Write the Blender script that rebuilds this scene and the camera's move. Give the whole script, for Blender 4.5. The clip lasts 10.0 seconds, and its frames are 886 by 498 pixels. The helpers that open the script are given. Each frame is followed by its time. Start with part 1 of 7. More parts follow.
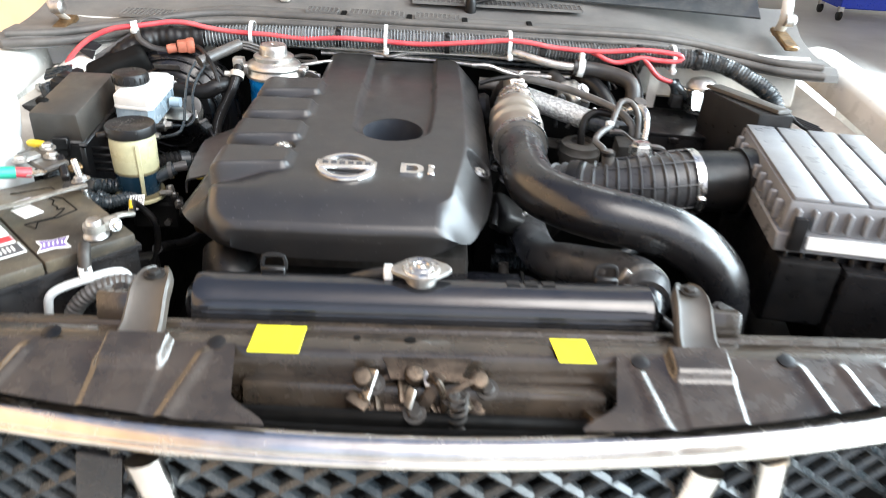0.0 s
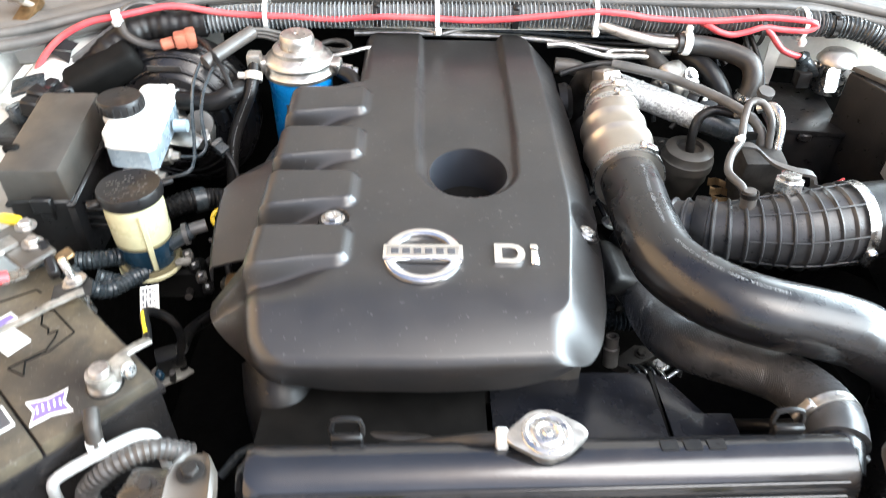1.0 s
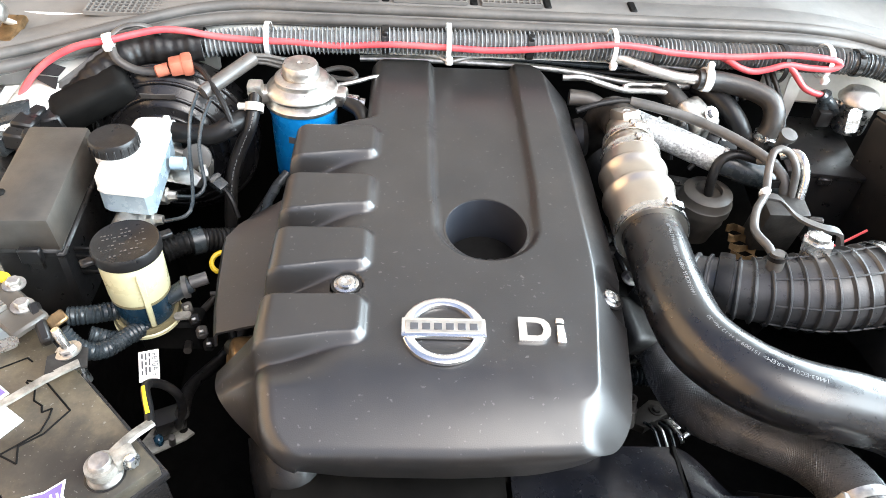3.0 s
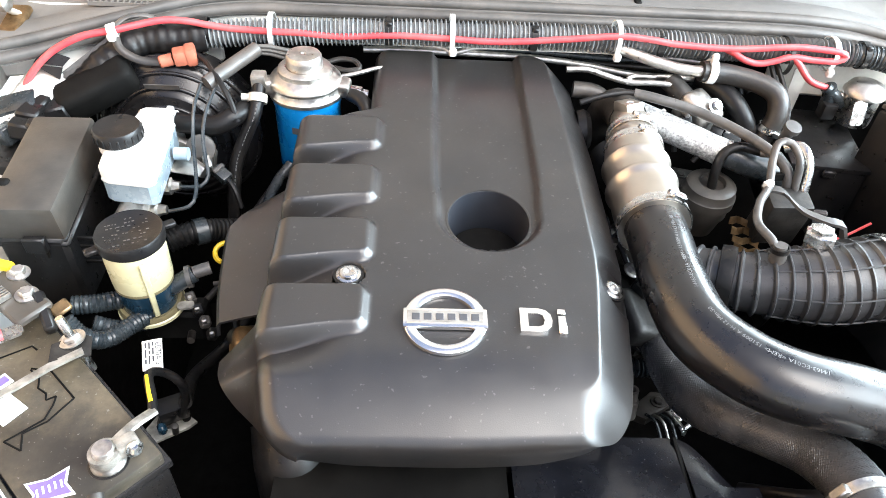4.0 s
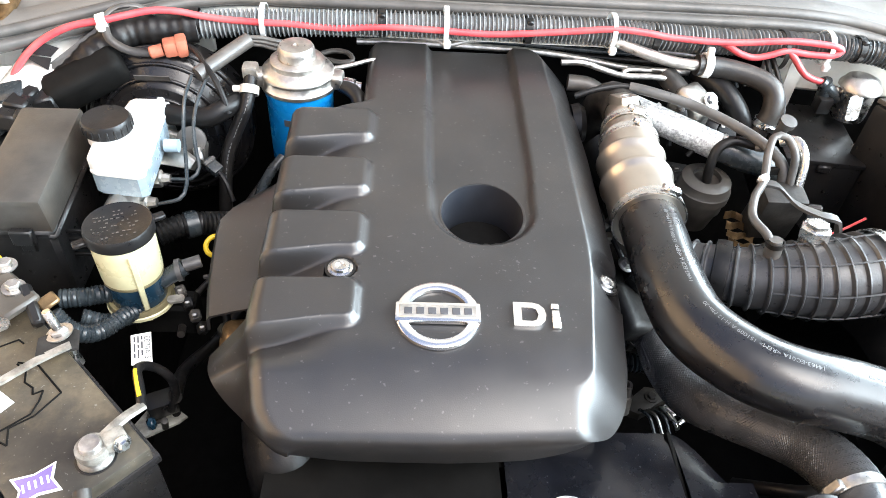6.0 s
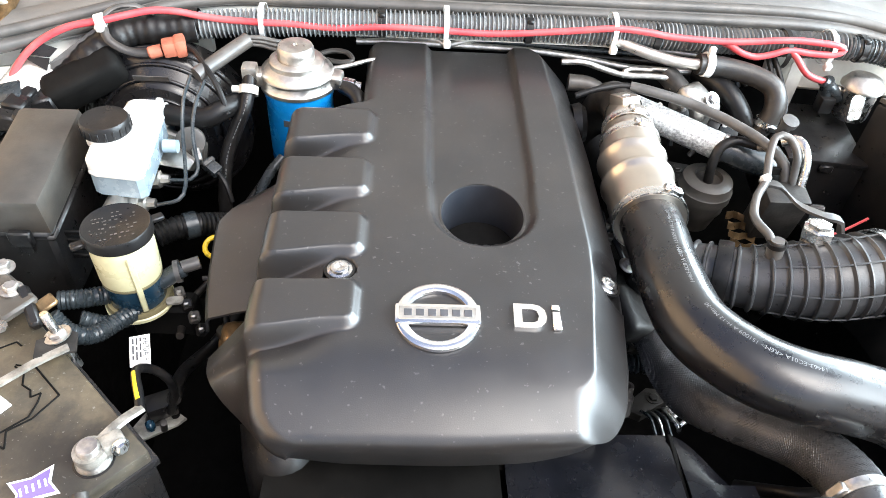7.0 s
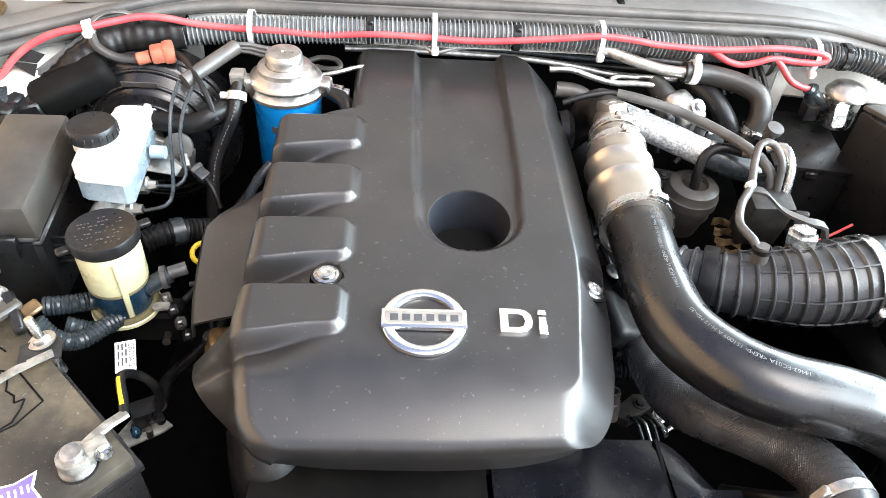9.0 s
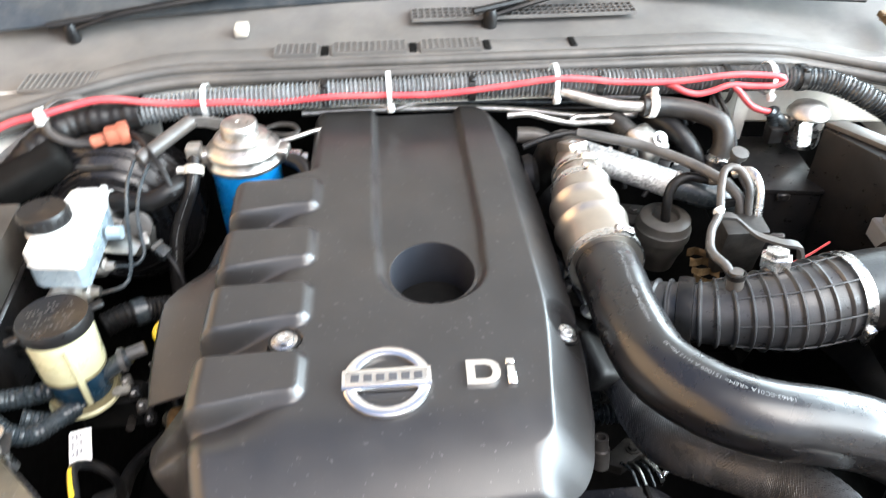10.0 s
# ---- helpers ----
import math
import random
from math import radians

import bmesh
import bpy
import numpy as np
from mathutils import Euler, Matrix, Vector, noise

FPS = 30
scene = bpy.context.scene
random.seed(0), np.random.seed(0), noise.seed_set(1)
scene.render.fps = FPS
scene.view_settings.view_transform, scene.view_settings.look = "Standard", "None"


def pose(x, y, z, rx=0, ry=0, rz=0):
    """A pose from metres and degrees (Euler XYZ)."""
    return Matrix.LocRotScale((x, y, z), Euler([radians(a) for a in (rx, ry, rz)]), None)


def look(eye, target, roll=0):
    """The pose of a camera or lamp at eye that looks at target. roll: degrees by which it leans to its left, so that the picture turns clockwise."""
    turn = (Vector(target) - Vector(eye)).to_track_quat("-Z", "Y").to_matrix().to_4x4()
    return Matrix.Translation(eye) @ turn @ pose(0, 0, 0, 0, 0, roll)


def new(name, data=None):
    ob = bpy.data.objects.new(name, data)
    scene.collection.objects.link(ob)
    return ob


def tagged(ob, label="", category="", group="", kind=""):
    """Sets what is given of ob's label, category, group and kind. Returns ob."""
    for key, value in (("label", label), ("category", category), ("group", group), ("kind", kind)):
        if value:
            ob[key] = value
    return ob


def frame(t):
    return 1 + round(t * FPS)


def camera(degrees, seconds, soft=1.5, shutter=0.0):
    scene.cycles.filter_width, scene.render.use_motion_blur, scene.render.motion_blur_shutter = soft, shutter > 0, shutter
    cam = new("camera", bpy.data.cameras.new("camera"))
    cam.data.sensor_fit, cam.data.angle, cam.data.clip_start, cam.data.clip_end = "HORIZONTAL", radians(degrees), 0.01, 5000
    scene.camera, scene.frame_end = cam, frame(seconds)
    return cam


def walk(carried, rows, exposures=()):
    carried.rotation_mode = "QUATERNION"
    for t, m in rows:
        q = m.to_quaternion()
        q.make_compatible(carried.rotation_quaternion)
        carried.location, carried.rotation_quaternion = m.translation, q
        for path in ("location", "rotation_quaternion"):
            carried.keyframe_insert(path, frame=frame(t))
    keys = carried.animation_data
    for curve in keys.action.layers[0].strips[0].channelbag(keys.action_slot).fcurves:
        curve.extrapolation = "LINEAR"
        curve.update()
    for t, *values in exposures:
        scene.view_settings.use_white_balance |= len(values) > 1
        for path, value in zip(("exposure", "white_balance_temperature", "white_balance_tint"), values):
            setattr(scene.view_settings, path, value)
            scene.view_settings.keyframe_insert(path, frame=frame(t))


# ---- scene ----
cam = camera(64.0, 10.0, soft=0.45, shutter=0.4)
EXPO = 1.51
PATH = [
    (0, (0.007, 0.066, 1.487), (0.056, 1.802, 0.497), 3.7),
    (0.2, (-0.023, 0.148, 1.497), (0.007, 1.874, 0.488), 3.0),
    (0.5, (-0.056, 0.28, 1.519), (-0.167, 1.894, 0.344), -1.2),
    (0.7, (-0.064, 0.346, 1.543), (-0.131, 1.896, 0.281), 0.3),
    (1, (-0.106, 0.42, 1.572), (-0.063, 1.957, 0.294), 1.6),
    (1.2, (-0.136, 0.458, 1.594), (-0.044, 1.982, 0.302), 1.4),
    (1.5, (-0.158, 0.512, 1.606), (-0.01, 1.997, 0.274), 3.0),
    (2, (-0.152, 0.539, 1.615), (-0.02, 2.022, 0.279), 3.6),
    (2.5, (-0.152, 0.536, 1.622), (-0.04, 2.018, 0.285), 3.9),
    (3, (-0.151, 0.522, 1.622), (-0.047, 2.006, 0.286), 4.1),
    (4.5, (-0.147, 0.519, 1.619), (-0.058, 1.986, 0.263), 4.0),
    (5, (-0.146, 0.522, 1.615), (-0.05, 1.991, 0.262), 4.3),
    (5.5, (-0.147, 0.523, 1.615), (-0.038, 1.989, 0.258), 4.7),
    (7, (-0.145, 0.528, 1.613), (-0.04, 1.989, 0.252), 4.5),
    (7.5, (-0.146, 0.531, 1.613), (-0.038, 1.994, 0.254), 4.5),
    (8, (-0.143, 0.531, 1.613), (-0.033, 2.002, 0.262), 4.6),
    (8.5, (-0.143, 0.528, 1.613), (-0.027, 2.002, 0.266), 4.9),
    (9, (-0.139, 0.524, 1.612), (-0.013, 2.001, 0.27), 5.0),
    (9.5, (-0.126, 0.522, 1.609), (0.0, 2.016, 0.286), 5.0),
    (9.8, (-0.11, 0.524, 1.595), (-0.003, 2.062, 0.322), 2.5),
    (10, (-0.092, 0.534, 1.591), (0.03, 2.121, 0.38), -0.5),
]
walk(cam, [(t, look(eye, target, roll)) for t, eye, target, roll in PATH], exposures=[(0, EXPO - 0.52), (0.5, EXPO - 0.26), (1.2, EXPO - 0.05), (10, EXPO - 0.05)])

# ---------------------------------------------------------------- light
world = bpy.data.worlds.new("world")
scene.world = world
world.use_nodes = True
wn = world.node_tree
sky = wn.nodes.new("ShaderNodeTexSky")
sky.sky_type = "NISHITA"
sky.sun_disc = False
sky.sun_elevation, sky.sun_rotation = radians(55), radians(145)
sky.air_density, sky.dust_density = 0.8, 3.0
wn.links.new(sky.outputs[0], wn.nodes["Background"].inputs[0])
wn.nodes["Background"].inputs[1].default_value = 0.125

sun_data = bpy.data.lights.new("sun", "SUN")
sun_data.energy, sun_data.angle, sun_data.color = 1.25, radians(45), (0.90, 0.96, 1.0)
sun = new("sun", sun_data)
sun.matrix_world = look((6.0, -5.0, 9.0), (0, 0, 0))

# daylight through the wide doorway in the east wall
door_data = bpy.data.lights.new("doorway_light", "AREA")
door_data.shape, door_data.size, door_data.size_y, door_data.energy = "RECTANGLE", 8.2, 4.2, 1080.0
door_data.color = (0.76, 0.91, 1.0)
door = new("doorway_light", door_data)
door.matrix_world = look((3.93, 1.8, 2.2), (0, 1.8, 2.2))

# ---------------------------------------------------------------- materials
def mat(name, base, rough=0.5, metal=0.0, var=0.25, scale=30.0, bump=0.1, fine=400.0, dust=0.0,
        dust_col=(0.16, 0.12, 0.085), rvar=0.12, coat=0.0, spec=0.5, trans=0.0, wear=0.0):
    m = bpy.data.materials.new(name)
    m.use_nodes = True
    nt = m.node_tree
    b = nt.nodes["Principled BSDF"]
    b.inputs["Metallic"].default_value = metal
    b.inputs["Specular IOR Level"].default_value = spec
    b.inputs["Coat Weight"].default_value = coat
    b.inputs["Coat Roughness"].default_value = 0.08
    b.inputs["Transmission Weight"].default_value = trans
    co = nt.nodes.new("ShaderNodeTexCoord")

    def noise_tex(sc, detail, rough_=0.6):
        n = nt.nodes.new("ShaderNodeTexNoise")
        n.inputs["Scale"].default_value, n.inputs["Detail"].default_value = sc, detail
        n.inputs["Roughness"].default_value = rough_
        nt.links.new(co.outputs["Object"], n.inputs["Vector"])
        return n.outputs["Fac"]

    def ramp(fac, lo, hi):
        r = nt.nodes.new("ShaderNodeMapRange")
        r.interpolation_type = "SMOOTHSTEP"
        r.inputs["From Min"].default_value, r.inputs["From Max"].default_value = lo, hi
        nt.links.new(fac, r.inputs["Value"])
        return r.outputs["Result"]

    def mix(fac, a, c):
        x = nt.nodes.new("ShaderNodeMix")
        x.data_type = "RGBA"
        if fac is None:
            x.inputs[0].default_value = 0.5
        else:
            nt.links.new(fac, x.inputs[0])
        for sock, v in ((x.inputs[6], a), (x.inputs[7], c)):
            if isinstance(v, tuple):
                sock.default_value = (*v, 1)
            else:
                nt.links.new(v, sock)
        return x.outputs[2]

    big = noise_tex(scale, 5)
    lo = tuple(max(c * (1 - var), 0) for c in base)
    hi = tuple(min(c * (1 + var), 1) for c in base)
    col = mix(ramp(big, 0.3, 0.7), lo, hi)
    if dust > 0:
        d = noise_tex(scale * 0.35, 8, 0.7)
        k = nt.nodes.new("ShaderNodeMath")
        k.operation = "MULTIPLY"
        k.inputs[1].default_value = dust
        nt.links.new(ramp(d, 0.38, 0.72), k.inputs[0])
        col = mix(k.outputs[0], col, dust_col)
    if wear > 0:
        w = noise_tex(scale * 15, 2, 0.4)
        k = nt.nodes.new("ShaderNodeMath")
        k.operation = "MULTIPLY"
        k.inputs[1].default_value = wear
        nt.links.new(ramp(w, 0.69, 0.75), k.inputs[0])
        col = mix(k.outputs[0], col, (0.3, 0.29, 0.28))
    nt.links.new(col, b.inputs["Base Color"])
    r = nt.nodes.new("ShaderNodeMapRange")
    r.inputs["To Min"].default_value = max(rough - rvar, 0.02)
    r.inputs["To Max"].default_value = min(rough + rvar, 1)
    r.inputs["From Min"].default_value, r.inputs["From Max"].default_value = 0.3, 0.7
    nt.links.new(noise_tex(scale * 1.7, 6), r.inputs["Value"])
    nt.links.new(r.outputs["Result"], b.inputs["Roughness"])
    if bump > 0:
        bp = nt.nodes.new("ShaderNodeBump")
        bp.inputs["Strength"].default_value = bump
        bp.inputs["Distance"].default_value = 0.001
        nt.links.new(noise_tex(fine, 3), bp.inputs["Height"])
        nt.links.new(bp.outputs[0], b.inputs["Normal"])
    return m


M_COVER = mat("satin_black_plastic", (0.0160, 0.0152, 0.0155), 0.335, var=0.14, scale=14, bump=0.12, fine=900, dust=0.06, rvar=0.06, wear=0.16, spec=0.72)
# airbox plastic paled: the sunlit sheen on the lid put into its colour
M_LID = mat("sunlit_airbox_plastic", (0.19, 0.195, 0.205), 0.34, var=0.12, scale=16, bump=0.1, fine=500, dust=0.2, dust_col=(0.3, 0.28, 0.25))
M_LOOMG = mat("grey_ribbed_conduit", (0.17, 0.18, 0.185), 0.26, var=0.2, scale=30, bump=0.05, dust=0.25, dust_col=(0.28, 0.26, 0.24))
M_TANK = mat("glossy_tank_plastic", (0.009, 0.0095, 0.011), 0.16, var=0.2, scale=20, bump=0.04, dust=0.06, rvar=0.07, spec=0.95)
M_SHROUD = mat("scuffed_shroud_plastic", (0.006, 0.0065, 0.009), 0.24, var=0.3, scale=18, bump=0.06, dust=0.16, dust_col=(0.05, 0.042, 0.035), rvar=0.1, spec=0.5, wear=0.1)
M_BROWNWALL = mat("tan_wall_paint", (0.70, 0.43, 0.24), 0.7, var=0.1, scale=1.0, bump=0.1, fine=60)
M_RIMBR = mat("stained_base_plastic", (0.20, 0.17, 0.09), 0.4, var=0.3, scale=40, dust=0.3)
# lighter, bluer copy of the cover plastic: light in the well as colour
M_WELL = mat("lit_inner_plastic", (0.020, 0.023, 0.030), 0.34, var=0.12, scale=20, bump=0.04, dust=0.05, rvar=0.06, spec=0.7)
M_GREASE = mat("greasy_latch_steel", (0.075, 0.056, 0.040), 0.34, 0.7, var=0.5, scale=60, bump=0.4, fine=250, rvar=0.15, dust=0.45, dust_col=(0.05, 0.035, 0.022))
M_BELLOWS = mat("weathered_grey_rubber", (0.042, 0.043, 0.045), 0.34, var=0.3, scale=30, bump=0.2, dust=0.2, dust_col=(0.16, 0.15, 0.14))
M_CORR = mat("corroded_lead", (0.26, 0.245, 0.215), 0.50, 0.5, var=0.45, scale=70, bump=0.5, fine=300, rvar=0.15, dust=0.5, dust_col=(0.48, 0.46, 0.42))
M_PLASTIC = mat("black_plastic", (0.007, 0.007, 0.0075), 0.36, var=0.25, scale=40, bump=0.14, dust=0.05, rvar=0.12, spec=0.32)
M_GREYPL = mat("dusty_dark_plastic", (0.044, 0.040, 0.035), 0.40, var=0.2, scale=22, bump=0.12, dust=0.22, rvar=0.1)
M_RUBBER = mat("black_rubber", (0.006, 0.006, 0.0064), 0.38, var=0.3, scale=60, bump=0.2, dust=0.06, spec=0.30)
M_DUSTRUB = mat("dusty_rubber", (0.016, 0.015, 0.0145), 0.42, var=0.3, scale=40, bump=0.25, dust=0.16)
M_GLOSS = mat("gloss_black_rubber", (0.006, 0.006, 0.007), 0.29, var=0.2, scale=24, bump=0.05, fine=300, dust=0.04, rvar=0.07, spec=0.6, coat=0.15)
M_PIPE_GREY = mat("grey_rubber_hose", (0.070, 0.067, 0.064), 0.38, var=0.3, scale=40, bump=0.15, dust=0.25)
M_LOOM = mat("corrugated_conduit", (0.020, 0.026, 0.030), 0.28, var=0.25, scale=30, bump=0.05, dust=0.14, dust_col=(0.25, 0.23, 0.2))
M_STEEL = mat("bright_steel", (0.62, 0.61, 0.59), 0.28, 1.0, var=0.15, scale=60, bump=0.08, rvar=0.12)
M_ZINC = mat("dull_zinc", (0.55, 0.53, 0.50), 0.42, 1.0, var=0.25, scale=80, bump=0.2, rvar=0.15, dust=0.2)
M_ALU = mat("cast_aluminium", (0.56, 0.535, 0.50), 0.40, 1.0, var=0.18, scale=60, bump=0.3, fine=700, rvar=0.14, dust=0.10, dust_col=(0.22, 0.17, 0.12))
M_CHROME = mat("chrome", (0.84, 0.83, 0.81), 0.20, 1.0, var=0.04, scale=20, bump=0.0, rvar=0.04)
M_TRIM = mat("chrome_trim", (0.74, 0.71, 0.66), 0.22, 1.0, var=0.10, scale=20, bump=0.04, rvar=0.09, dust=0.3, dust_col=(0.30, 0.22, 0.15))
M_SHIELD = mat("heat_stained_alu", (0.54, 0.49, 0.43), 0.35, 1.0, var=0.08, scale=14, bump=0.06, fine=250, rvar=0.05, dust=0.05, dust_col=(0.22, 0.13, 0.07))
M_SLEEVE = mat("braided_heat_sleeve", (0.52, 0.52, 0.51), 0.42, 0.5, var=0.5, scale=220, bump=1.0, fine=520)
M_WHITE = mat("white_plastic", (0.62, 0.62, 0.60), 0.42, var=0.06, scale=30, bump=0.05, dust=0.08, dust_col=(0.45, 0.4, 0.32))
M_MILK = mat("milky_tank_plastic", (0.27, 0.34, 0.39), 0.28, var=0.12, scale=26, bump=0.05)
M_NYLON = mat("yellowed_nylon", (0.52, 0.49, 0.30), 0.32, var=0.15, scale=26, bump=0.05, dust=0.12)
M_FLUID = mat("dark_fluid", (0.010, 0.030, 0.050), 0.22, var=0.3, scale=30, bump=0.0)
M_BLUE = mat("blue_filter_paint", (0.005, 0.24, 0.66), 0.28, var=0.06, scale=20, bump=0.03, rvar=0.05)
M_RED = mat("red_cable", (0.52, 0.050, 0.060), 0.42, var=0.12, scale=30, bump=0.08, dust=0.3, dust_col=(0.5, 0.25, 0.22))
M_GREEN = mat("green_sleeve", (0.02, 0.30, 0.20), 0.4, var=0.1)
M_ORANGE = mat("orange_plastic", (0.36, 0.11, 0.065), 0.5, var=0.2, scale=60, dust=0.2)
M_YELLOW = mat("yellow_label", (0.86, 0.78, 0.02), 0.4, var=0.04, scale=30, bump=0.02)
M_YELPL = mat("yellow_plastic", (0.70, 0.48, 0.02), 0.4, var=0.1)
M_PANEL = mat("dirty_dark_paint", (0.034, 0.0265, 0.0200), 0.24, var=0.4, scale=18, bump=0.10, fine=160, dust=0.14, rvar=0.13, dust_col=(0.13, 0.085, 0.05), coat=0.2, spec=0.75)
M_PAINT = mat("light_car_paint", (0.66, 0.64, 0.59), 0.30, var=0.05, scale=12, bump=0.02, dust=0.12, dust_col=(0.4, 0.35, 0.27), coat=0.4)
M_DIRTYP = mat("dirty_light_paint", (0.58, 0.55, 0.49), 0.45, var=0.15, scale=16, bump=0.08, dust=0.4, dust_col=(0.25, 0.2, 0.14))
M_COWL = mat("weathered_cowl_plastic", (0.105, 0.100, 0.095), 0.55, var=0.12, scale=12, bump=0.2, fine=600, dust=0.4, dust_col=(0.22, 0.2, 0.175))
M_SEAL = mat("weather_strip_rubber", (0.060, 0.056, 0.052), 0.45, var=0.2, scale=16, bump=0.1, dust=0.5, dust_col=(0.20, 0.175, 0.15))
# near-black: shade of the deep bay and of openings put into the colour
M_DARK = mat("grimy_shade_black", (0.004, 0.0038, 0.0035), 0.7, var=0.4, scale=30, bump=0.3, fine=120, dust=0.05, dust_col=(0.03, 0.024, 0.018), spec=0.12)
M_IRON = mat("grimy_casting", (0.034, 0.032, 0.030), 0.5, 0.5, var=0.4, scale=40, bump=0.4, fine=160, dust=0.15)
M_BATT = mat("dusty_battery_case", (0.036, 0.031, 0.024), 0.42, var=0.3, scale=22, bump=0.15, dust=0.75, dust_col=(0.170, 0.132, 0.082), rvar=0.1, wear=0.3)
M_BATTSIDE = mat("battery_case", (0.010, 0.010, 0.011), 0.30, var=0.25, scale=16, bump=0.1, dust=0.06)
M_PAPER = mat("white_label", (0.80, 0.79, 0.76), 0.45, var=0.05, scale=60, bump=0.02, dust=0.12, dust_col=(0.5, 0.45, 0.35))
M_PURPLE = mat("purple_print", (0.16, 0.11, 0.30), 0.45, var=0.1)
M_INK = mat("dark_ink", (0.05, 0.05, 0.055), 0.5, var=0.1)
M_WINK = mat("white_print", (0.16, 0.16, 0.16), 0.5, var=0.1)
M_GOLDSH = mat("brown_foil", (0.20, 0.125, 0.06), 0.38, 0.7, var=0.4, scale=50, bump=0.5, fine=150)
M_GLASS = mat("windscreen_glass", (0.03, 0.035, 0.04), 0.05, var=0.1, bump=0.0, rvar=0.02, dust=0.12, dust_col=(0.3, 0.28, 0.25))
M_FLOOR = mat("pale_concrete", (0.58, 0.56, 0.53), 0.5, var=0.12, scale=0.8, bump=0.1, fine=60, dust=0.2, dust_col=(0.38, 0.36, 0.33))
M_WALL = mat("workshop_wall_paint", (0.66, 0.63, 0.58), 0.7, var=0.06, scale=1.2, bump=0.1, fine=80, dust=0.15, dust_col=(0.45, 0.4, 0.34))
M_LINING = mat("dusty_bonnet_lining", (0.36, 0.33, 0.30), 0.7, var=0.12, scale=8, bump=0.3, fine=200, dust=0.2)
M_ROOF = mat("roof_sheet", (0.20, 0.185, 0.165), 0.6, var=0.2, scale=1.0, bump=0.1, fine=60)
M_TROLLEY = mat("blue_trolley_paint", (0.01, 0.04, 0.42), 0.35, var=0.1)
M_BRIGHTRED = mat("red_tool", (0.4, 0.02, 0.03), 0.4, var=0.2)

# ---------------------------------------------------------------- shape helpers
def thing(name, at, label, category, group="", kind=""):
    ob = new(name)
    ob.empty_display_size = 0.02
    ob.location = at
    return tagged(ob, label, category, group, kind)


def finish(bm, sharp=40):
    bmesh.ops.recalc_face_normals(bm, faces=bm.faces)
    lim = radians(sharp)
    for f in bm.faces:
        f.smooth = True
    for e in bm.edges:
        if len(e.link_faces) == 2 and e.calc_face_angle(0) > lim:
            e.smooth = False


def part(name, bm, material, parent=None, label="", sharp=40):
    finish(bm, sharp)
    me = bpy.data.meshes.new(name)
    bm.to_mesh(me)
    bm.free()
    me.materials.append(material)
    ob = new(name, me)
    if parent is not None:
        ob.parent = parent
        if parent.parent is None:
            ob.matrix_parent_inverse = Matrix.Translation(-parent.location)
    if label:
        ob["label"] = label
    return ob


def spline(pts, step=0.006):
    """Points of a Catmull-Rom curve through pts, about step apart."""
    p = [Vector(q) for q in pts]
    if len(p) == 2:
        n = max(int((p[1] - p[0]).length / step), 1)
        return [p[0].lerp(p[1], i / n) for i in range(n + 1)]
    ext = [2 * p[0] - p[1]] + p + [2 * p[-1] - p[-2]]
    out = []
    for i in range(1, len(ext) - 2):
        a, b, c, d = ext[i - 1:i + 3]
        n = max(int((c - b).length / step), 1)
        for k in range(n):
            t = k / n
            out.append(0.5 * ((2 * b) + (c - a) * t + (2 * a - 5 * b + 4 * c - d) * t * t + (3 * b - a - 3 * c + d) * t ** 3))
    out.append(p[-1])
    return out


def frames_along(path):
    """Tangent, side and up at each point, carried along without twist."""
    n = len(path)
    tang = [(path[min(i + 1, n - 1)] - path[max(i - 1, 0)]).normalized() for i in range(n)]
    ref = Vector((0, 0, 1)) if abs(tang[0].z) < 0.9 else Vector((0, 1, 0))
    side = tang[0].cross(ref).normalized()
    res = []
    for t in tang:
        side = (side - t * side.dot(t)).normalized()
        res.append((t, side, side.cross(t)))
    return res


def sweep(pts, r, segs=14, step=0.006, shape=None, bm=None, cap=True, flat=1.0):
    """A round bar or hose along a curve. shape(s, length) multiplies the radius; flat squeezes it."""
    bm = bm or bmesh.new()
    path = spline(pts, step)
    fr = frames_along(path)
    total = sum((path[i + 1] - path[i]).length for i in range(len(path) - 1))
    s, rings = 0.0, []
    for i, q in enumerate(path):
        if i:
            s += (path[i] - path[i - 1]).length
        rad = r(s, total) if callable(r) else r
        if shape:
            rad *= shape(s, total)
        _, a, b = fr[i]
        rings.append([bm.verts.new(q + (a * math.cos(k) + b * math.sin(k) * flat) * rad)
                      for k in (2 * math.pi * j / segs for j in range(segs))])
    for i in range(len(rings) - 1):
        for j in range(segs):
            k = (j + 1) % segs
            bm.faces.new((rings[i][j], rings[i][k], rings[i + 1][k], rings[i + 1][j]))
    if cap:
        bm.faces.new(rings[0][::-1])
        bm.faces.new(rings[-1])
    return bm


def ribbed(pitch, depth, duty=0.5):
    def f(s, total):
        k = (s / pitch) % 1.0
        e = 0.16
        if k < e:
            return 1 - depth * (1 - k / e)
        if k < duty:
            return 1.0
        if k < duty + e:
            return 1 - depth * ((k - duty) / e)
        return 1 - depth
    return f


def axis_matrix(at, axis):
    return Matrix.Translation(at) @ Vector(axis).normalized().to_track_quat("Z", "Y").to_matrix().to_4x4()


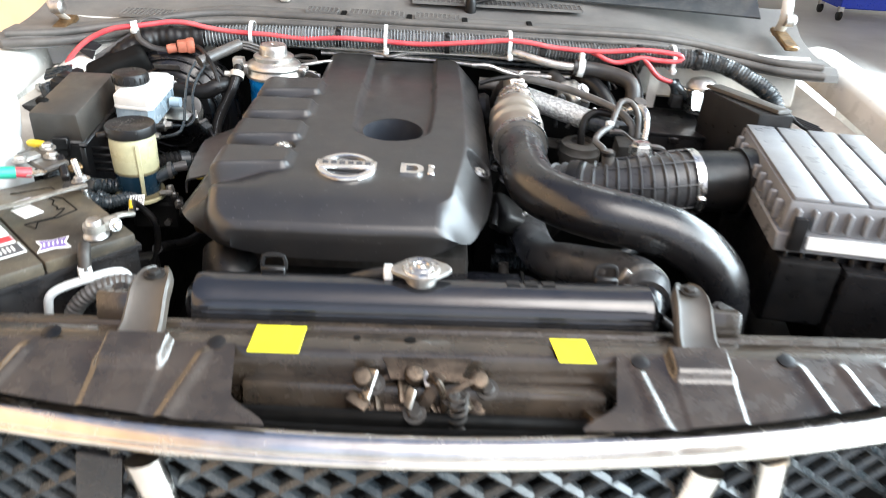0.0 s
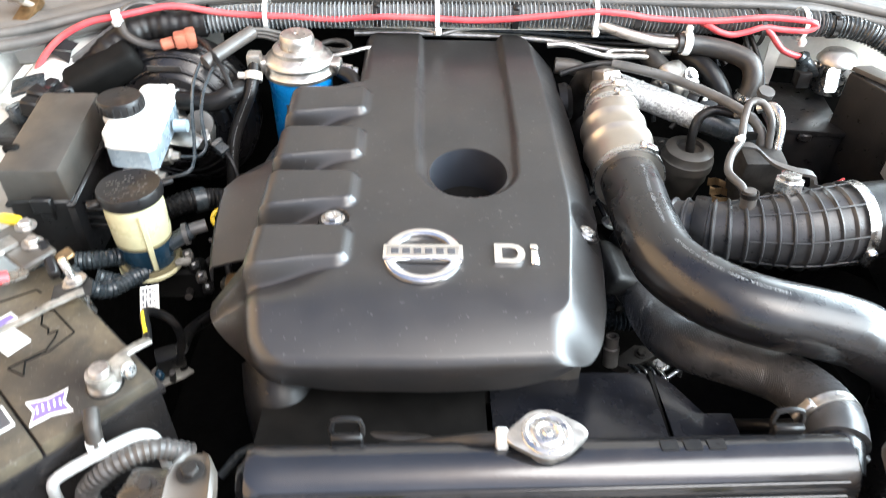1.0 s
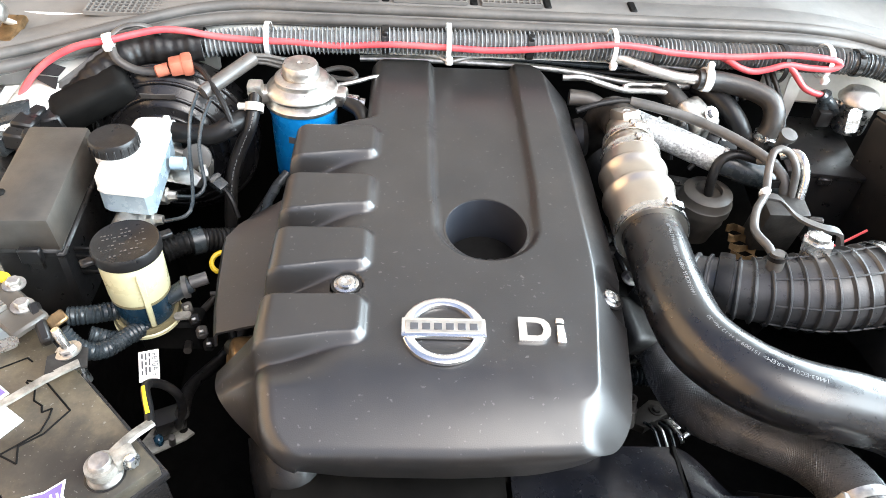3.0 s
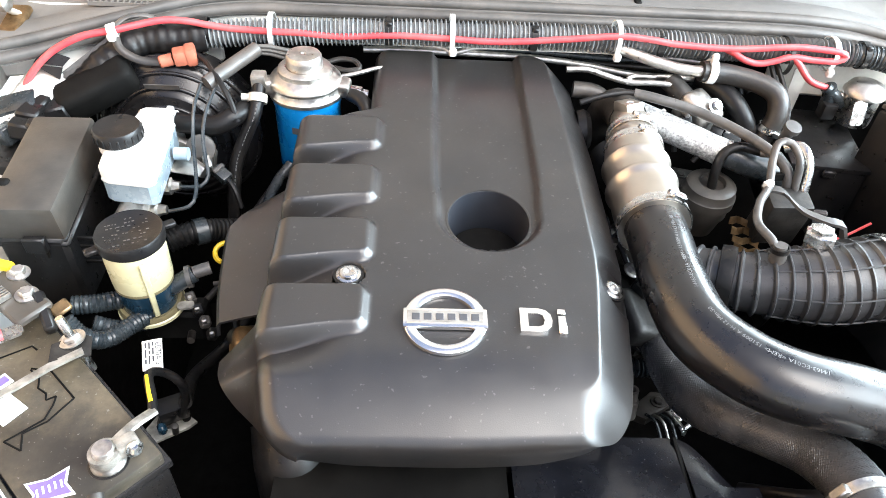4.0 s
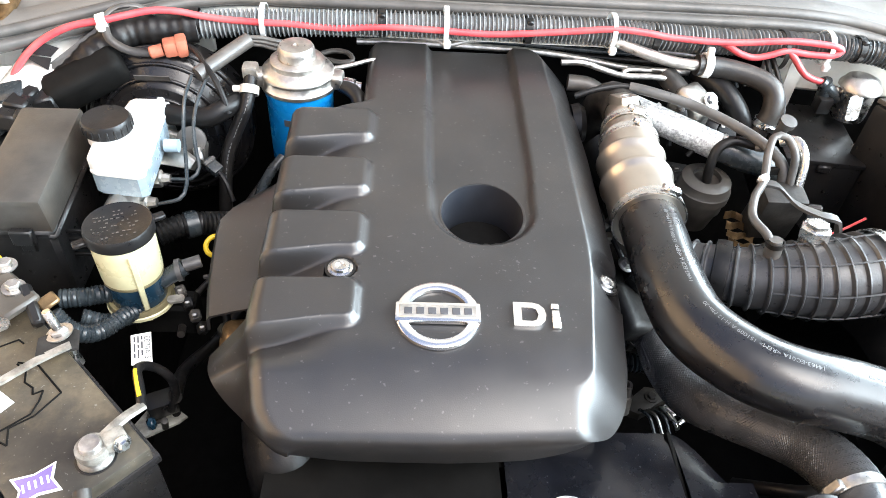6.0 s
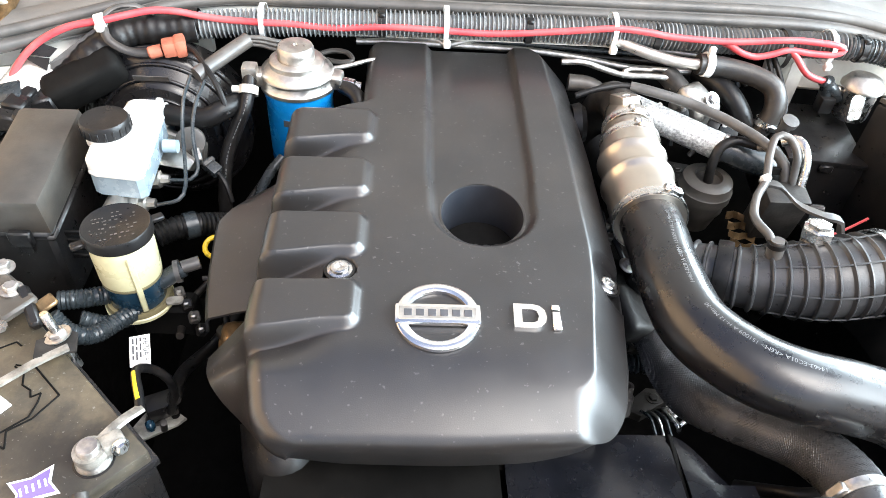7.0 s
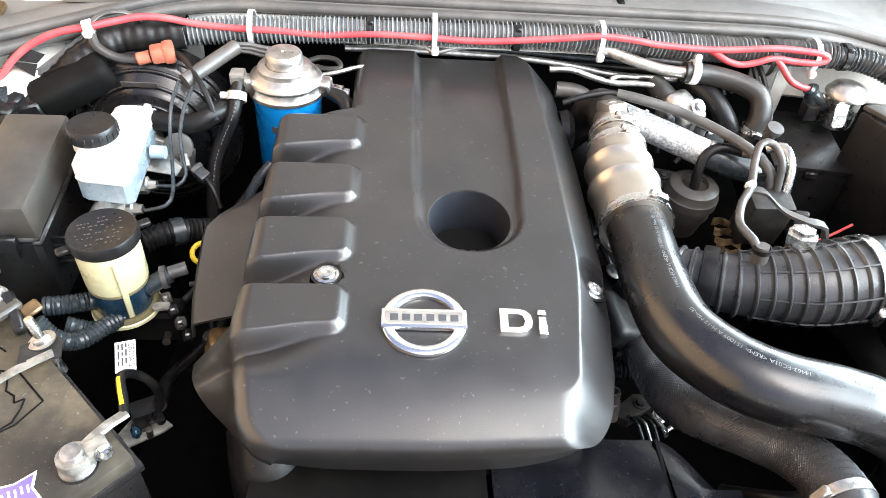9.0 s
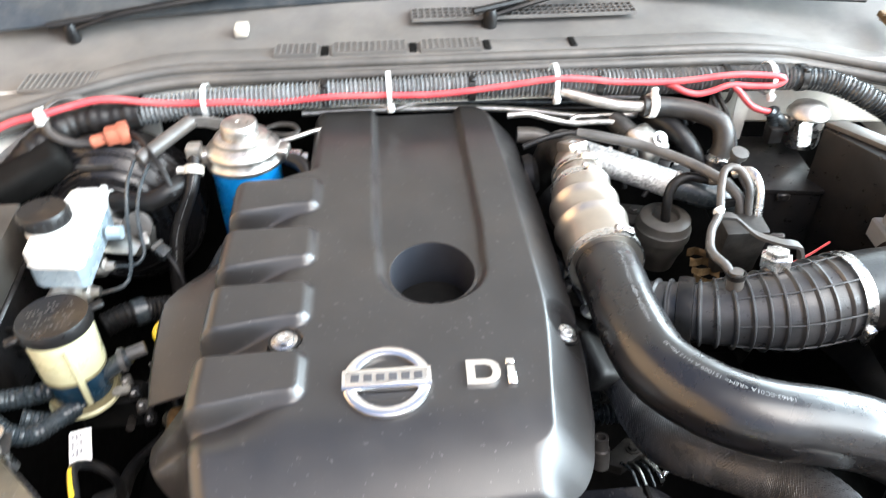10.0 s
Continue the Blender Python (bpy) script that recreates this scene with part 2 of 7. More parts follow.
def lathe(profile, at=(0, 0, 0), axis=(0, 0, 1), segs=32, bm=None, squash=1.0):
    """A turned body: profile is (radius, height) from bottom to top."""
    bm = bm or bmesh.new()
    m = axis_matrix(at, axis)
    rings = []
    for r, h in profile:
        if r < 1e-6:
            rings.append([bm.verts.new(m @ Vector((0, 0, h)))])
        else:
            rings.append([bm.verts.new(m @ Vector((r * math.cos(a), r * squash * math.sin(a), h)))
                          for a in (2 * math.pi * j / segs for j in range(segs))])
    for a, b in zip(rings, rings[1:]):
        for j in range(segs):
            k = (j + 1) % segs
            if len(a) == 1 and len(b) == 1:
                continue
            if len(a) == 1:
                bm.faces.new((a[0], b[k], b[j]))
            elif len(b) == 1:
                bm.faces.new((a[j], a[k], b[0]))
            else:
                bm.faces.new((a[j], a[k], b[k], b[j]))
    return bm


def rbox(size, m=None, bevel=0.003, segs=2, taper=(1, 1), bm=None):
    """A box with rounded edges, centred; taper scales its top."""
    part_bm = bmesh.new()
    bmesh.ops.create_cube(part_bm, size=1)
    for v in part_bm.verts:
        k = taper if v.co.z > 0 else (1, 1)
        v.co = Vector((v.co.x * size[0] * k[0], v.co.y * size[1] * k[1], v.co.z * size[2]))
    if bevel > 0:
        bmesh.ops.bevel(part_bm, geom=part_bm.edges[:], offset=bevel, segments=segs, profile=0.6, affect="EDGES", clamp_overlap=True)
    bmesh.ops.transform(part_bm, matrix=m or Matrix(), verts=part_bm.verts)
    if bm is None:
        return part_bm
    return join(bm, part_bm)


def join(bm, other):
    me = bpy.data.meshes.new("tmp")
    other.to_mesh(me)
    other.free()
    bm.from_mesh(me)
    bpy.data.meshes.remove(me)
    return bm


def prism(outline, z0, z1, m=None, bevel=0.0, segs=2, bm=None):
    """A plate of the given outline between two heights, top edge rounded."""
    b = bmesh.new()
    lo = [b.verts.new((x, y, z0)) for x, y in outline]
    hi = [b.verts.new((x, y, z1)) for x, y in outline]
    n = len(outline)
    b.faces.new(lo[::-1])
    b.faces.new(hi)
    for i in range(n):
        b.faces.new((lo[i], lo[(i + 1) % n], hi[(i + 1) % n], hi[i]))
    if bevel > 0:
        hs = set(hi)
        geom = [e for e in b.edges if e.verts[0] in hs and e.verts[1] in hs]
        bmesh.ops.bevel(b, geom=geom, offset=bevel, segments=segs, profile=0.5, affect="EDGES", clamp_overlap=True)
    bmesh.ops.transform(b, matrix=m or Matrix(), verts=b.verts)
    return b if bm is None else join(bm, b)


def round_rect(w, h, r, n=5, cx=0, cy=0):
    pts = []
    for sx, sy, a0 in ((1, 1, 0), (-1, 1, 90), (-1, -1, 180), (1, -1, 270)):
        for i in range(n + 1):
            a = radians(a0 + 90 * i / n)
            pts.append((cx + sx * (w / 2 - r) + r * math.cos(a), cy + sy * (h / 2 - r) + r * math.sin(a)))
    return pts


def hexbolt(at, axis, r=0.006, h=0.005, washer=True):
    bm = bmesh.new()
    if washer:
        lathe([(0, 0), (r * 1.6, 0), (r * 1.6, 0.0015), (r, 0.0018)], at, axis, 20, bm)
    lathe([(r * 1.05, 0.001), (r * 1.05, h * 0.8), (r * 0.85, h), (0, h)], at, axis, 6, bm)
    return bm


def hose_clamp(name, at, axis, r, width, material, parent, screw=(0, 0, 1)):
    """A worm-drive band with its screw housing."""
    w = width / 2
    bm = lathe([(r, -w), (r + 0.0016, -w), (r + 0.0016, -w * 0.4), (r + 0.0010, 0), (r + 0.0016, w * 0.4), (r + 0.0016, w), (r, w)], at, axis, 40)
    ax = Vector(axis).normalized()
    up = Vector(screw)
    up = (up - ax * up.dot(ax)).normalized()
    tan = ax.cross(up)
    m = Matrix((tan, ax, up)).transposed().to_4x4()
    m.translation = Vector(at) + up * (r + 0.004)
    rbox((0.020, width * 0.9, 0.008), m, 0.0015, 1, bm=bm)
    lathe([(0, 0), (0.0038, 0), (0.0038, 0.006), (0.003, 0.007), (0, 0.007)], Vector(at) + up * (r + 0.0045) + tan * 0.009, tan, 8, bm)
    return part(name, bm, material, parent)


def sm(a, b, x):
    t = min(max((x - a) / (b - a), 0), 1)
    return t * t * (3 - 2 * t)


def text_mesh(word, size):
    """A flat mesh of a word in the built-in font, as vertices and faces; x along the word."""
    cu = bpy.data.curves.new("word", "FONT")
    cu.body, cu.size, cu.align_x, cu.align_y = word, size, "CENTER", "CENTER"
    ob = bpy.data.objects.new("word", cu)
    scene.collection.objects.link(ob)
    dg = bpy.context.evaluated_depsgraph_get()
    me = bpy.data.meshes.new_from_object(ob.evaluated_get(dg))
    bpy.data.objects.remove(ob)
    verts = [v.co.copy() for v in me.vertices]
    faces = [tuple(p.vertices) for p in me.polygons]
    bpy.data.meshes.remove(me)
    return verts, faces


def lettering(word, size, place):
    """The word with each vertex put where place(x, y) says."""
    verts, faces = text_mesh(word, size)
    bm = bmesh.new()
    vs = [bm.verts.new(place(v.x, v.y)) for v in verts]
    for f in faces:
        try:
            bm.faces.new([vs[i] for i in f])
        except ValueError:
            pass
    return bm

# ---------------------------------------------------------------- workshop
def plain_box(name, lo, hi, material, label, category):
    size = [h - l for l, h in zip(lo, hi)]
    mid = [(h + l) / 2 for l, h in zip(lo, hi)]
    ob = part(name, rbox(size, Matrix.Translation(mid), 0.01, 1), material)
    return tagged(ob, label, category, kind="structure")


bm = bmesh.new()
vs = [bm.verts.new(p) for p in ((-60, -60, 0), (60, -60, 0), (60, 60, 0), (-60, 60, 0))]
bm.faces.new(vs)
tagged(part("ground", bm, M_FLOOR), "pale worn concrete floor of a workshop yard", "floor", kind="structure")
plain_box("wall_north", (-7, 12.0, 0.0), (12, 12.2, 4.0), M_WALL, "plain pale painted workshop wall", "wall")
plain_box("ceiling", (-6, 3.2, 3.3), (9, 12.0, 3.45), M_ROOF, "dark sheet roof over the open workshop", "ceiling")
for px, py in ((-5.9, 3.3), (8.9, 3.3)):
    plain_box("roof_post", (px - 0.1, py - 0.1, 0.0), (px + 0.1, py + 0.1, 3.3), M_WALL, "square painted post carrying the roof", "post")

plain_box("wall_west", (-3.6, -7.0, 0.0), (-3.4, 12.0, 5.0), M_BROWNWALL, "plain tan painted workshop wall", "wall")
for lo, hi in (((4.0, -6.0, 0.0), (4.2, -2.4, 4.8)), ((4.0, -2.4, 4.35), (4.2, 6.0, 4.8))):
    plain_box("wall_east", lo, hi, M_WALL, "plain pale wall round a wide open doorway", "wall")
# ---------------------------------------------------------------- car body round the engine bay
body = thing("pickup_car", (0, 1.6, 0), "light painted pickup front body with open engine bay", "car")


def strip(rows, bm=None):
    """A sheet through rows of points."""
    bm = bm or bmesh.new()
    g = [[bm.verts.new(p) for p in r] for r in rows]
    for a, b in zip(g, g[1:]):
        for i in range(len(a) - 1):
            bm.faces.new((a[i], a[i + 1], b[i + 1], b[i]))
    return bm


def thicken(bm, t):
    bmesh.ops.recalc_face_normals(bm, faces=bm.faces)
    bmesh.ops.solidify(bm, geom=bm.faces[:], thickness=t)
    return bm


# firewall, bay shade put into its near-black colour, with its pale upper flange
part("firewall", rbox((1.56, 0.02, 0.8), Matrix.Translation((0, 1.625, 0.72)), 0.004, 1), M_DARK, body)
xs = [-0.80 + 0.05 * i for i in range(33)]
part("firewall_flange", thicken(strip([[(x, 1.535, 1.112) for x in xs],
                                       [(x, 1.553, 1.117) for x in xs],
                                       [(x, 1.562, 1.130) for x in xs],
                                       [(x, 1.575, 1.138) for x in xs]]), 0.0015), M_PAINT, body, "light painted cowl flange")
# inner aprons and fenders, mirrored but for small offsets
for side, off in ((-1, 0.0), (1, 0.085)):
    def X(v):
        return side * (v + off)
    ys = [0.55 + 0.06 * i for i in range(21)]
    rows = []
    # lower apron near-black, unlike the pale upper one: bay shade as colour
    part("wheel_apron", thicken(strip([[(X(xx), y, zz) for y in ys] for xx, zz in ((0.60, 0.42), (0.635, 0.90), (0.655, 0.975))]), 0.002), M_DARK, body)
    for xx, zz in ((0.655, 0.975), (0.67, 0.990), (0.72, 1.015), (0.745, 1.03)):
        rows.append([(X(xx), y, zz + 0.05 * (y - 1.1) * (zz > 0.9)) for y in ys])
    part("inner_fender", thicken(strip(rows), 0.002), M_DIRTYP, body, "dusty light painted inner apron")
    rows = []
    for xx, zz in ((0.735, 1.035), (0.745, 1.075), (0.755, 1.085), (0.79, 1.092), (0.83, 1.085), (0.87, 1.04), (0.89, 0.9), (0.89, 0.4)):
        rows.append([(X(xx + 0.03 * sm(0.9, 1.7, y)), y, zz + 0.05 * (y - 1.1) * (zz > 1.0)) for y in ys])
    part("fender", thicken(strip(rows), 0.002), M_PAINT, body, "pale glossy front fender")
    # diagonal stay between cowl and apron
    if side < 0:
        part("apron_brace", sweep([(X(0.60), 1.59, 1.13), (X(0.66), 1.50, 1.10), (X(0.71), 1.36, 1.05)], 0.035, 12, 0.02, flat=0.35), M_PAINT, body)
part("cowl_side", rbox((0.34, 0.012, 0.075), pose(0.60, 1.556, 1.078, -12, 0, -6), 0.004, 1), M_DIRTYP, body, "dusty light painted cowl side panel")
part("cowl_side", rbox((0.34, 0.012, 0.06), pose(-0.62, 1.535, 1.085, -12, 0, 14), 0.004, 1), M_PAINT, body)
# bay floor, coloured near-black for the shade down there
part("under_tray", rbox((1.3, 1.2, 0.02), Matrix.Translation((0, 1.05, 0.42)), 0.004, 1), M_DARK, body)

for side in (-1, 1):
    w = part("wheel", lathe([(0.20, -0.10), (0.33, -0.11), (0.36, -0.08), (0.37, 0.0), (0.36, 0.08), (0.33, 0.11), (0.20, 0.10)], (side * 0.76, 1.25, 0.37), (1, 0, 0), 32), M_RUBBER, body, "black tyre")
    part("rim", lathe([(0, 0.02), (0.06, 0.03), (0.20, 0.05), (0.205, 0.09)], (side * 0.76, 1.25, 0.37), (side, 0, 0), 28), M_ALU, w)
# raised bonnet on its hinges, high above the bay
bonnet = thing("bonnet", (0, 1.68, 1.2), "raised bonnet with dusty grey lining on its hinges", "bonnet")
rows = []
for k in range(9):
    s = k / 8
    a = radians(84)
    y, z = 1.78 - 1.05 * s * math.cos(a), 1.30 + 1.05 * s * math.sin(a)
    rows.append([(x * (1 - 0.10 * s), y - 0.05 * (x / 0.75) ** 2 * s, z - 0.03 * (x / 0.75) ** 2) for x in (-0.75, -0.5, -0.25, 0, 0.25, 0.5, 0.75)])
part("panel", thicken(strip(rows), 0.03), M_LINING, bonnet, "dusty grey sound lining")
for sx, yy, zz in ((-0.735, 1.50, 1.16), (0.765, 1.64, 1.19)):
    h = part("hinge", rbox((0.03, 0.10, 0.012), pose(sx, yy, zz - 0.03, 12, 0, 0), 0.003, 1), M_GOLDSH, bonnet, "grease-stained light hinge")
    bm = sweep([(sx, yy + 0.04, zz - 0.03), (sx - 0.01, yy, zz + 0.02), (sx, yy + 0.06, zz + 0.09), (sx, yy + 0.16, zz + 0.14)], 0.012, 8, 0.01, flat=0.4)
    part("arm", bm, M_DIRTYP, h)
    part("pivot", lathe([(0, -0.01), (0.014, -0.01), (0.014, 0.008), (0.009, 0.012), (0, 0.012)], (sx, yy, zz + 0.01), (1, 0, 0), 14), M_ZINC, h)

# ---------------------------------------------------------------- cowl, seal, screen
cowl = thing("cowl_panel", (0, 1.7, 1.15), "weathered grey plastic cowl panel with vent grilles", "cowl panel")


def arc_y(x):
    """The cowl's front edge bends back towards the flanks."""
    return -0.13 * sm(0.38, 0.78, abs(x)) - 0.035 * sm(0.66, 0.80, abs(x)) if x < 0 else -0.07 * sm(0.55, 0.80, x)


def arc_z(x):
    return -0.028 * sm(0.42, 0.75, abs(x))


xs = [-0.82 + 0.03 * i for i in range(56)]
prof = [(1.566, 1.136), (1.568, 1.150), (1.584, 1.160), (1.598, 1.160), (1.604, 1.157), (1.610, 1.160), (1.650, 1.162), (1.656, 1.158),
        (1.690, 1.163), (1.72, 1.170), (1.75, 1.180), (1.79, 1.205), (1.82, 1.225)]
part("tray", thicken(strip([[(x, y + arc_y(x) * (1 - 0.5 * sm(1.6, 1.9, y)), z + arc_z(x)) for x in xs] for y, z in prof]), 0.003), M_COWL, cowl)
for dy, dz, rr_ in ((-0.016, -0.013, 0.0095), (0.000, 0.000, 0.0090)):
    part("bonnet_seal", sweep([(x, 1.583 + dy + arc_y(x), 1.160 + dz + arc_z(x)) for x in [-0.80 + 0.08 * i for i in range(21)]], rr_, 12, 0.02, flat=0.9), M_SEAL, cowl, "long dusty rubber seal bead")


def vent_grille(x0, x1, y0, y1, z, nx, ny, parent):
    """A lattice of bars over a near-black sheet that stands for the shade below."""
    bm = bmesh.new()
    for i in range(nx + 1):
        x = x0 + (x1 - x0) * i / nx
        rbox((0.0022, y1 - y0, 0.006), pose((x), (y0 + y1) / 2, z, 4), 0, 1, bm=bm)
    for j in range(ny + 1):
        y = y0 + (y1 - y0) * j / ny
        rbox((x1 - x0, 0.0022, 0.006), pose((x0 + x1) / 2, y, z + 0.07 * (y - (y0 + y1) / 2), 0), 0, 1, bm=bm)
    v = part("vent_grille", bm, M_COWL, parent)
    # solid sheet, the shade of the opening is its colour
    part("vent_shade", rbox((x1 - x0, y1 - y0, 0.002), pose((x0 + x1) / 2, (y0 + y1) / 2, z - 0.002, 4), 0, 1), M_DARK, v, "near-black sheet standing for the shade under the lattice")


for x0, x1, nx in ((-0.27, -0.205, 7), (-0.18, -0.065, 12), (-0.04, 0.055, 10)):
    vent_grille(x0, x1, 1.612, 1.646, 1.1650, nx, 4, cowl)
# slots are not cut: dark blocks stand for their shade
for x in (-0.193, -0.053, 0.066, 0.205):
    part("cowl_slot_shade", rbox((0.012, 0.032, 0.012), pose(x, 1.630, 1.158, 4), 0.002, 1), M_DARK, cowl, "near-black block standing for the shade in a square slot")
vent_grille(-0.64, -0.45, 1.555, 1.600, 1.150, 22, 5, cowl)
vent_grille(-0.05, 0.33, 1.705, 1.745, 1.181, 36, 3, cowl)
screen = tagged(part("windscreen", thicken(strip([[(x, 1.775 + 0.45 * t - 0.10 * (x / 0.75) ** 2, 1.190 + 0.32 * t) for x in [-0.72 + 0.09 * i for i in range(17)]] for t in (0, 0.25, 0.5, 0.75, 1.0)]), 0.005), M_GLASS),
                "dusty dark tinted windscreen rising behind the cowl", "windscreen")
for x0, x1, sgn in ((-0.60, 0.02, 1), (0.08, 0.60, 1)):
    w = thing("windscreen_wiper", (x0, 1.70, 1.18), "matt black wiper parked low on the windscreen", "wiper", "wipers on the screen")
    part("arm", sweep([(x0, 1.70, 1.185), (x0 + 0.1, 1.715, 1.207), ((x0 + x1) / 2, 1.765, 1.222)], 0.008, 8, 0.02, flat=0.6), M_RUBBER, w)
    part("blade", sweep([(x0 - 0.03, 1.690, 1.196), ((x0 + x1) / 2, 1.775, 1.220), (x1, 1.815, 1.245)], 0.006, 8, 0.02), M_RUBBER, w)
    part("pivot_cap", lathe([(0.012, -0.02), (0.012, 0.004), (0.008, 0.012), (0, 0.013)], (x0, 1.70, 1.185), (0, -0.2, 1), 14), M_PLASTIC, w)
noz = thing("washer_nozzle", (-0.33, 1.70, 1.17), "small pale washer nozzle on the cowl", "washer nozzle")
part("nozzle", rbox((0.022, 0.026, 0.016), pose(-0.33, 1.700, 1.176, 10), 0.004, 2), M_DIRTYP, noz)

# ---------------------------------------------------------------- engine cover
cover = thing("engine_cover", (-0.1, 1.2, 0.99), "large satin black plastic engine cover with four raised pads", "engine cover")
XL, XR, YF, YB = -0.303, 0.104, 0.876, 1.542
HOLE = (-0.056, 1.166, 0.049, 0.056)
PADS = ((1.284, 1.346), (1.180, 1.242), (1.084, 1.144), (0.985, 1.042))


def left_edge(y):
    x = XL + 0.092 * sm(1.345, 1.385, y) + 0.018 * (1 - sm(0.88, 1.0, y))
    r = 0.035
    if y < YF + r:
        x += r - math.sqrt(max(r * r - (YF + r - y) ** 2, 0))
    if y > YB - 0.012:
        x += 0.012 - math.sqrt(max(0.012 ** 2 - (y - YB + 0.012) ** 2, 0))
    return x


def right_edge(y):
    x = XR - 0.022 * (1 - sm(0.90, 1.12, y)) - 0.008 * sm(1.3, 1.54, y)
    r = 0.065
    if y < YF + r:
        x -= r - math.sqrt(max(r * r - (YF + r - y) ** 2, 0))
    if y > YB - 0.035:
        x -= 0.035 - math.sqrt(max(0.035 ** 2 - (y - YB + 0.035) ** 2, 0))
    return x


def box_dist(x, y, x0, x1, y0, y1, r):
    qx, qy = abs(x - (x0 + x1) / 2) - (x1 - x0) / 2 + r, abs(y - (y0 + y1) / 2) - (y1 - y0) / 2 + r
    return math.hypot(max(qx, 0), max(qy, 0)) + min(max(qx, qy), 0) - r


def cover_height(x, y, dl, dr, df, db):
    z = 1.080 + 0.040 * (y - 1.0) - 3.2 * max(0, 0.972 - y) ** 2 - 0.05 * max(0, abs(x + 0.1) - 0.05) ** 2
    # pads and the falling ground between them
    pad = 0.0
    for y0, y1 in PADS:
        d = box_dist(x, y, -0.36, -0.194, y0 + 0.002 - 0.014 * sm(-0.200, -0.300, x), y1, 0.010)
        pad = max(pad, sm(0.0075, -0.0045, d))
    fall = 0.026 * sm(-0.200, -0.30, x) * sm(0.93, 0.99, y) * (1 - sm(1.350, 1.372, y))
    z += 0.0105 * pad - fall * (1 - pad)
    # channel running back from the intake hole
    cx = HOLE[0]
    d = abs(x - cx) - 0.0595 if y > HOLE[1] else math.hypot(x - cx, y - HOLE[1]) - 0.0595
    d -= 0.004 * sm(1.17, 1.25, y)
    z -= 0.0110 * min(max((0.004 - d) / 0.0085, 0), 1) * (0.75 + 0.25 * sm(1.10, 1.22, y))
    # bolt seats
    z -= 0.010 * sm(0.0175, 0.0145, math.hypot(x + 0.214, y - 1.063))
    z -= 0.012 * sm(0.030, 0.024, math.hypot((x - 0.092) * 1.0, (y - 1.085) * 0.8))
    # edges: soft left, broad chamfer right, tight front and back
    rc = 0.065
    cx = XR - 0.022 * (1 - sm(0.90, 1.12, y)) - rc
    wrap = 1.0
    if y < YF + rc:
        h = max(math.hypot(x - cx, YF + rc - y), 1e-6)
        dr, wrap = (rc - h, sm(0.0, 0.95, (x - cx) / h)) if x > cx else (rc, 0.0)
    z -= 0.046 * max(0, 1 - dr / 0.044) ** 1.05 * wrap
    for d, r in ((dl, 0.020), (df, 0.009), (db, 0.006)):
        if d < r:
            z -= r - math.sqrt(max(r * r - (r - d) ** 2, 0))
    return z


def build_cover():
    bm = bmesh.new()
    ny, nx = 440, 150
    grid = []
    for j in range(ny + 1):
        t = j / ny
        y = YF + (YB - YF) * (t - 0.06 * math.sin(2 * math.pi * t) / 1.3)
        y = min(max(y, YF), YB)
        xl, xr = left_edge(y), right_edge(y)
        row = []
        for i in range(nx + 1):
            u = i / nx
            u = u - 0.05 * math.sin(2 * math.pi * u)
            x = xl + (xr - xl) * u
            z = cover_height(x, y, x - xl, xr - x, y - YF, YB - y)
            bow = 0.10 * max(0, x + 0.10) ** 1.3 * (1 - sm(0.88, 1.02, y))
            # pull nearby points onto the hole's rim
            ex, ey = (x - HOLE[0]) / HOLE[2], (y - HOLE[1]) / HOLE[3]
            e = math.hypot(ex, ey)
            if 0.955 < e < 1.045:
                x, y2 = HOLE[0] + ex / e * HOLE[2], HOLE[1] + ey / e * HOLE[3]
            else:
                y2 = y
            row.append(bm.verts.new((x, y2 + bow, z)))
        grid.append(row)
    for j in range(ny):
        for i in range(nx):
            q = (grid[j][i], grid[j][i + 1], grid[j + 1][i + 1], grid[j + 1][i])
            c = sum((v.co for v in q), Vector()) / 4
            if math.hypot((c.x - HOLE[0]) / HOLE[2], (c.y - HOLE[1]) / HOLE[3]) < 0.99:
                continue
            bm.faces.new(q)
    loop = [grid[0][i] for i in range(nx + 1)] + [grid[j][nx] for j in range(1, ny + 1)] + \
           [grid[ny][i] for i in range(nx - 1, -1, -1)] + [grid[j][0] for j in range(ny - 1, 0, -1)]
    prev = loop
    for level in (0.35, 0.7, 1.0):
        ring = []
        for v in loop:
            x, y, z = v.co
            left = x < -0.2
            zb = 1.0 + 0.012 * sm(0.9, 1.1, y) - 0.006 * max(0, 1 - ((x + 0.1) / 0.17) ** 2) * (y < 0.95) + (0.020 * sm(-0.03, 0.07, x) + 0.008 * sm(-0.19, -0.27, x)) * (1 - sm(0.92, 1.08, y))
            flare = 0.0
            if left and y < 1.36:
                flare = -0.045 * sm(0.885, 0.985, y) if y < 0.998 else -0.010
            elif x > 0.03 and y > 0.93:
                flare = 0.006 * sm(0.93, 0.99, y)
            tuck = 0.010 * level * (1 - sm(0.885, 0.955, y)) * sm(0.03, 0.08, x)
            ring.append(bm.verts.new((x + flare * level - tuck, y + 0.009 * level * (1 - sm(0.885, 0.945, y)), z + (zb - z) * level)))
        n = len(loop)
        for i in range(n):
            k = (i + 1) % n
            bm.faces.new((prev[i], prev[k], ring[k], ring[i]))
        prev = ring
    return bm


bm = build_cover()
bmesh.ops.remove_doubles(bm, verts=bm.verts, dist=0.00005)
bmesh.ops.delete(bm, geom=[v for v in bm.verts if not v.link_faces], context="VERTS")
part("shell", bm, M_COVER, cover, sharp=50)
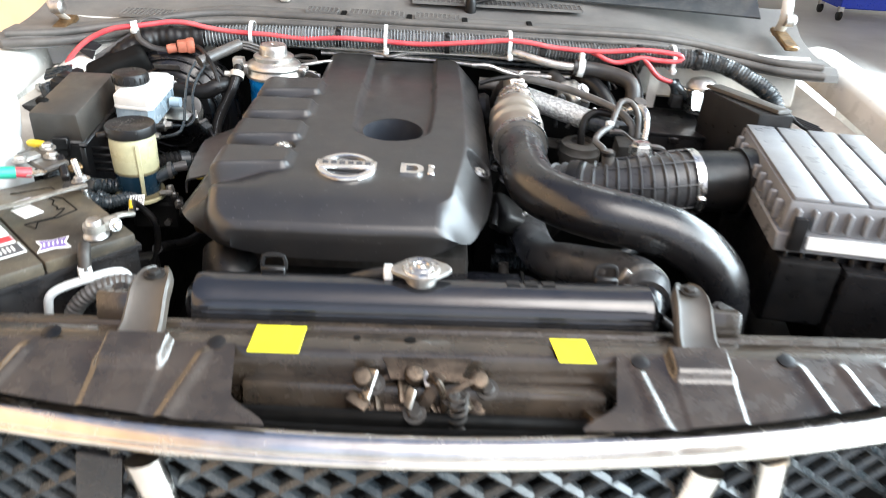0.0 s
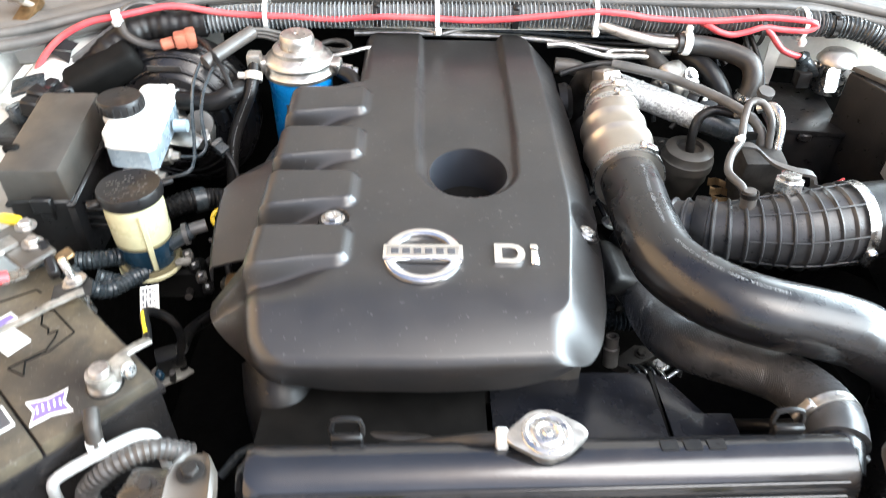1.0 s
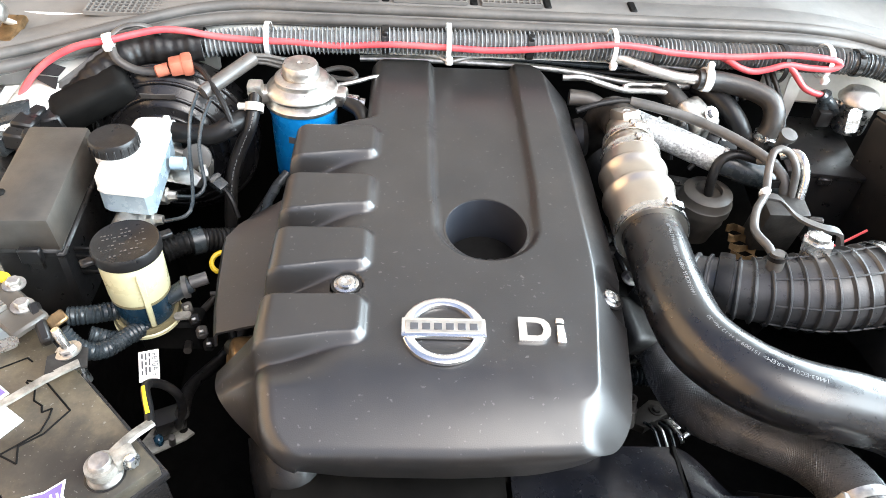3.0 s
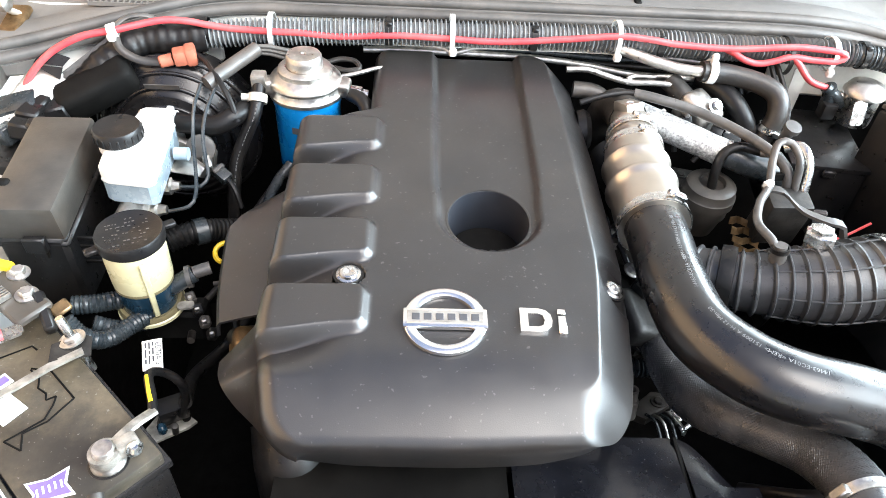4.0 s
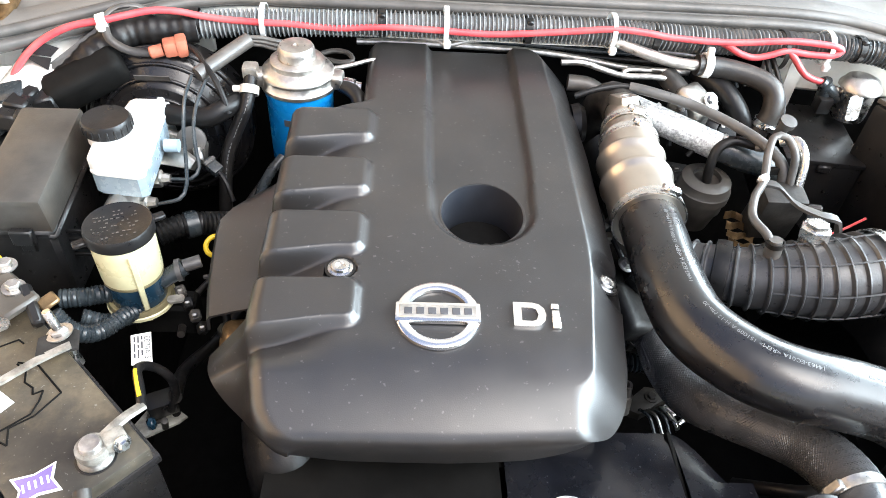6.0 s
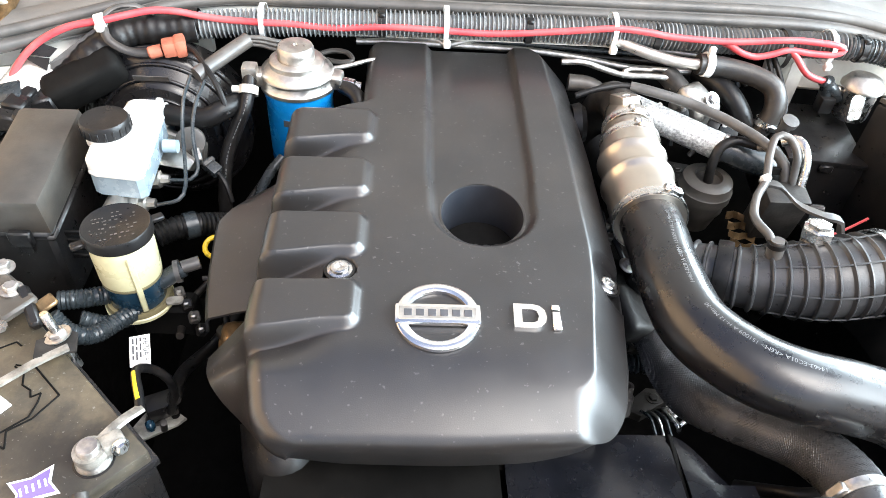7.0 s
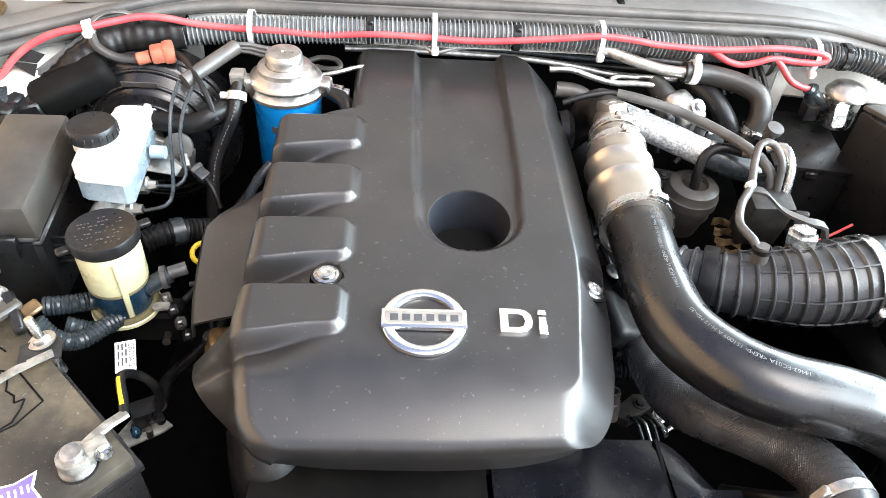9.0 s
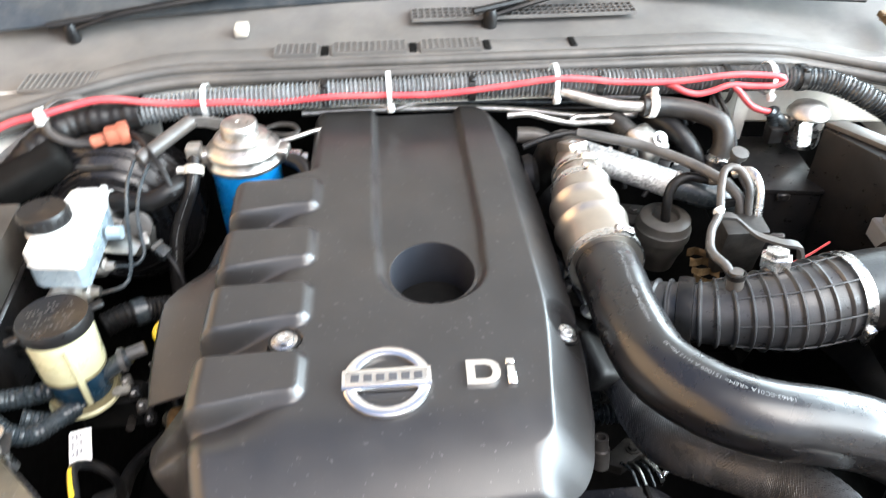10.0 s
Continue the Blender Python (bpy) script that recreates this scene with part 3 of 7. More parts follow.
# intake well, its wall coloured lighter than the cover to look lit
zr = 1.0760
m = Matrix.Translation((HOLE[0], HOLE[1], zr)) @ Matrix.Diagonal((HOLE[2], HOLE[3], 1, 1))
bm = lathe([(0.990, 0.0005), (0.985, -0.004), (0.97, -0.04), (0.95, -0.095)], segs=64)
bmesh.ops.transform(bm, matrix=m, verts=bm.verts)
part("intake_well", bm, M_WELL, cover, "smooth intake well wall, lit look put into its lighter colour")
bm = lathe([(1.075, -0.002), (1.07, 0.0004), (1.05, 0.0010), (1.01, 0.0010), (0.992, 0.0004), (0.986, -0.003)], segs=72)
bmesh.ops.transform(bm, matrix=m, verts=bm.verts)
part("well_rim", bm, M_COVER, cover)
# the well's deep shade, put in as a near-black disc
part("well_bottom_shade", lathe([(0, -0.050), (0.044, -0.050)], (HOLE[0], HOLE[1], zr), segs=40), M_DARK, cover, "near-black disc standing for the shade at the well's bottom")
# side panel on the exhaust flank
rows = []
for (xo, yo, zo), (xi, yi, zi) in (((-0.352, 1.031, 1.034), (-0.300, 1.036, 1.046)), ((-0.360, 1.070, 1.034), (-0.298, 1.075, 1.048)), ((-0.366, 1.115, 1.034), (-0.296, 1.120, 1.050)),
                                   ((-0.371, 1.163, 1.034), (-0.296, 1.165, 1.052)), ((-0.373, 1.190, 1.033), (-0.296, 1.195, 1.053)), ((-0.362, 1.212, 1.034), (-0.296, 1.222, 1.054)),
                                   ((-0.345, 1.228, 1.037), (-0.297, 1.238, 1.054)), ((-0.318, 1.246, 1.044), (-0.298, 1.250, 1.054))):
    rows.append([(xi, yi, zi), (xi + (xo - xi) * 0.5, yi + (yo - yi) * 0.5, zi + (zo - zi) * 0.42), (xo, yo, zo), (xo - 0.004, yo, zo - 0.006), (xo - 0.005, yo, zo - 0.022)])
bm = strip(rows)
part("side_panel", thicken(bm, 0.003), M_COVER, cover)
for at, ax in (((-0.214, 1.063, 1.0800), (0, 0, 1)), ((0.084, 1.083, 1.046), (0.35, 0, 1))):
    b = part("bolt", lathe([(0, 0), (0.0135, 0), (0.0135, 0.002), (0.0105, 0.003), (0.0095, 0.0055), (0.0075, 0.0065), (0.0050, 0.006), (0.0045, 0.003), (0, 0.003)], at, ax, 28), M_STEEL, cover, "zinc flange bolt with socket head")
    part("rubber_seat", lathe([(0.0135, -0.001), (0.0165, -0.001), (0.0165, 0.001), (0.0135, 0.001)], at, ax, 28), M_RUBBER, b)
# badge: chromed ring with a plain bar, and two letters
badge_m = pose(-0.111, 0.999, 1.0805, 2.3, 0, 0)
badge = part("badge_ring", (lambda b: (bmesh.ops.transform(b, matrix=badge_m, verts=b.verts), b)[1])(
    lathe([(0.0315, 0), (0.0320, 0.0035), (0.0345, 0.0048), (0.0400, 0.0048), (0.0425, 0.0035), (0.0430, 0)], segs=64)), M_CHROME, cover, "polished chrome ring emblem")
bm = rbox((0.0860, 0.0245, 0.006), badge_m @ Matrix.Translation((0, 0.0005, 0.0035)), 0.002, 2)
part("badge_bar", bm, M_CHROME, badge)
part("badge_inlay", rbox((0.078, 0.0165, 0.0016), badge_m @ Matrix.Translation((0, 0.0005, 0.0063)), 0.0005, 1), M_ALU, badge, "silver inlay with dark plain bars")
for i in range(6):
    part("raised_bar", rbox((0.0080, 0.0085, 0.0008), badge_m @ Matrix.Translation((-0.030 + 0.012 * i, 0.0005, 0.0073)), 0.0003, 1), M_INK, badge)
lm = pose(-0.0155, 1.002, 1.0800, 2.3, 0, -1.5)
D = [(-0.019, -0.0155), (0.001, -0.0155), (0.008, -0.0135), (0.013, -0.008), (0.0145, 0), (0.013, 0.008), (0.008, 0.0135), (0.001, 0.0155), (-0.019, 0.0155)]
Di = [(-0.0105, -0.0085), (0.000, -0.0085), (0.0045, -0.0065), (0.0065, 0), (0.0045, 0.0065), (0.000, 0.0085), (-0.0105, 0.0085)]


def letter_d():
    bm = bmesh.new()
    o0 = [bm.verts.new((x, y, 0)) for x, y in D]
    o1 = [bm.verts.new((x, y, 0.0034)) for x, y in D]
    i1 = [bm.verts.new((x, y, 0.0034)) for x, y in Di]
    i0 = [bm.verts.new((x, y, 0)) for x, y in Di]
    n, k = len(D), len(Di)
    for a in range(n):
        b = (a + 1) % n
        bm.faces.new((o0[a], o0[b], o1[b], o1[a]))
    for a in range(k):
        b = (a + 1) % k
        bm.faces.new((i1[a], i1[b], i0[b], i0[a]))
    pair = [0, 1, 2, 2, 3, 4, 4, 5, 6]
    for a in range(n):
        b = (a + 1) % n
        p, q = pair[a], pair[b]
        f = [o1[a], o1[b], i1[q]] + ([i1[p]] if p != q else [])
        bm.faces.new(f)
    bmesh.ops.transform(bm, matrix=lm, verts=bm.verts)
    return bm


part("letter_d", letter_d(), M_CHROME, cover, "bright chrome letter D")
bm = rbox((0.0085, 0.0225, 0.0036), lm @ Matrix.Translation((0.0245, -0.0045, 0.0018)), 0.0006, 1)
rbox((0.0085, 0.0065, 0.0036), lm @ Matrix.Translation((0.0245, 0.0125, 0.0018)), 0.0006, 1, bm=bm)
part("letter_i", bm, M_CHROME, cover, "bright chrome letter i")
# rubber boot at the back flank
part("rear_boot", lathe([(0, 0), (0.030, 0), (0.032, 0.012), (0.026, 0.020), (0, 0.022)], (0.100, 1.44, 1.03), (1, 0, 0.1), 24), M_RUBBER, cover)

# ---------------------------------------------------------------- engine below
engine = thing("engine_block", (-0.1, 1.2, 0.45), "grimy diesel engine block, bay shade put into its near-black colour", "engine")
# block and front case carry the shade under the cover in their colour
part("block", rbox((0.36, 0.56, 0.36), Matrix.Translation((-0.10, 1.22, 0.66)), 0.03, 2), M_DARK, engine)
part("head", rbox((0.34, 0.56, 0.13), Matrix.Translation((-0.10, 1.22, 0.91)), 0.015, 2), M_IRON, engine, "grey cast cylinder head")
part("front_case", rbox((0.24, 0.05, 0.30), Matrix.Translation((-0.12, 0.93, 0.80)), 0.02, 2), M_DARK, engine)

# ---------------------------------------------------------------- charge pipe, coupler
pipe = thing("charge_air_pipe", (0.25, 1.0, 0.9), "thick gloss black rubber charge-air pipe with pale print", "pipe")
PIPE = [(0.157, 1.205, 1.052), (0.157, 1.15, 1.054), (0.155, 1.098, 1.056), (0.163, 1.020, 1.057), (0.198, 0.972, 1.057), (0.243, 0.947, 1.054),
        (0.300, 0.938, 1.046), (0.350, 0.930, 1.034), (0.400, 0.920, 1.004), (0.428, 0.912, 0.960), (0.436, 0.910, 0.880), (0.436, 0.910, 0.780)]
part("hose", sweep(PIPE, 0.0375, 32, 0.005), M_GLOSS, pipe)
PP = spline(PIPE, 0.005)
PF = frames_along(PP)
PS = [0.0]
for a, b in zip(PP, PP[1:]):
    PS.append(PS[-1] + (b - a).length)


def on_pipe(s, ang, r):
    """The place on the pipe's skin at distance s along it, ang degrees from its top towards the bay's centre."""
    i = max(k for k in range(len(PS)) if PS[k] <= s)
    i = min(i, len(PS) - 2)
    f = (s - PS[i]) / (PS[i + 1] - PS[i])
    c = PP[i].lerp(PP[i + 1], f)
    t = PF[i][0]
    up = Vector((0, 0, 1))
    up = (up - t * up.dot(t)).normalized()
    sd = up.cross(t)
    a = radians(ang)
    return c + (up * math.cos(a) + sd * math.sin(a)) * r


LONG = "14463-EC01A <REM> 151009 A H-12 Min-30"
for word, s0, ang, size in ((LONG, 0.100, 4, 0.0066), (LONG, 0.252, -6, 0.0066), (LONG, 0.418, -8, 0.0066)):
    part("print", lettering(word, size, lambda x, y, s0=s0, ang=ang: on_pipe(s0 - x, ang - math.degrees(y / 0.0375) + 60 * x, 0.0379)), M_WINK, pipe, "pale printed part number")
for s0, s1, ang in ((0.045, 0.155, 26), (0.196, 0.306, 16), (0.361, 0.466, 14)):
    bm = strip([[on_pipe(s0 + (s1 - s0) * i / 16, ang + d - 60 * (s1 - s0) * (i / 16 - 0.5), 0.0379) for d in (-0.45, 0.45)] for i in range(17)])
    part("print_line", bm, M_WINK, pipe)

coup = thing("turbo_outlet_coupler", (0.157, 1.3, 0.95), "heat-stained silver ribbed coupler at the turbo outlet", "hose coupler")


def coupler_r(s, total):
    k = s / total
    base = 0.0260 + 0.0165 * sm(0.0, 0.50, k) + 0.003 * sm(0.5, 0.9, k)
    for c, h in ((0.14, 0.002), (0.32, 0.002), (0.50, 0.0042), (0.68, 0.0048)):
        base += h * math.exp(-((k - c) / (0.045 if k > c else 0.014)) ** 2)
    return base


COUP = [(0.166, 1.420, 1.072), (0.163, 1.37, 1.069), (0.157, 1.30, 1.058), (0.157, 1.24, 1.053), (0.157, 1.19, 1.052)]
part("bellows", sweep(COUP, coupler_r, 40, 0.002), M_SHIELD, coup)
hose_clamp("clamp", (0.1625, 1.368, 1.069), (-0.05, -1, -0.08), 0.0350, 0.012, M_STEEL, coup, (0.2, 0, 1))
hose_clamp("clamp", (0.1605, 1.338, 1.064), (-0.05, -1, -0.12), 0.0395, 0.012, M_STEEL, coup, (0.25, 0, 1))
hose_clamp("clamp", (0.1575, 1.196, 1.0525), (0, -1, 0.02), 0.0455, 0.013, M_STEEL, coup, (0.45, 0, 1))
part("inlet_elbow", sweep([(0.166, 1.415, 1.07), (0.160, 1.455, 1.065), (0.150, 1.48, 1.03), (0.15, 1.49, 0.97)], 0.029, 20, 0.008), M_IRON, coup, "cast metal elbow")
part("bracket", rbox((0.03, 0.035, 0.02), pose(0.160, 1.405, 1.094, -20, 0, 20), 0.004, 2), M_SHIELD, coup)
part("bolt", hexbolt((0.160, 1.395, 1.102), (0.1, -0.5, 1), 0.006), M_STEEL, coup)

# ---------------------------------------------------------------- radiator hose with woven jacket
rh = thing("radiator_hose", (0.23, 0.95, 0.9), "black radiator hose with woven texture and worm clamp", "hose")
RH = [(0.176, 1.17, 0.88), (0.178, 1.118, 0.928), (0.183, 1.064, 0.930), (0.196, 1.014, 0.937), (0.222, 0.981, 0.952), (0.255, 0.955, 0.962), (0.284, 0.926, 0.973), (0.298, 0.888, 0.987), (0.300, 0.852, 0.995), (0.292, 0.822, 0.995)]
part("jacket", sweep(RH, 0.0295, 28, 0.005), M_BELLOWS, rh)
# raised weave: two families of fine cords round the jacket
path = spline(RH, 0.004)
fr = frames_along(path)
bm = bmesh.new()
for fam in (1, -1):
    for k in range(44):
        pts = []
        for i in range(10, len(path) - 9, 2):
            a = fam * i * 0.17 + 2 * math.pi * k / 44
            _, u, v = fr[i]
            pts.append(path[i] + (u * math.cos(a) + v * math.sin(a)) * 0.0295)
        sweep(pts, 0.0005, 4, 0.012, bm=bm, cap=False)
tagged(part("woven_cord", bm, M_BELLOWS, rh), kind="stuff")
hose_clamp("clamp", (0.2985, 0.856, 0.994), (0.1, -1, 0.1), 0.0305, 0.011, M_ZINC, rh, (-0.9, 0, 0.5))
hose_clamp("clamp", (0.178, 1.120, 0.927), (-0.02, 1, 0.05), 0.0302, 0.012, M_ZINC, rh, (-0.6, 0, 0.9))

# ---------------------------------------------------------------- intake bellows and duct
bel = thing("intake_bellows", (0.35, 1.13, 0.95), "dusty black corrugated air intake hose with clamp", "intake hose")


def bellow_r(s, total):
    k = (s / 0.0165) % 1.0
    rib = max(0, 1 - abs(k - 0.5) / 0.16)
    swell = 0.0360 + 0.0140 * sm(0.05, 0.20, s)
    return swell + (0.0042 * sm(0.0, 0.7, rib) if s < total - 0.015 else 0.0)


BEL = [(0.205, 1.180, 0.985), (0.245, 1.156, 1.000), (0.290, 1.138, 1.010), (0.355, 1.130, 1.018), (0.400, 1.132, 1.024), (0.432, 1.136, 1.027)]
part("corrugated_hose", sweep(BEL, bellow_r, 40, 0.0011), M_BELLOWS, bel)
bm = bmesh.new()
for ang in (28, 72, 116, 160, 204):
    a = radians(ang)
    sweep([(x, y + r_ * math.cos(a), z + r_ * math.sin(a)) for (x, y, z), r_ in zip(BEL[2:], (0.0425, 0.0510, 0.0536, 0.0540))], 0.0013, 6, 0.02, bm=bm)
part("rib", bm, M_BELLOWS, bel)
part("end_collar", lathe([(0.036, -0.010), (0.0425, -0.009), (0.0435, 0.0), (0.0425, 0.009), (0.036, 0.010)], (0.252, 1.153, 1.002), (0.9, -0.4, 0.15), 36), M_RUBBER, bel)
hose_clamp("clamp", (0.432, 1.136, 1.027), (1, 0.12, 0.06), 0.0535, 0.014, M_STEEL, bel, (0, -1, -0.2))
part("nipple", lathe([(0.010, 0), (0.010, 0.014), (0.008, 0.016), (0.008, 0.024), (0, 0.024)], (0.296, 1.137, 1.050), (-0.1, 0.1, 1), 18), M_PIPE_GREY, bel)
part("nipple_clip", lathe([(0.0095, -0.003), (0.0115, -0.003), (0.0115, 0.003), (0.0095, 0.003)], (0.2945, 1.139, 1.068), (-0.1, 0.1, 1), 16), M_RUBBER, bel)
duct = part("duct", sweep([(0.432, 1.136, 1.027), (0.48, 1.144, 1.028), (0.56, 1.15, 1.028)], 0.0500, 32, 0.01), M_RUBBER, bel)
sens = thing("air_sensor", (0.35, 1.16, 1.0), "bright metal pressure sensor on the intake hose", "sensor")
part("sensor_body", lathe([(0, -0.05), (0.017, -0.05), (0.017, -0.014), (0.019, -0.012), (0.019, 0.0), (0.014, 0.002), (0.014, 0.007), (0, 0.008)], (0.351, 1.160, 1.076), (0, 0.15, 1), 6), M_STEEL, sens)
part("sensor_base", lathe([(0, -0.02), (0.016, -0.02), (0.016, 0.0), (0, 0.0)], (0.351, 1.152, 1.062), (0, 0.15, 1), 24), M_PIPE_GREY, sens)

# ---------------------------------------------------------------- air cleaner box
ab = thing("air_cleaner_box", (0.63, 1.08, 0.9), "dark grey plastic air filter box with ribbed lid", "air filter box")
AM = pose(0.634, 1.090, 0, 0, 0, -8.4)
# lid, flange and upper ribs take the paler colour that stands for sheen
part("lid", rbox((0.215, 0.318, 0.046), AM @ Matrix.Translation((0, 0.0, 1.064)), 0.006, 2, (0.96, 0.97)), M_LID, ab)
for i in range(4):
    part("lid_panel", rbox((0.046, 0.305, 0.006), AM @ Matrix.Translation((-0.0765 + 0.051 * i, 0, 1.089)), 0.0025, 2), M_LID, ab)
part("flange", rbox((0.228, 0.336, 0.030), AM @ Matrix.Translation((0, 0, 1.028)), 0.003, 1), M_LID, ab)
part("lower_box", rbox((0.205, 0.31, 0.15), AM @ Matrix.Translation((0.002, 0.002, 0.960)), 0.008, 2), M_PLASTIC, ab)
for i in range(9):
    part("rib", rbox((0.006, 0.012, 0.030), AM @ Matrix.Translation((-0.092 + 0.023 * i, -0.162, 1.064)), 0.0015, 1), M_LID, ab)
    part("rib", rbox((0.006, 0.012, 0.04), AM @ Matrix.Translation((-0.092 + 0.023 * i, -0.160, 0.994)), 0.0015, 1), M_PLASTIC, ab)
for i in range(9):
    part("rib", rbox((0.012, 0.008, 0.030), AM @ Matrix.Translation((-0.110, -0.13 + 0.032 * i, 1.062)), 0.002, 1), M_LID, ab)
part("label", rbox((0.18, 0.002, 0.020), AM @ Matrix.Translation((0.018, -0.1700, 1.032)), 0.0005, 1), M_PAPER, ab, "white paper label")
part("clip", rbox((0.020, 0.010, 0.05), AM @ Matrix.Translation((-0.088, -0.172, 1.045)), 0.003, 2), M_PLASTIC, ab, "black spring clip")
part("front_tray", rbox((0.085, 0.06, 0.10), AM @ Matrix.Translation((-0.060, -0.150, 0.955)), 0.006, 2), M_PLASTIC, ab)
part("front_tray", rbox((0.125, 0.05, 0.11), AM @ Matrix.Translation((0.050, -0.160, 0.945)), 0.006, 2), M_BATTSIDE, ab)
part("inlet_ring", lathe([(0.050, -0.01), (0.060, -0.01), (0.060, 0.02), (0.050, 0.02)], (0.525, 1.15, 1.022), (1, 0.05, 0), 32), M_PLASTIC, ab)

wedge = thing("resonator_duct", (0.57, 1.33, 0.9), "flat black plastic duct standing behind the air box", "air duct")
bm = prism([(0.528, 1.405), (0.560, 1.41), (0.640, 1.275), (0.640, 1.262), (0.580, 1.262)], 0.90, 1.108, bevel=0.004)
part("shell", bm, M_PLASTIC, wedge)
bm = prism([(0.530, 1.408), (0.560, 1.412), (0.638, 1.272), (0.612, 1.264)], 1.109, 1.116, bevel=0.002)
part("top_plate", bm, M_GREYPL, wedge)
for i in range(5):
    w = thing("loom_wire", (0.62, 1.36, 1.05), "thin black wire bundle beside the apron", "wire", "wires over the apron")
    part("wire", sweep([(0.585 + 0.012 * i, 1.47 - 0.01 * i, 1.065), (0.62 + 0.012 * i, 1.42 - 0.012 * i, 1.072 + 0.004 * i), (0.69, 1.385 - 0.016 * i, 1.070), (0.74, 1.35 - 0.016 * i, 1.060)], 0.003, 8, 0.012), M_RUBBER, w)

# ---------------------------------------------------------------- right rear: relay box, valve, hoses, vacuum parts
relay = thing("relay_box", (0.49, 1.46, 0.9), "flat-topped black plastic relay box", "relay box")
part("box", rbox((0.115, 0.165, 0.12), pose(0.492, 1.460, 0.955, 0, 0, -8), 0.006, 2), M_PLASTIC, relay)
part("lid", rbox((0.118, 0.168, 0.008), pose(0.492, 1.460, 1.018, 0, 0, -8), 0.003, 2), M_PLASTIC, relay)
part("latch", rbox((0.02, 0.006, 0.012), pose(0.48, 1.376, 1.010, 0, 0, -8), 0.002, 1), M_PLASTIC, relay)

valve = thing("vacuum_valve", (0.55, 1.49, 1.02), "bright domed metal valve with slotted bracket", "valve")
part("dome", lathe([(0.029, -0.006), (0.032, -0.004), (0.032, 0.0), (0.029, 0.004), (0.025, 0.011), (0.016, 0.015), (0.010, 0.0165), (0, 0.0165)], (0.556, 1.494, 1.088), (0, 0, 1), 28), M_ALU, valve)
part("can", lathe([(0.025, -0.055), (0.027, -0.050), (0.027, -0.006), (0.025, -0.005)], (0.556, 1.494, 1.088), (0, 0, 1), 28), M_STEEL, valve)
part("bracket", prism(round_rect(0.024, 0.040, 0.006), -0.001, 0.001, pose(0.540, 1.462, 1.066, 75, 0, 10)), M_STEEL, valve)
# slot not cut: a near-black plate gives its shade
part("bracket_slot_shade", prism(round_rect(0.008, 0.014, 0.0039), -0.0013, 0.0013, pose(0.540, 1.462, 1.064, 75, 0, 10)), M_DARK, valve)
part("port", lathe([(0, 0), (0.006, 0), (0.006, 0.010), (0.008, 0.011), (0.008, 0.018), (0.006, 0.020), (0.006, 0.03), (0, 0.03)], (0.534, 1.497, 1.075), (-1, 0, 0), 14), M_SHIELD, valve)
plug = thing("valve_connector", (0.50, 1.49, 1.05), "black rubber elbow connector on the valve", "connector")
part("boot", sweep([(0.506, 1.497, 1.058), (0.504, 1.496, 1.078), (0.496, 1.494, 1.092)], 0.011, 14, 0.005), M_LOOM, plug)
part("housing", rbox((0.022, 0.022, 0.026), pose(0.505, 1.488, 1.056), 0.003, 2), M_PLASTIC, plug)
bk = thing("body_bracket", (0.47, 1.53, 1.0), "small pale painted steel bracket", "bracket")
part("plate", prism([(-0.012, -0.04), (0.006, -0.04), (0.014, 0.03), (0.002, 0.045), (-0.010, 0.03)], -0.001, 0.001, pose(0.468, 1.535, 1.065, 80, 0, 0)), M_DIRTYP, bk)


def hose(name, pts, r, material, label, category="hose", segs=12, step=0.008, group="", shape=None):
    ob = thing(name, pts[len(pts) // 2], label, category, group)
    part("tube", sweep(pts, r, segs, step, shape), material, ob)
    return ob


tube = hose("metal_pipe", [(0.10, 1.548, 1.118), (0.14, 1.535, 1.128), (0.166, 1.521, 1.127), (0.22, 1.500, 1.118), (0.262, 1.490, 1.113), (0.296, 1.490, 1.112)], 0.0085, M_ALU, "bare aluminium heater pipe along the firewall", "pipe")
h = hose("heater_hose", [(0.285, 1.490, 1.112), (0.329, 1.491, 1.108), (0.375, 1.478, 1.102), (0.400, 1.462, 1.092), (0.405, 1.448, 1.070), (0.398, 1.440, 1.045), (0.385, 1.435, 1.02)], 0.0155, M_DUSTRUB, "weathered dark heater hose with white clip", segs=18)
part("clip", lathe([(0.0155, -0.006), (0.0185, -0.006), (0.0185, 0.006), (0.0155, 0.006)], (0.300, 1.491, 1.1115), (1, 0, -0.1), 20), M_WHITE, h, "white plastic clip")
part("clip_ear", rbox((0.010, 0.008, 0.020), pose(0.300, 1.488, 1.132), 0.002, 1), M_WHITE, h, "white plastic clip")
hose_clamp("clamp", (0.397, 1.440, 1.046), (0.25, 0.1, 1), 0.016, 0.010, M_STEEL, h, (0, -1, 0))
h = hose("heater_hose", [(0.300, 1.520, 1.085), (0.325, 1.490, 1.082), (0.345, 1.462, 1.070), (0.365, 1.445, 1.040), (0.37, 1.44, 1.00)], 0.016, M_RUBBER, "black heater hose dropping behind the engine", segs=16)
h = hose("vacuum_hose", [(0.175, 1.440, 1.098), (0.205, 1.430, 1.097), (0.265, 1.408, 1.090), (0.315, 1.372, 1.083), (0.350, 1.338, 1.075), (0.372, 1.312, 1.060), (0.378, 1.300, 1.03)], 0.0074, M_PIPE_GREY, "long dusty grey vacuum hose across the engine")
h = hose("vacuum_hose", [(0.095, 1.43, 1.085), (0.125, 1.435, 1.094), (0.160, 1.440, 1.099), (0.185, 1.437, 1.098)], 0.0045, M_RUBBER, "thin black vacuum hose from the cover")
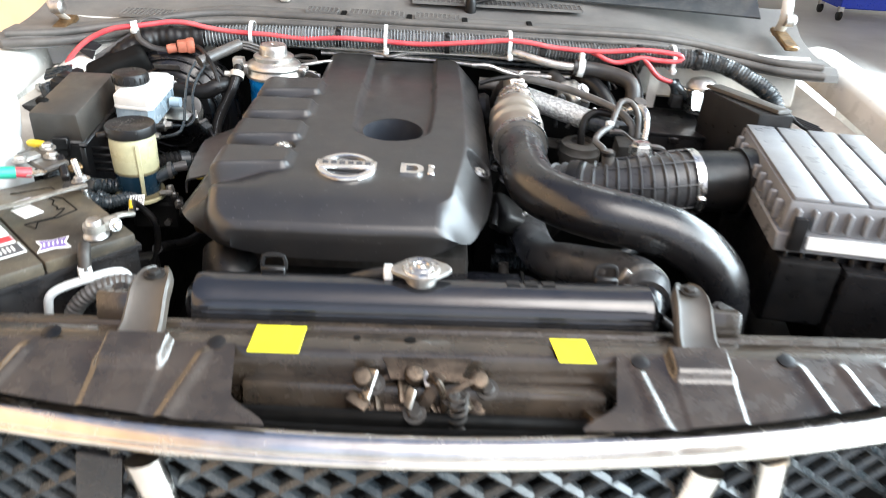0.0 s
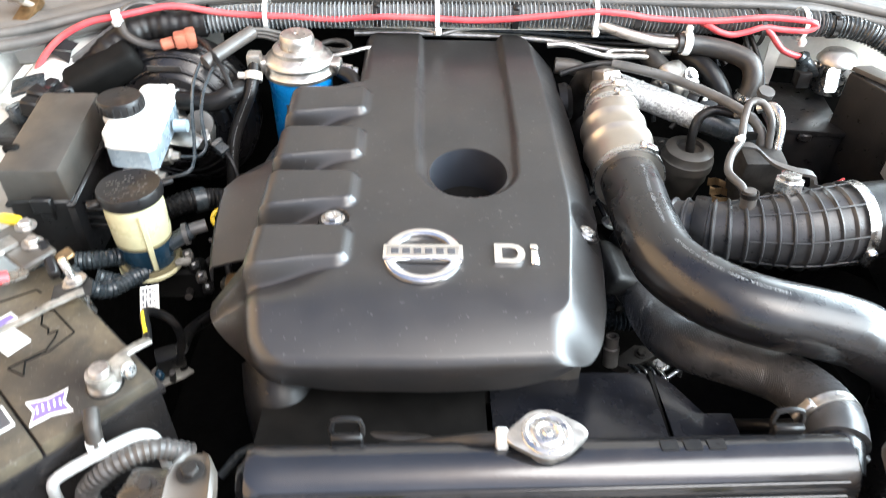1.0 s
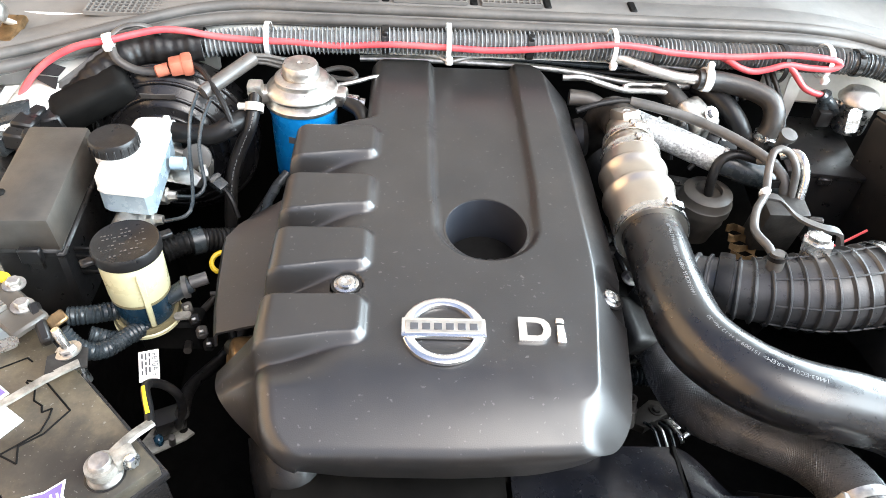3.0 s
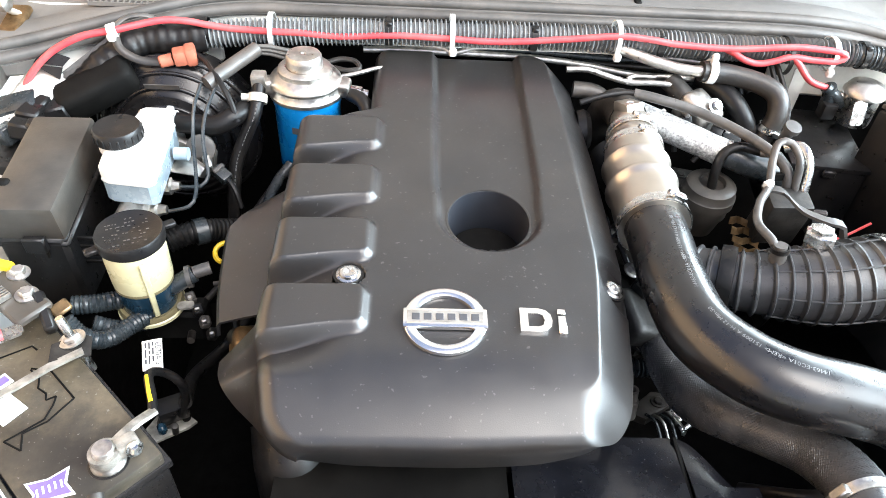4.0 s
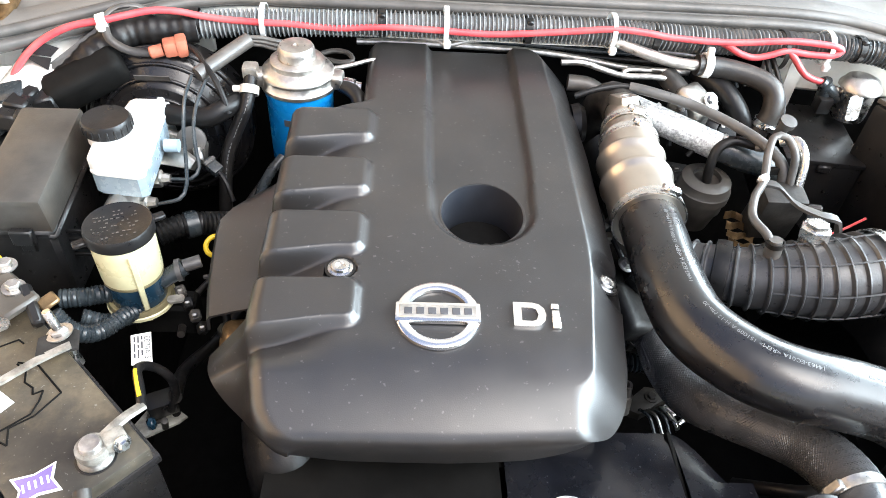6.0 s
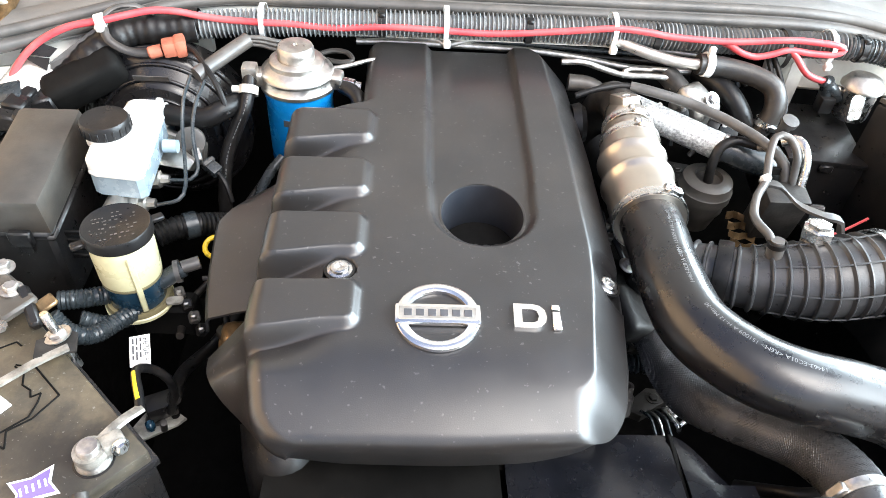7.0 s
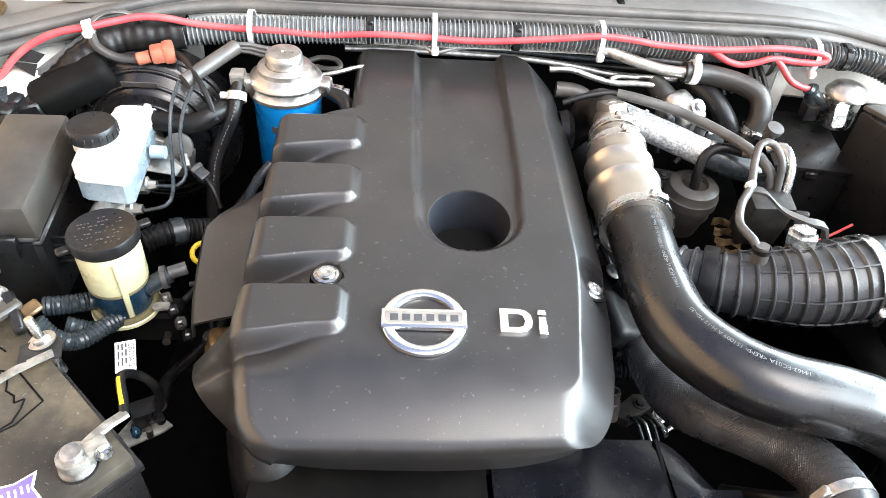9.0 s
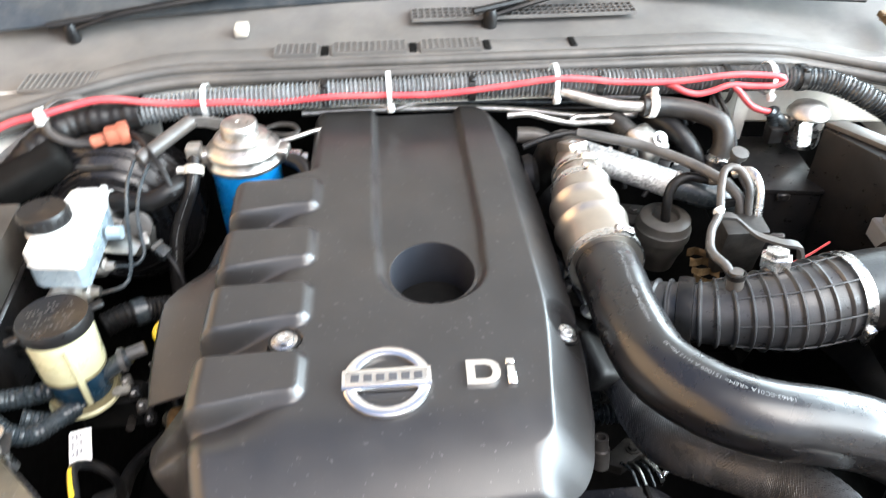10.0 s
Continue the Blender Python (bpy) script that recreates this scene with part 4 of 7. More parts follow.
h = hose("insulated_pipe", [(0.185, 1.452, 1.058), (0.245, 1.416, 1.050), (0.312, 1.376, 1.040)], 0.0205, M_SLEEVE, "pipe wrapped in silver braided heat sleeve", segs=24, step=0.004)
part("sleeve_end", lathe([(0.018, -0.004), (0.0222, -0.003), (0.0222, 0.003), (0.018, 0.004)], (0.310, 1.377, 1.040), (0.85, -0.5, -0.12), 24), M_STEEL, h)
hose("coolant_hose", [(0.312, 1.376, 1.040), (0.350, 1.362, 1.032), (0.390, 1.360, 1.020), (0.42, 1.37, 0.98)], 0.0195, M_LOOM, "black coolant hose beyond the heat sleeve", segs=20)
bulb = thing("vacuum_actuator", (0.295, 1.35, 0.88), "round black rubber-capped vacuum actuator", "actuator")
part("diaphragm_case", lathe([(0, -0.09), (0.026, -0.088), (0.032, -0.06), (0.036, -0.052), (0.036, -0.034), (0.040, -0.032), (0.040, -0.018), (0.038, -0.016), (0.036, -0.004), (0.030, 0.0), (0.020, 0.001), (0.019, -0.006), (0, -0.008)], (0.294, 1.350, 1.008), (0, -0.05, 1), 32), M_GREYPL, bulb)
part("hose", sweep([(0.294, 1.348, 1.000), (0.292, 1.350, 1.025), (0.298, 1.358, 1.052), (0.320, 1.362, 1.063), (0.350, 1.352, 1.062)], 0.0072, 10, 0.006), M_RUBBER, bulb)
part("flange", prism(round_rect(0.11, 0.05, 0.02), 0, 0.003, pose(0.262, 1.385, 0.985, 0, 0, -15)), M_IRON, bulb)
part("bolt", hexbolt((0.262, 1.392, 0.989), (0, 0, 1), 0.006), M_IRON, bulb)

u = thing("vacuum_tube_assembly", (0.34, 1.25, 0.98), "bent grey steel vacuum tubes on a bracket", "tube")
part("tube", sweep([(0.2945, 1.139, 1.060), (0.287, 1.150, 1.072), (0.280, 1.180, 1.073), (0.296, 1.220, 1.073), (0.320, 1.255, 1.075), (0.338, 1.300, 1.085), (0.350, 1.322, 1.098), (0.367, 1.322, 1.098), (0.380, 1.306, 1.080), (0.384, 1.295, 1.04)], 0.0054, 12, 0.006), M_PIPE_GREY, u)
part("tube", sweep([(0.375, 1.345, 1.075), (0.392, 1.335, 1.085), (0.398, 1.310, 1.072), (0.396, 1.29, 1.03)], 0.0066, 12, 0.006), M_STEEL, u)
part("tube", sweep([(0.345, 1.345, 1.065), (0.362, 1.330, 1.072), (0.375, 1.312, 1.050)], 0.0060, 12, 0.006), M_PIPE_GREY, u)
part("tie", rbox((0.014, 0.010, 0.010), pose(0.318, 1.254, 1.078, 0, 0, 30), 0.002, 1), M_WHITE, u, "white cable tie")
bm = strip([[Vector(p) + Vector((0, d, 0)) for d in (-0.007, 0.007)] for p in spline([(0.322, 1.268, 1.062), (0.345, 1.262, 1.064), (0.358, 1.225, 1.062), (0.385, 1.203, 1.062), (0.404, 1.198, 1.060), (0.408, 1.190, 1.040)], 0.008)])
part("bracket_arm", thicken(bm, 0.004), M_PIPE_GREY, u, "flat grey steel bracket arm")
part("backing", rbox((0.06, 0.04, 0.08), pose(0.372, 1.285, 1.00, 10, 0, 0), 0.005, 2), M_IRON, u)
part("clip", rbox((0.05, 0.006, 0.012), pose(0.375, 1.310, 1.052, 0, 0, 8), 0.001, 1), M_DARK, u)
knob = thing("check_valve", (0.40, 1.40, 1.05), "small pale plastic check valve", "valve")
part("cap", lathe([(0.004, -0.03), (0.008, -0.028), (0.009, -0.010), (0.0125, -0.008), (0.0125, 0.0), (0, 0.001)], (0.408, 1.398, 1.078), (0.1, -0.3, 1), 18), M_PIPE_GREY, knob)
egr = thing("exhaust_valve_body", (0.27, 1.45, 1.0), "cast metal valve body with banjo bolt", "valve")
part("body", rbox((0.045, 0.060, 0.05), pose(0.285, 1.455, 1.060, 20, 0, 35), 0.012, 3), M_ALU, egr)
part("neck", sweep([(0.245, 1.50, 1.09), (0.262, 1.48, 1.078), (0.28, 1.46, 1.065)], 0.016, 16, 0.006), M_IRON, egr)
part("bolt", hexbolt((0.302, 1.440, 1.082), (0.3, -0.7, 0.8), 0.0075, 0.007), M_STEEL, egr)
foil = thing("heat_shield", (0.31, 1.28, 0.9), "crumpled brown foil heat shield", "heat shield")
rr = random.Random(5)
for j in range(6):
    y0, z0 = 1.228 + 0.014 * j, 0.945 + 0.006 * j
    bm = strip([[(0.312 + 0.007 * i, y0 + 0.004 * math.sin(1.1 * i + j) + rr.uniform(-0.001, 0.001) + 0.004 * k, z0 + 0.010 * k - 0.002 * i + rr.uniform(-0.001, 0.001)) for i in range(7)] for k in (0, 0.35, 0.75, 1)])
    part("leaf", thicken(bm, 0.0010), M_GOLDSH, foil, sharp=25)
# steel lines along the firewall
for i, (pts, r, mt) in enumerate((
        ([(0.082, 1.500, 1.101), (0.115, 1.500, 1.102), (0.145, 1.500, 1.093), (0.181, 1.495, 1.086), (0.214, 1.490, 1.089), (0.243, 1.485, 1.090), (0.254, 1.480, 1.085), (0.251, 1.474, 1.076)], 0.0048, M_ZINC),
        ([(0.177, 1.494, 1.083), (0.181, 1.500, 1.091), (0.189, 1.502, 1.093), (0.222, 1.500, 1.094)], 0.0038, M_ZINC),
        ([(0.10, 1.510, 1.062), (0.135, 1.505, 1.060), (0.165, 1.485, 1.045), (0.21, 1.46, 1.02)], 0.0130, M_PIPE_GREY),
        ([(-0.20, 1.560, 1.098), (0.02, 1.560, 1.098), (0.15, 1.553, 1.095), (0.30, 1.548, 1.093), (0.36, 1.535, 1.09), (0.375, 1.52, 1.06)], 0.0042, M_LOOM),
        ([(-0.40, 1.535, 1.112), (-0.34, 1.545, 1.110), (-0.25, 1.552, 1.106), (-0.12, 1.552, 1.104), (-0.09, 1.545, 1.098), (-0.04, 1.552, 1.106), (0.08, 1.555, 1.108), (0.22, 1.548, 1.104), (0.31, 1.530, 1.104), (0.33, 1.515, 1.09)], 0.0045, M_ZINC),
        ([(-0.23, 1.545, 1.097), (-0.14, 1.548, 1.097), (0.03, 1.548, 1.093), (0.12, 1.540, 1.088), (0.2, 1.525, 1.083), (0.33, 1.523, 1.080)], 0.0052, M_ZINC),
        ([(0.10, 1.555, 1.086), (0.25, 1.545, 1.084), (0.36, 1.535, 1.085), (0.385, 1.515, 1.065)], 0.0045, M_RUBBER))):
    hose("metal_line" if mt is not M_RUBBER else "rubber_line", pts, r, mt, "thin line running along the firewall", "pipe", 10, group="lines along the firewall")
for i in range(2):
    hose("sensor_wire", [(0.402 + 0.010 * i, 1.515, 1.115), (0.408 + 0.012 * i, 1.490, 1.095), (0.414 + 0.010 * i, 1.455, 1.07), (0.405 + 0.012 * i, 1.42, 1.03)], 0.0038, M_RUBBER, "thin black wire hanging from the loom", "wire", 8)
hose("red_wire", [(0.41, 1.235, 0.99), (0.45, 1.245, 1.0), (0.49, 1.26, 1.012)], 0.002, M_RED, "thin red wire in the shadow", "wire", 6)
# dark clutter under the turbo side
turbo = thing("turbocharger", (0.22, 1.30, 0.75), "grimy cast turbocharger housing deep in the bay", "turbocharger")
part("housing", lathe([(0, -0.05), (0.05, -0.05), (0.075, -0.02), (0.075, 0.02), (0.05, 0.05), (0, 0.05)], (0.20, 1.28, 0.90), (0.6, 0.7, 0.2), 28), M_IRON, turbo)
part("outlet", sweep([(0.16, 1.46, 0.98), (0.20, 1.38, 0.95), (0.22, 1.30, 0.90)], 0.04, 20, 0.01), M_IRON, turbo)
part("manifold", rbox((0.08, 0.30, 0.10), pose(0.13, 1.30, 0.87), 0.02, 2), M_DARK, turbo)

# ---------------------------------------------------------------- firewall loom, red cable, ties
loom = thing("wiring_loom_conduit", (0, 1.53, 1.12), "long grey corrugated conduit along the firewall", "conduit")
LOOM = [(-0.462, 1.518, 1.124), (-0.372, 1.526, 1.129), (-0.19, 1.531, 1.134), (0.0, 1.534, 1.136), (0.156, 1.534, 1.136), (0.32, 1.533, 1.131), (0.44, 1.532, 1.131), (0.53, 1.528, 1.132)]
part("conduit", sweep(LOOM, 0.0205, 18, 0.00125, ribbed(0.0066, 0.26, 0.40)), M_LOOMG, loom)
part("conduit", sweep([(0.52, 1.529, 1.132), (0.585, 1.515, 1.128), (0.64, 1.49, 1.11), (0.69, 1.47, 1.08), (0.715, 1.46, 1.03)], 0.0185, 18, 0.0015, ribbed(0.0064, 0.12, 0.42)), M_LOOM, loom, "tape-wrapped end of the conduit")
for x in (-0.19, 0.03, 0.225, 0.545):
    y, z = 1.533 - 0.006 * (x > 0.4), 1.135 - 0.004 * (x > 0.2)
    part("tape_band", lathe([(0.0200, -0.005), (0.0212, -0.005), (0.0212, 0.005), (0.0200, 0.005)], (x, y, z), (1, 0, 0), 24), M_RUBBER, loom, "black tape band")
    part("tape_clip", rbox((0.010, 0.008, 0.008), pose(x, y - 0.012, z + 0.016), 0.002, 1), M_RUBBER, loom)
red = thing("red_battery_cable", (0, 1.51, 1.12), "bright red battery cable tied along the loom", "cable")
RED = [(-0.705, 1.425, 1.065), (-0.699, 1.430, 1.084), (-0.678, 1.440, 1.109), (-0.652, 1.450, 1.128), (-0.616, 1.460, 1.143), (-0.577, 1.470, 1.148), (-0.546, 1.485, 1.151),
       (-0.512, 1.497, 1.154), (-0.479, 1.503, 1.151), (-0.452, 1.506, 1.145), (-0.416, 1.508, 1.140), (-0.362, 1.510, 1.137), (-0.325, 1.512, 1.136), (-0.259, 1.514, 1.132),
       (-0.184, 1.514, 1.137), (-0.109, 1.514, 1.136), (-0.024, 1.514, 1.134), (0.077, 1.513, 1.143), (0.152, 1.511, 1.152), (0.204, 1.511, 1.149), (0.249, 1.511, 1.143),
       (0.336, 1.509, 1.141), (0.418, 1.506, 1.149), (0.462, 1.505, 1.148), (0.495, 1.503, 1.145), (0.506, 1.502, 1.139), (0.493, 1.500, 1.132), (0.458, 1.501, 1.132),
       (0.422, 1.502, 1.135), (0.397, 1.500, 1.128), (0.373, 1.500, 1.123), (0.350, 1.502, 1.128), (0.337, 1.507, 1.134), (0.326, 1.516, 1.136)]
part("cable", sweep(RED, 0.0050, 12, 0.006), M_RED, red)
part("branch", sweep([(0.427, 1.502, 1.133), (0.437, 1.498, 1.125), (0.447, 1.495, 1.114), (0.460, 1.494, 1.102), (0.476, 1.493, 1.095), (0.493, 1.493, 1.091)], 0.0050, 12, 0.006), M_RED, red)
part("boot", sweep([(0.490, 1.493, 1.092), (0.511, 1.492, 1.078), (0.526, 1.492, 1.062)], 0.0085, 12, 0.006), M_LOOM, red, "dark rubber boot at the cable end")
for x, y, z in ((-0.364, 1.526, 1.132), (-0.095, 1.530, 1.139), (0.156, 1.530, 1.141), (0.490, 1.524, 1.133)):
    t = thing("cable_tie", (x, y, z), "white nylon cable tie round loom and red cable", "cable tie", "white ties on the loom")
    bm = lathe([(0.0248, -0.0036), (0.0262, -0.0036), (0.0262, 0.0036), (0.0248, 0.0036)], (x, y, z), (1, 0.02, 0), 24)
    part("band", bm, M_WHITE, t)
    part("head", rbox((0.011, 0.010, 0.012), pose(x + 0.002, y - 0.022, z - 0.022, 20), 0.002, 1), M_WHITE, t)
for x, y, z in ((-0.577, 1.470, 1.148),):
    t = thing("cable_tie", (x, y, z), "white nylon cable tie round the red cable", "cable tie", "white ties on the loom")
    part("band", lathe([(0.006, -0.006), (0.010, -0.006), (0.0105, 0.006), (0.006, 0.006)], (x, y, z), (1, 0.3, 0.2), 16), M_WHITE, t)
    part("head", rbox((0.012, 0.012, 0.012), pose(x, y - 0.008, z - 0.006, 20), 0.003, 1), M_WHITE, t)
t = thing("cable_tie", (0.42, 1.51, 1.12), "black cable tie round loom and red cable", "cable tie")
part("band", lathe([(0.0285, -0.0036), (0.030, -0.0036), (0.030, 0.0036), (0.0285, 0.0036)], (0.423, 1.527, 1.125), (1, 0.02, 0), 24), M_RUBBER, t)
for x in (-0.19, 0.12):
    t = thing("loom_clip", (x, 1.545, 1.115), "small white square loom clip", "clip", "white clips under the loom")
    part("clip", rbox((0.013, 0.010, 0.012), pose(x, 1.543, 1.116), 0.002, 1), M_WHITE, t)

# ---------------------------------------------------------------- fuel filter
ff = thing("fuel_filter", (-0.309, 1.458, 0.94), "bright blue spin-on fuel filter under a cast primer head", "fuel filter")
FC = (-0.309, 1.458, 0.0)
part("canister", lathe([(0, 0.94), (0.043, 0.94), (0.0490, 0.950), (0.0490, 1.055), (0.0505, 1.058), (0.0505, 1.070), (0.043, 1.071)], FC, (0, 0, 1), 44), M_BLUE, ff)
head = part("head", lathe([(r_ * 1.065, h_ + 0.0065) for r_, h_ in [(0.049, 1.0625), (0.0515, 1.064), (0.0515, 1.069), (0.0495, 1.071), (0.0485, 1.080), (0.0500, 1.082), (0.0500, 1.085), (0.0470, 1.090), (0.0400, 1.094), (0.0365, 1.096), (0.0365, 1.103), (0.0345, 1.105), (0.0255, 1.106)]], FC, (0, 0, 1), 44), M_ALU, ff)
part("primer_knob", lathe([(r_, h_ + 0.0065) for r_, h_ in [(0.0265, 1.104), (0.0265, 1.116), (0.0258, 1.121), (0.0238, 1.1245), (0.008, 1.1255), (0.0035, 1.125), (0.0030, 1.1235), (0, 1.1235)]], FC, (0, 0, 1), 36), M_ALU, head, "dull grey primer button")
part("boss", rbox((0.026, 0.026, 0.022), pose(-0.366, 1.448, 1.084, 0, 0, 8), 0.006, 3), M_ALU, head)
part("boss", rbox((0.026, 0.028, 0.022), pose(-0.256, 1.453, 1.082, 0, 0, -5), 0.006, 3), M_ALU, head)
part("outlet_nut", lathe([(0.009, 0), (0.009, 0.016), (0.006, 0.018), (0.006, 0.026), (0, 0.026)], (-0.243, 1.450, 1.078), (1, -0.1, -0.1), 6), M_STEEL, head)
for i, w in enumerate((0.010, 0.006, 0.010, 0.010, 0.004, 0.010)):
    a = radians(-106 + 15.5 * i)
    part("print_bar", rbox((w, 0.0012, 0.010), Matrix.Translation((FC[0] + 0.0493 * math.cos(a), FC[1] + 0.0493 * math.sin(a), 1.030)) @ pose(0, 0, 0, 0, 0, math.degrees(a) + 90), 0, 1), M_INK, ff, "dark printed bars")
hose("fuel_hose", [(-0.373, 1.437, 1.092), (-0.374, 1.422, 1.078), (-0.379, 1.401, 1.058), (-0.395, 1.390, 1.025), (-0.407, 1.377, 0.995), (-0.412, 1.358, 0.958), (-0.414, 1.340, 0.91)], 0.0098, M_RUBBER, "black fuel hose with pale print and clip", segs=16)
fp_ = spline([(-0.374, 1.422, 1.078), (-0.379, 1.401, 1.058), (-0.395, 1.390, 1.025), (-0.407, 1.377, 0.995), (-0.412, 1.358, 0.958)], 0.0052)
pb = thing("hose_print", (-0.39, 1.36, 1.03), "pale worn print marks along the fuel hose", "print")
for i in range(2, len(fp_) - 2):
    if i % 7:
        a, b_ = fp_[i], fp_[i + 1]
        part("print_bar", rbox((0.0022, 0.0034, 0.0006), Matrix.Translation(a + Vector((0.0030, -0.0100, 0.0058))) @ (b_ - a).to_track_quat("Y", "Z").to_matrix().to_4x4() @ pose(0, 0, 0, 0, 20, 0), 0, 1), M_WINK, pb)
fh = thing("hose_fitting", (-0.378, 1.43, 1.09), "pale metal fuel hose fitting and spring clip", "fitting")
part("elbow", rbox((0.022, 0.022, 0.022), pose(-0.373, 1.440, 1.097), 0.005, 2), M_ALU, fh)
part("clip", lathe([(0.0118, -0.006), (0.0138, -0.006), (0.0138, 0.006), (0.0118, 0.006)], (-0.374, 1.421, 1.077), (0.05, 0.7, 0.7), 18), M_DIRTYP, fh)
part("clip_ear", lathe([(0, 0), (0.005, 0), (0.005, 0.012), (0, 0.012)], (-0.384, 1.419, 1.080), (-1, 0, 0), 12), M_DIRTYP, fh)
hose("fuel_return_hose", [(-0.245, 1.45, 1.075), (-0.222, 1.43, 1.070), (-0.215, 1.41, 1.045), (-0.218, 1.40, 1.0)], 0.011, M_RUBBER, "short black return hose from the filter head", segs=14)
hose("steel_stub_pipe", [(-0.257, 1.472, 1.090), (-0.237, 1.475, 1.093), (-0.206, 1.489, 1.096), (-0.19, 1.495, 1.094)], 0.0033, M_ZINC, "short steel pipe going under the cover", "pipe")
clipb = thing("spring_bracket", (-0.255, 1.49, 1.09), "small dark formed metal bracket", "bracket")
part("loop", sweep([(-0.285, 1.50, 1.095), (-0.262, 1.505, 1.100), (-0.240, 1.50, 1.100), (-0.232, 1.485, 1.096), (-0.25, 1.482, 1.094), (-0.27, 1.488, 1.094)], 0.004, 8, 0.005), M_IRON, clipb)

# ---------------------------------------------------------------- brake booster, master cylinder, reservoir
bo = thing("brake_booster", (-0.51, 1.47, 0.88), "large round black brake booster with pressed rings", "brake booster")
BC, BA = (-0.512, 1.478, 0.985), (0, -1, 0.06)
part("shell", lathe([(0, -0.03), (0.122, -0.03), (0.124, 0.0), (0.126, 0.010), (0.120, 0.014), (0.117, 0.022), (0.112, 0.026), (0.103, 0.030), (0.098, 0.038), (0.084, 0.043), (0.079, 0.051), (0.052, 0.057), (0.047, 0.068), (0.03, 0.070), (0, 0.070)], BC, BA, 64), M_GLOSS, bo)
for rr_, hh_, tt_ in ((0.1220, 0.012, 0.0035), (0.1065, 0.029, 0.0032), (0.090, 0.042, 0.003), (0.065, 0.055, 0.003)):
    part("pressed_ring", lathe([(rr_ + tt_ * math.cos(2 * math.pi * q / 10), hh_ + tt_ * math.sin(2 * math.pi * q / 10)) for q in range(11)], BC, BA, 64), M_GLOSS, bo)
part("label", rbox((0.05, 0.0012, 0.010), pose(-0.512, 1.4340, 1.082, 22, 0, 0), 0, 1), M_PIPE_GREY, bo, "small worn grey label")
mc = thing("master_cylinder", (-0.50, 1.3, 1.0), "cast aluminium brake master cylinder", "master cylinder")
part("bore", sweep([(-0.500, 1.40, 1.022), (-0.504, 1.20, 1.022)], 0.019, 20, 0.02), M_ALU, mc)
part("flange", rbox((0.10, 0.014, 0.035), pose(-0.478, 1.37, 1.02, 0, 12, -12), 0.006, 2), M_ALU, mc)
part("port", lathe([(0, 0), (0.012, 0), (0.012, 0.022), (0.008, 0.024), (0.006, 0.034), (0, 0.034)], (-0.493, 1.282, 1.020), (1, 0, 0.05), 8), M_ALU, mc)
part("port", lathe([(0, 0), (0.012, 0), (0.012, 0.020), (0.008, 0.022), (0.006, 0.032), (0, 0.032)], (-0.498, 1.238, 1.015), (1, 0, 0.05), 8), M_ALU, mc)
part("web", prism([(-0.03, -0.015), (0.030, -0.010), (0.035, 0.004), (0.01, 0.014), (-0.03, 0.02)], -0.006, 0.006, pose(-0.462, 1.320, 1.028, 50, 0, -20), 0.003), M_ALU, mc)
res = thing("brake_fluid_reservoir", (-0.505, 1.28, 1.04), "white plastic brake fluid reservoir with black cap", "fluid reservoir")
OUT = [(x + 0.009, y + 0.010) for x, y in [(-0.541, 1.218), (-0.531, 1.212), (-0.482, 1.206), (-0.474, 1.212), (-0.484, 1.345), (-0.494, 1.356), (-0.522, 1.356), (-0.530, 1.348), (-0.526, 1.300), (-0.546, 1.292), (-0.548, 1.280)]]
part("tank", prism([(x * 0.985 - 0.0075, 1.29 + (y - 1.29) * 0.97) for x, y in OUT], 1.040, 1.070, bevel=0.0), M_MILK, res, "milky lower tank half")
part("seam", prism(OUT, 1.069, 1.0735, bevel=0.0015), M_WHITE, res)
part("tank_top", prism([(x * 0.99 - 0.005, 1.29 + (y - 1.29) * 0.98) for x, y in OUT], 1.073, 1.093, bevel=0.005, segs=3), M_WHITE, res)
part("neck", lathe([(0.027, 1.085), (0.027, 1.102), (0.024, 1.104)], (-0.520, 1.281, 0), (0, 0, 1), 32), M_WHITE, res)
cap = part("cap", lathe([(0.0275, 1.096), (0.0295, 1.098), (0.0295, 1.112), (0.0275, 1.115), (0.024, 1.1145), (0.003, 1.1145), (0, 1.1140)], (-0.520, 1.281, 0), (0, 0, 1), 48), M_PLASTIC, res, "black ribbed screw cap")
for i in range(20):
    a = 2 * math.pi * i / 20
    part("grip", rbox((0.0018, 0.0026, 0.011), Matrix.Translation((-0.520 + 0.0298 * math.cos(a), 1.281 + 0.0298 * math.sin(a), 1.1045)) @ pose(0, 0, 0, 0, 0, math.degrees(a)), 0.0005, 1), M_PLASTIC, cap)
part("outlet", lathe([(0, 0), (0.009, 0), (0.009, 0.018), (0, 0.018)], (-0.467, 1.310, 1.055), (1, 0, 0), 16), M_MILK, res)
hose("vacuum_hose", [(-0.505, 1.395, 1.050), (-0.470, 1.388, 1.052), (-0.430, 1.385, 1.052), (-0.405, 1.395, 1.062), (-0.39, 1.42, 1.06)], 0.0145, M_RUBBER, "thick black booster vacuum hose", segs=18)
wc = thing("hose_clip", (-0.49, 1.385, 1.06), "white plastic clip on the vacuum hose", "clip")
part("band", lathe([(0.0148, -0.005), (0.0172, -0.005), (0.0172, 0.005), (0.0148, 0.005)], (-0.490, 1.391, 1.051), (1, 0, 0), 20), M_WHITE, wc)
part("ear", rbox((0.010, 0.008, 0.016), pose(-0.489, 1.386, 1.072), 0.002, 1), M_WHITE, wc)
cvv = thing("check_valve", (-0.452, 1.37, 1.03), "grey plastic booster check valve disc", "valve")
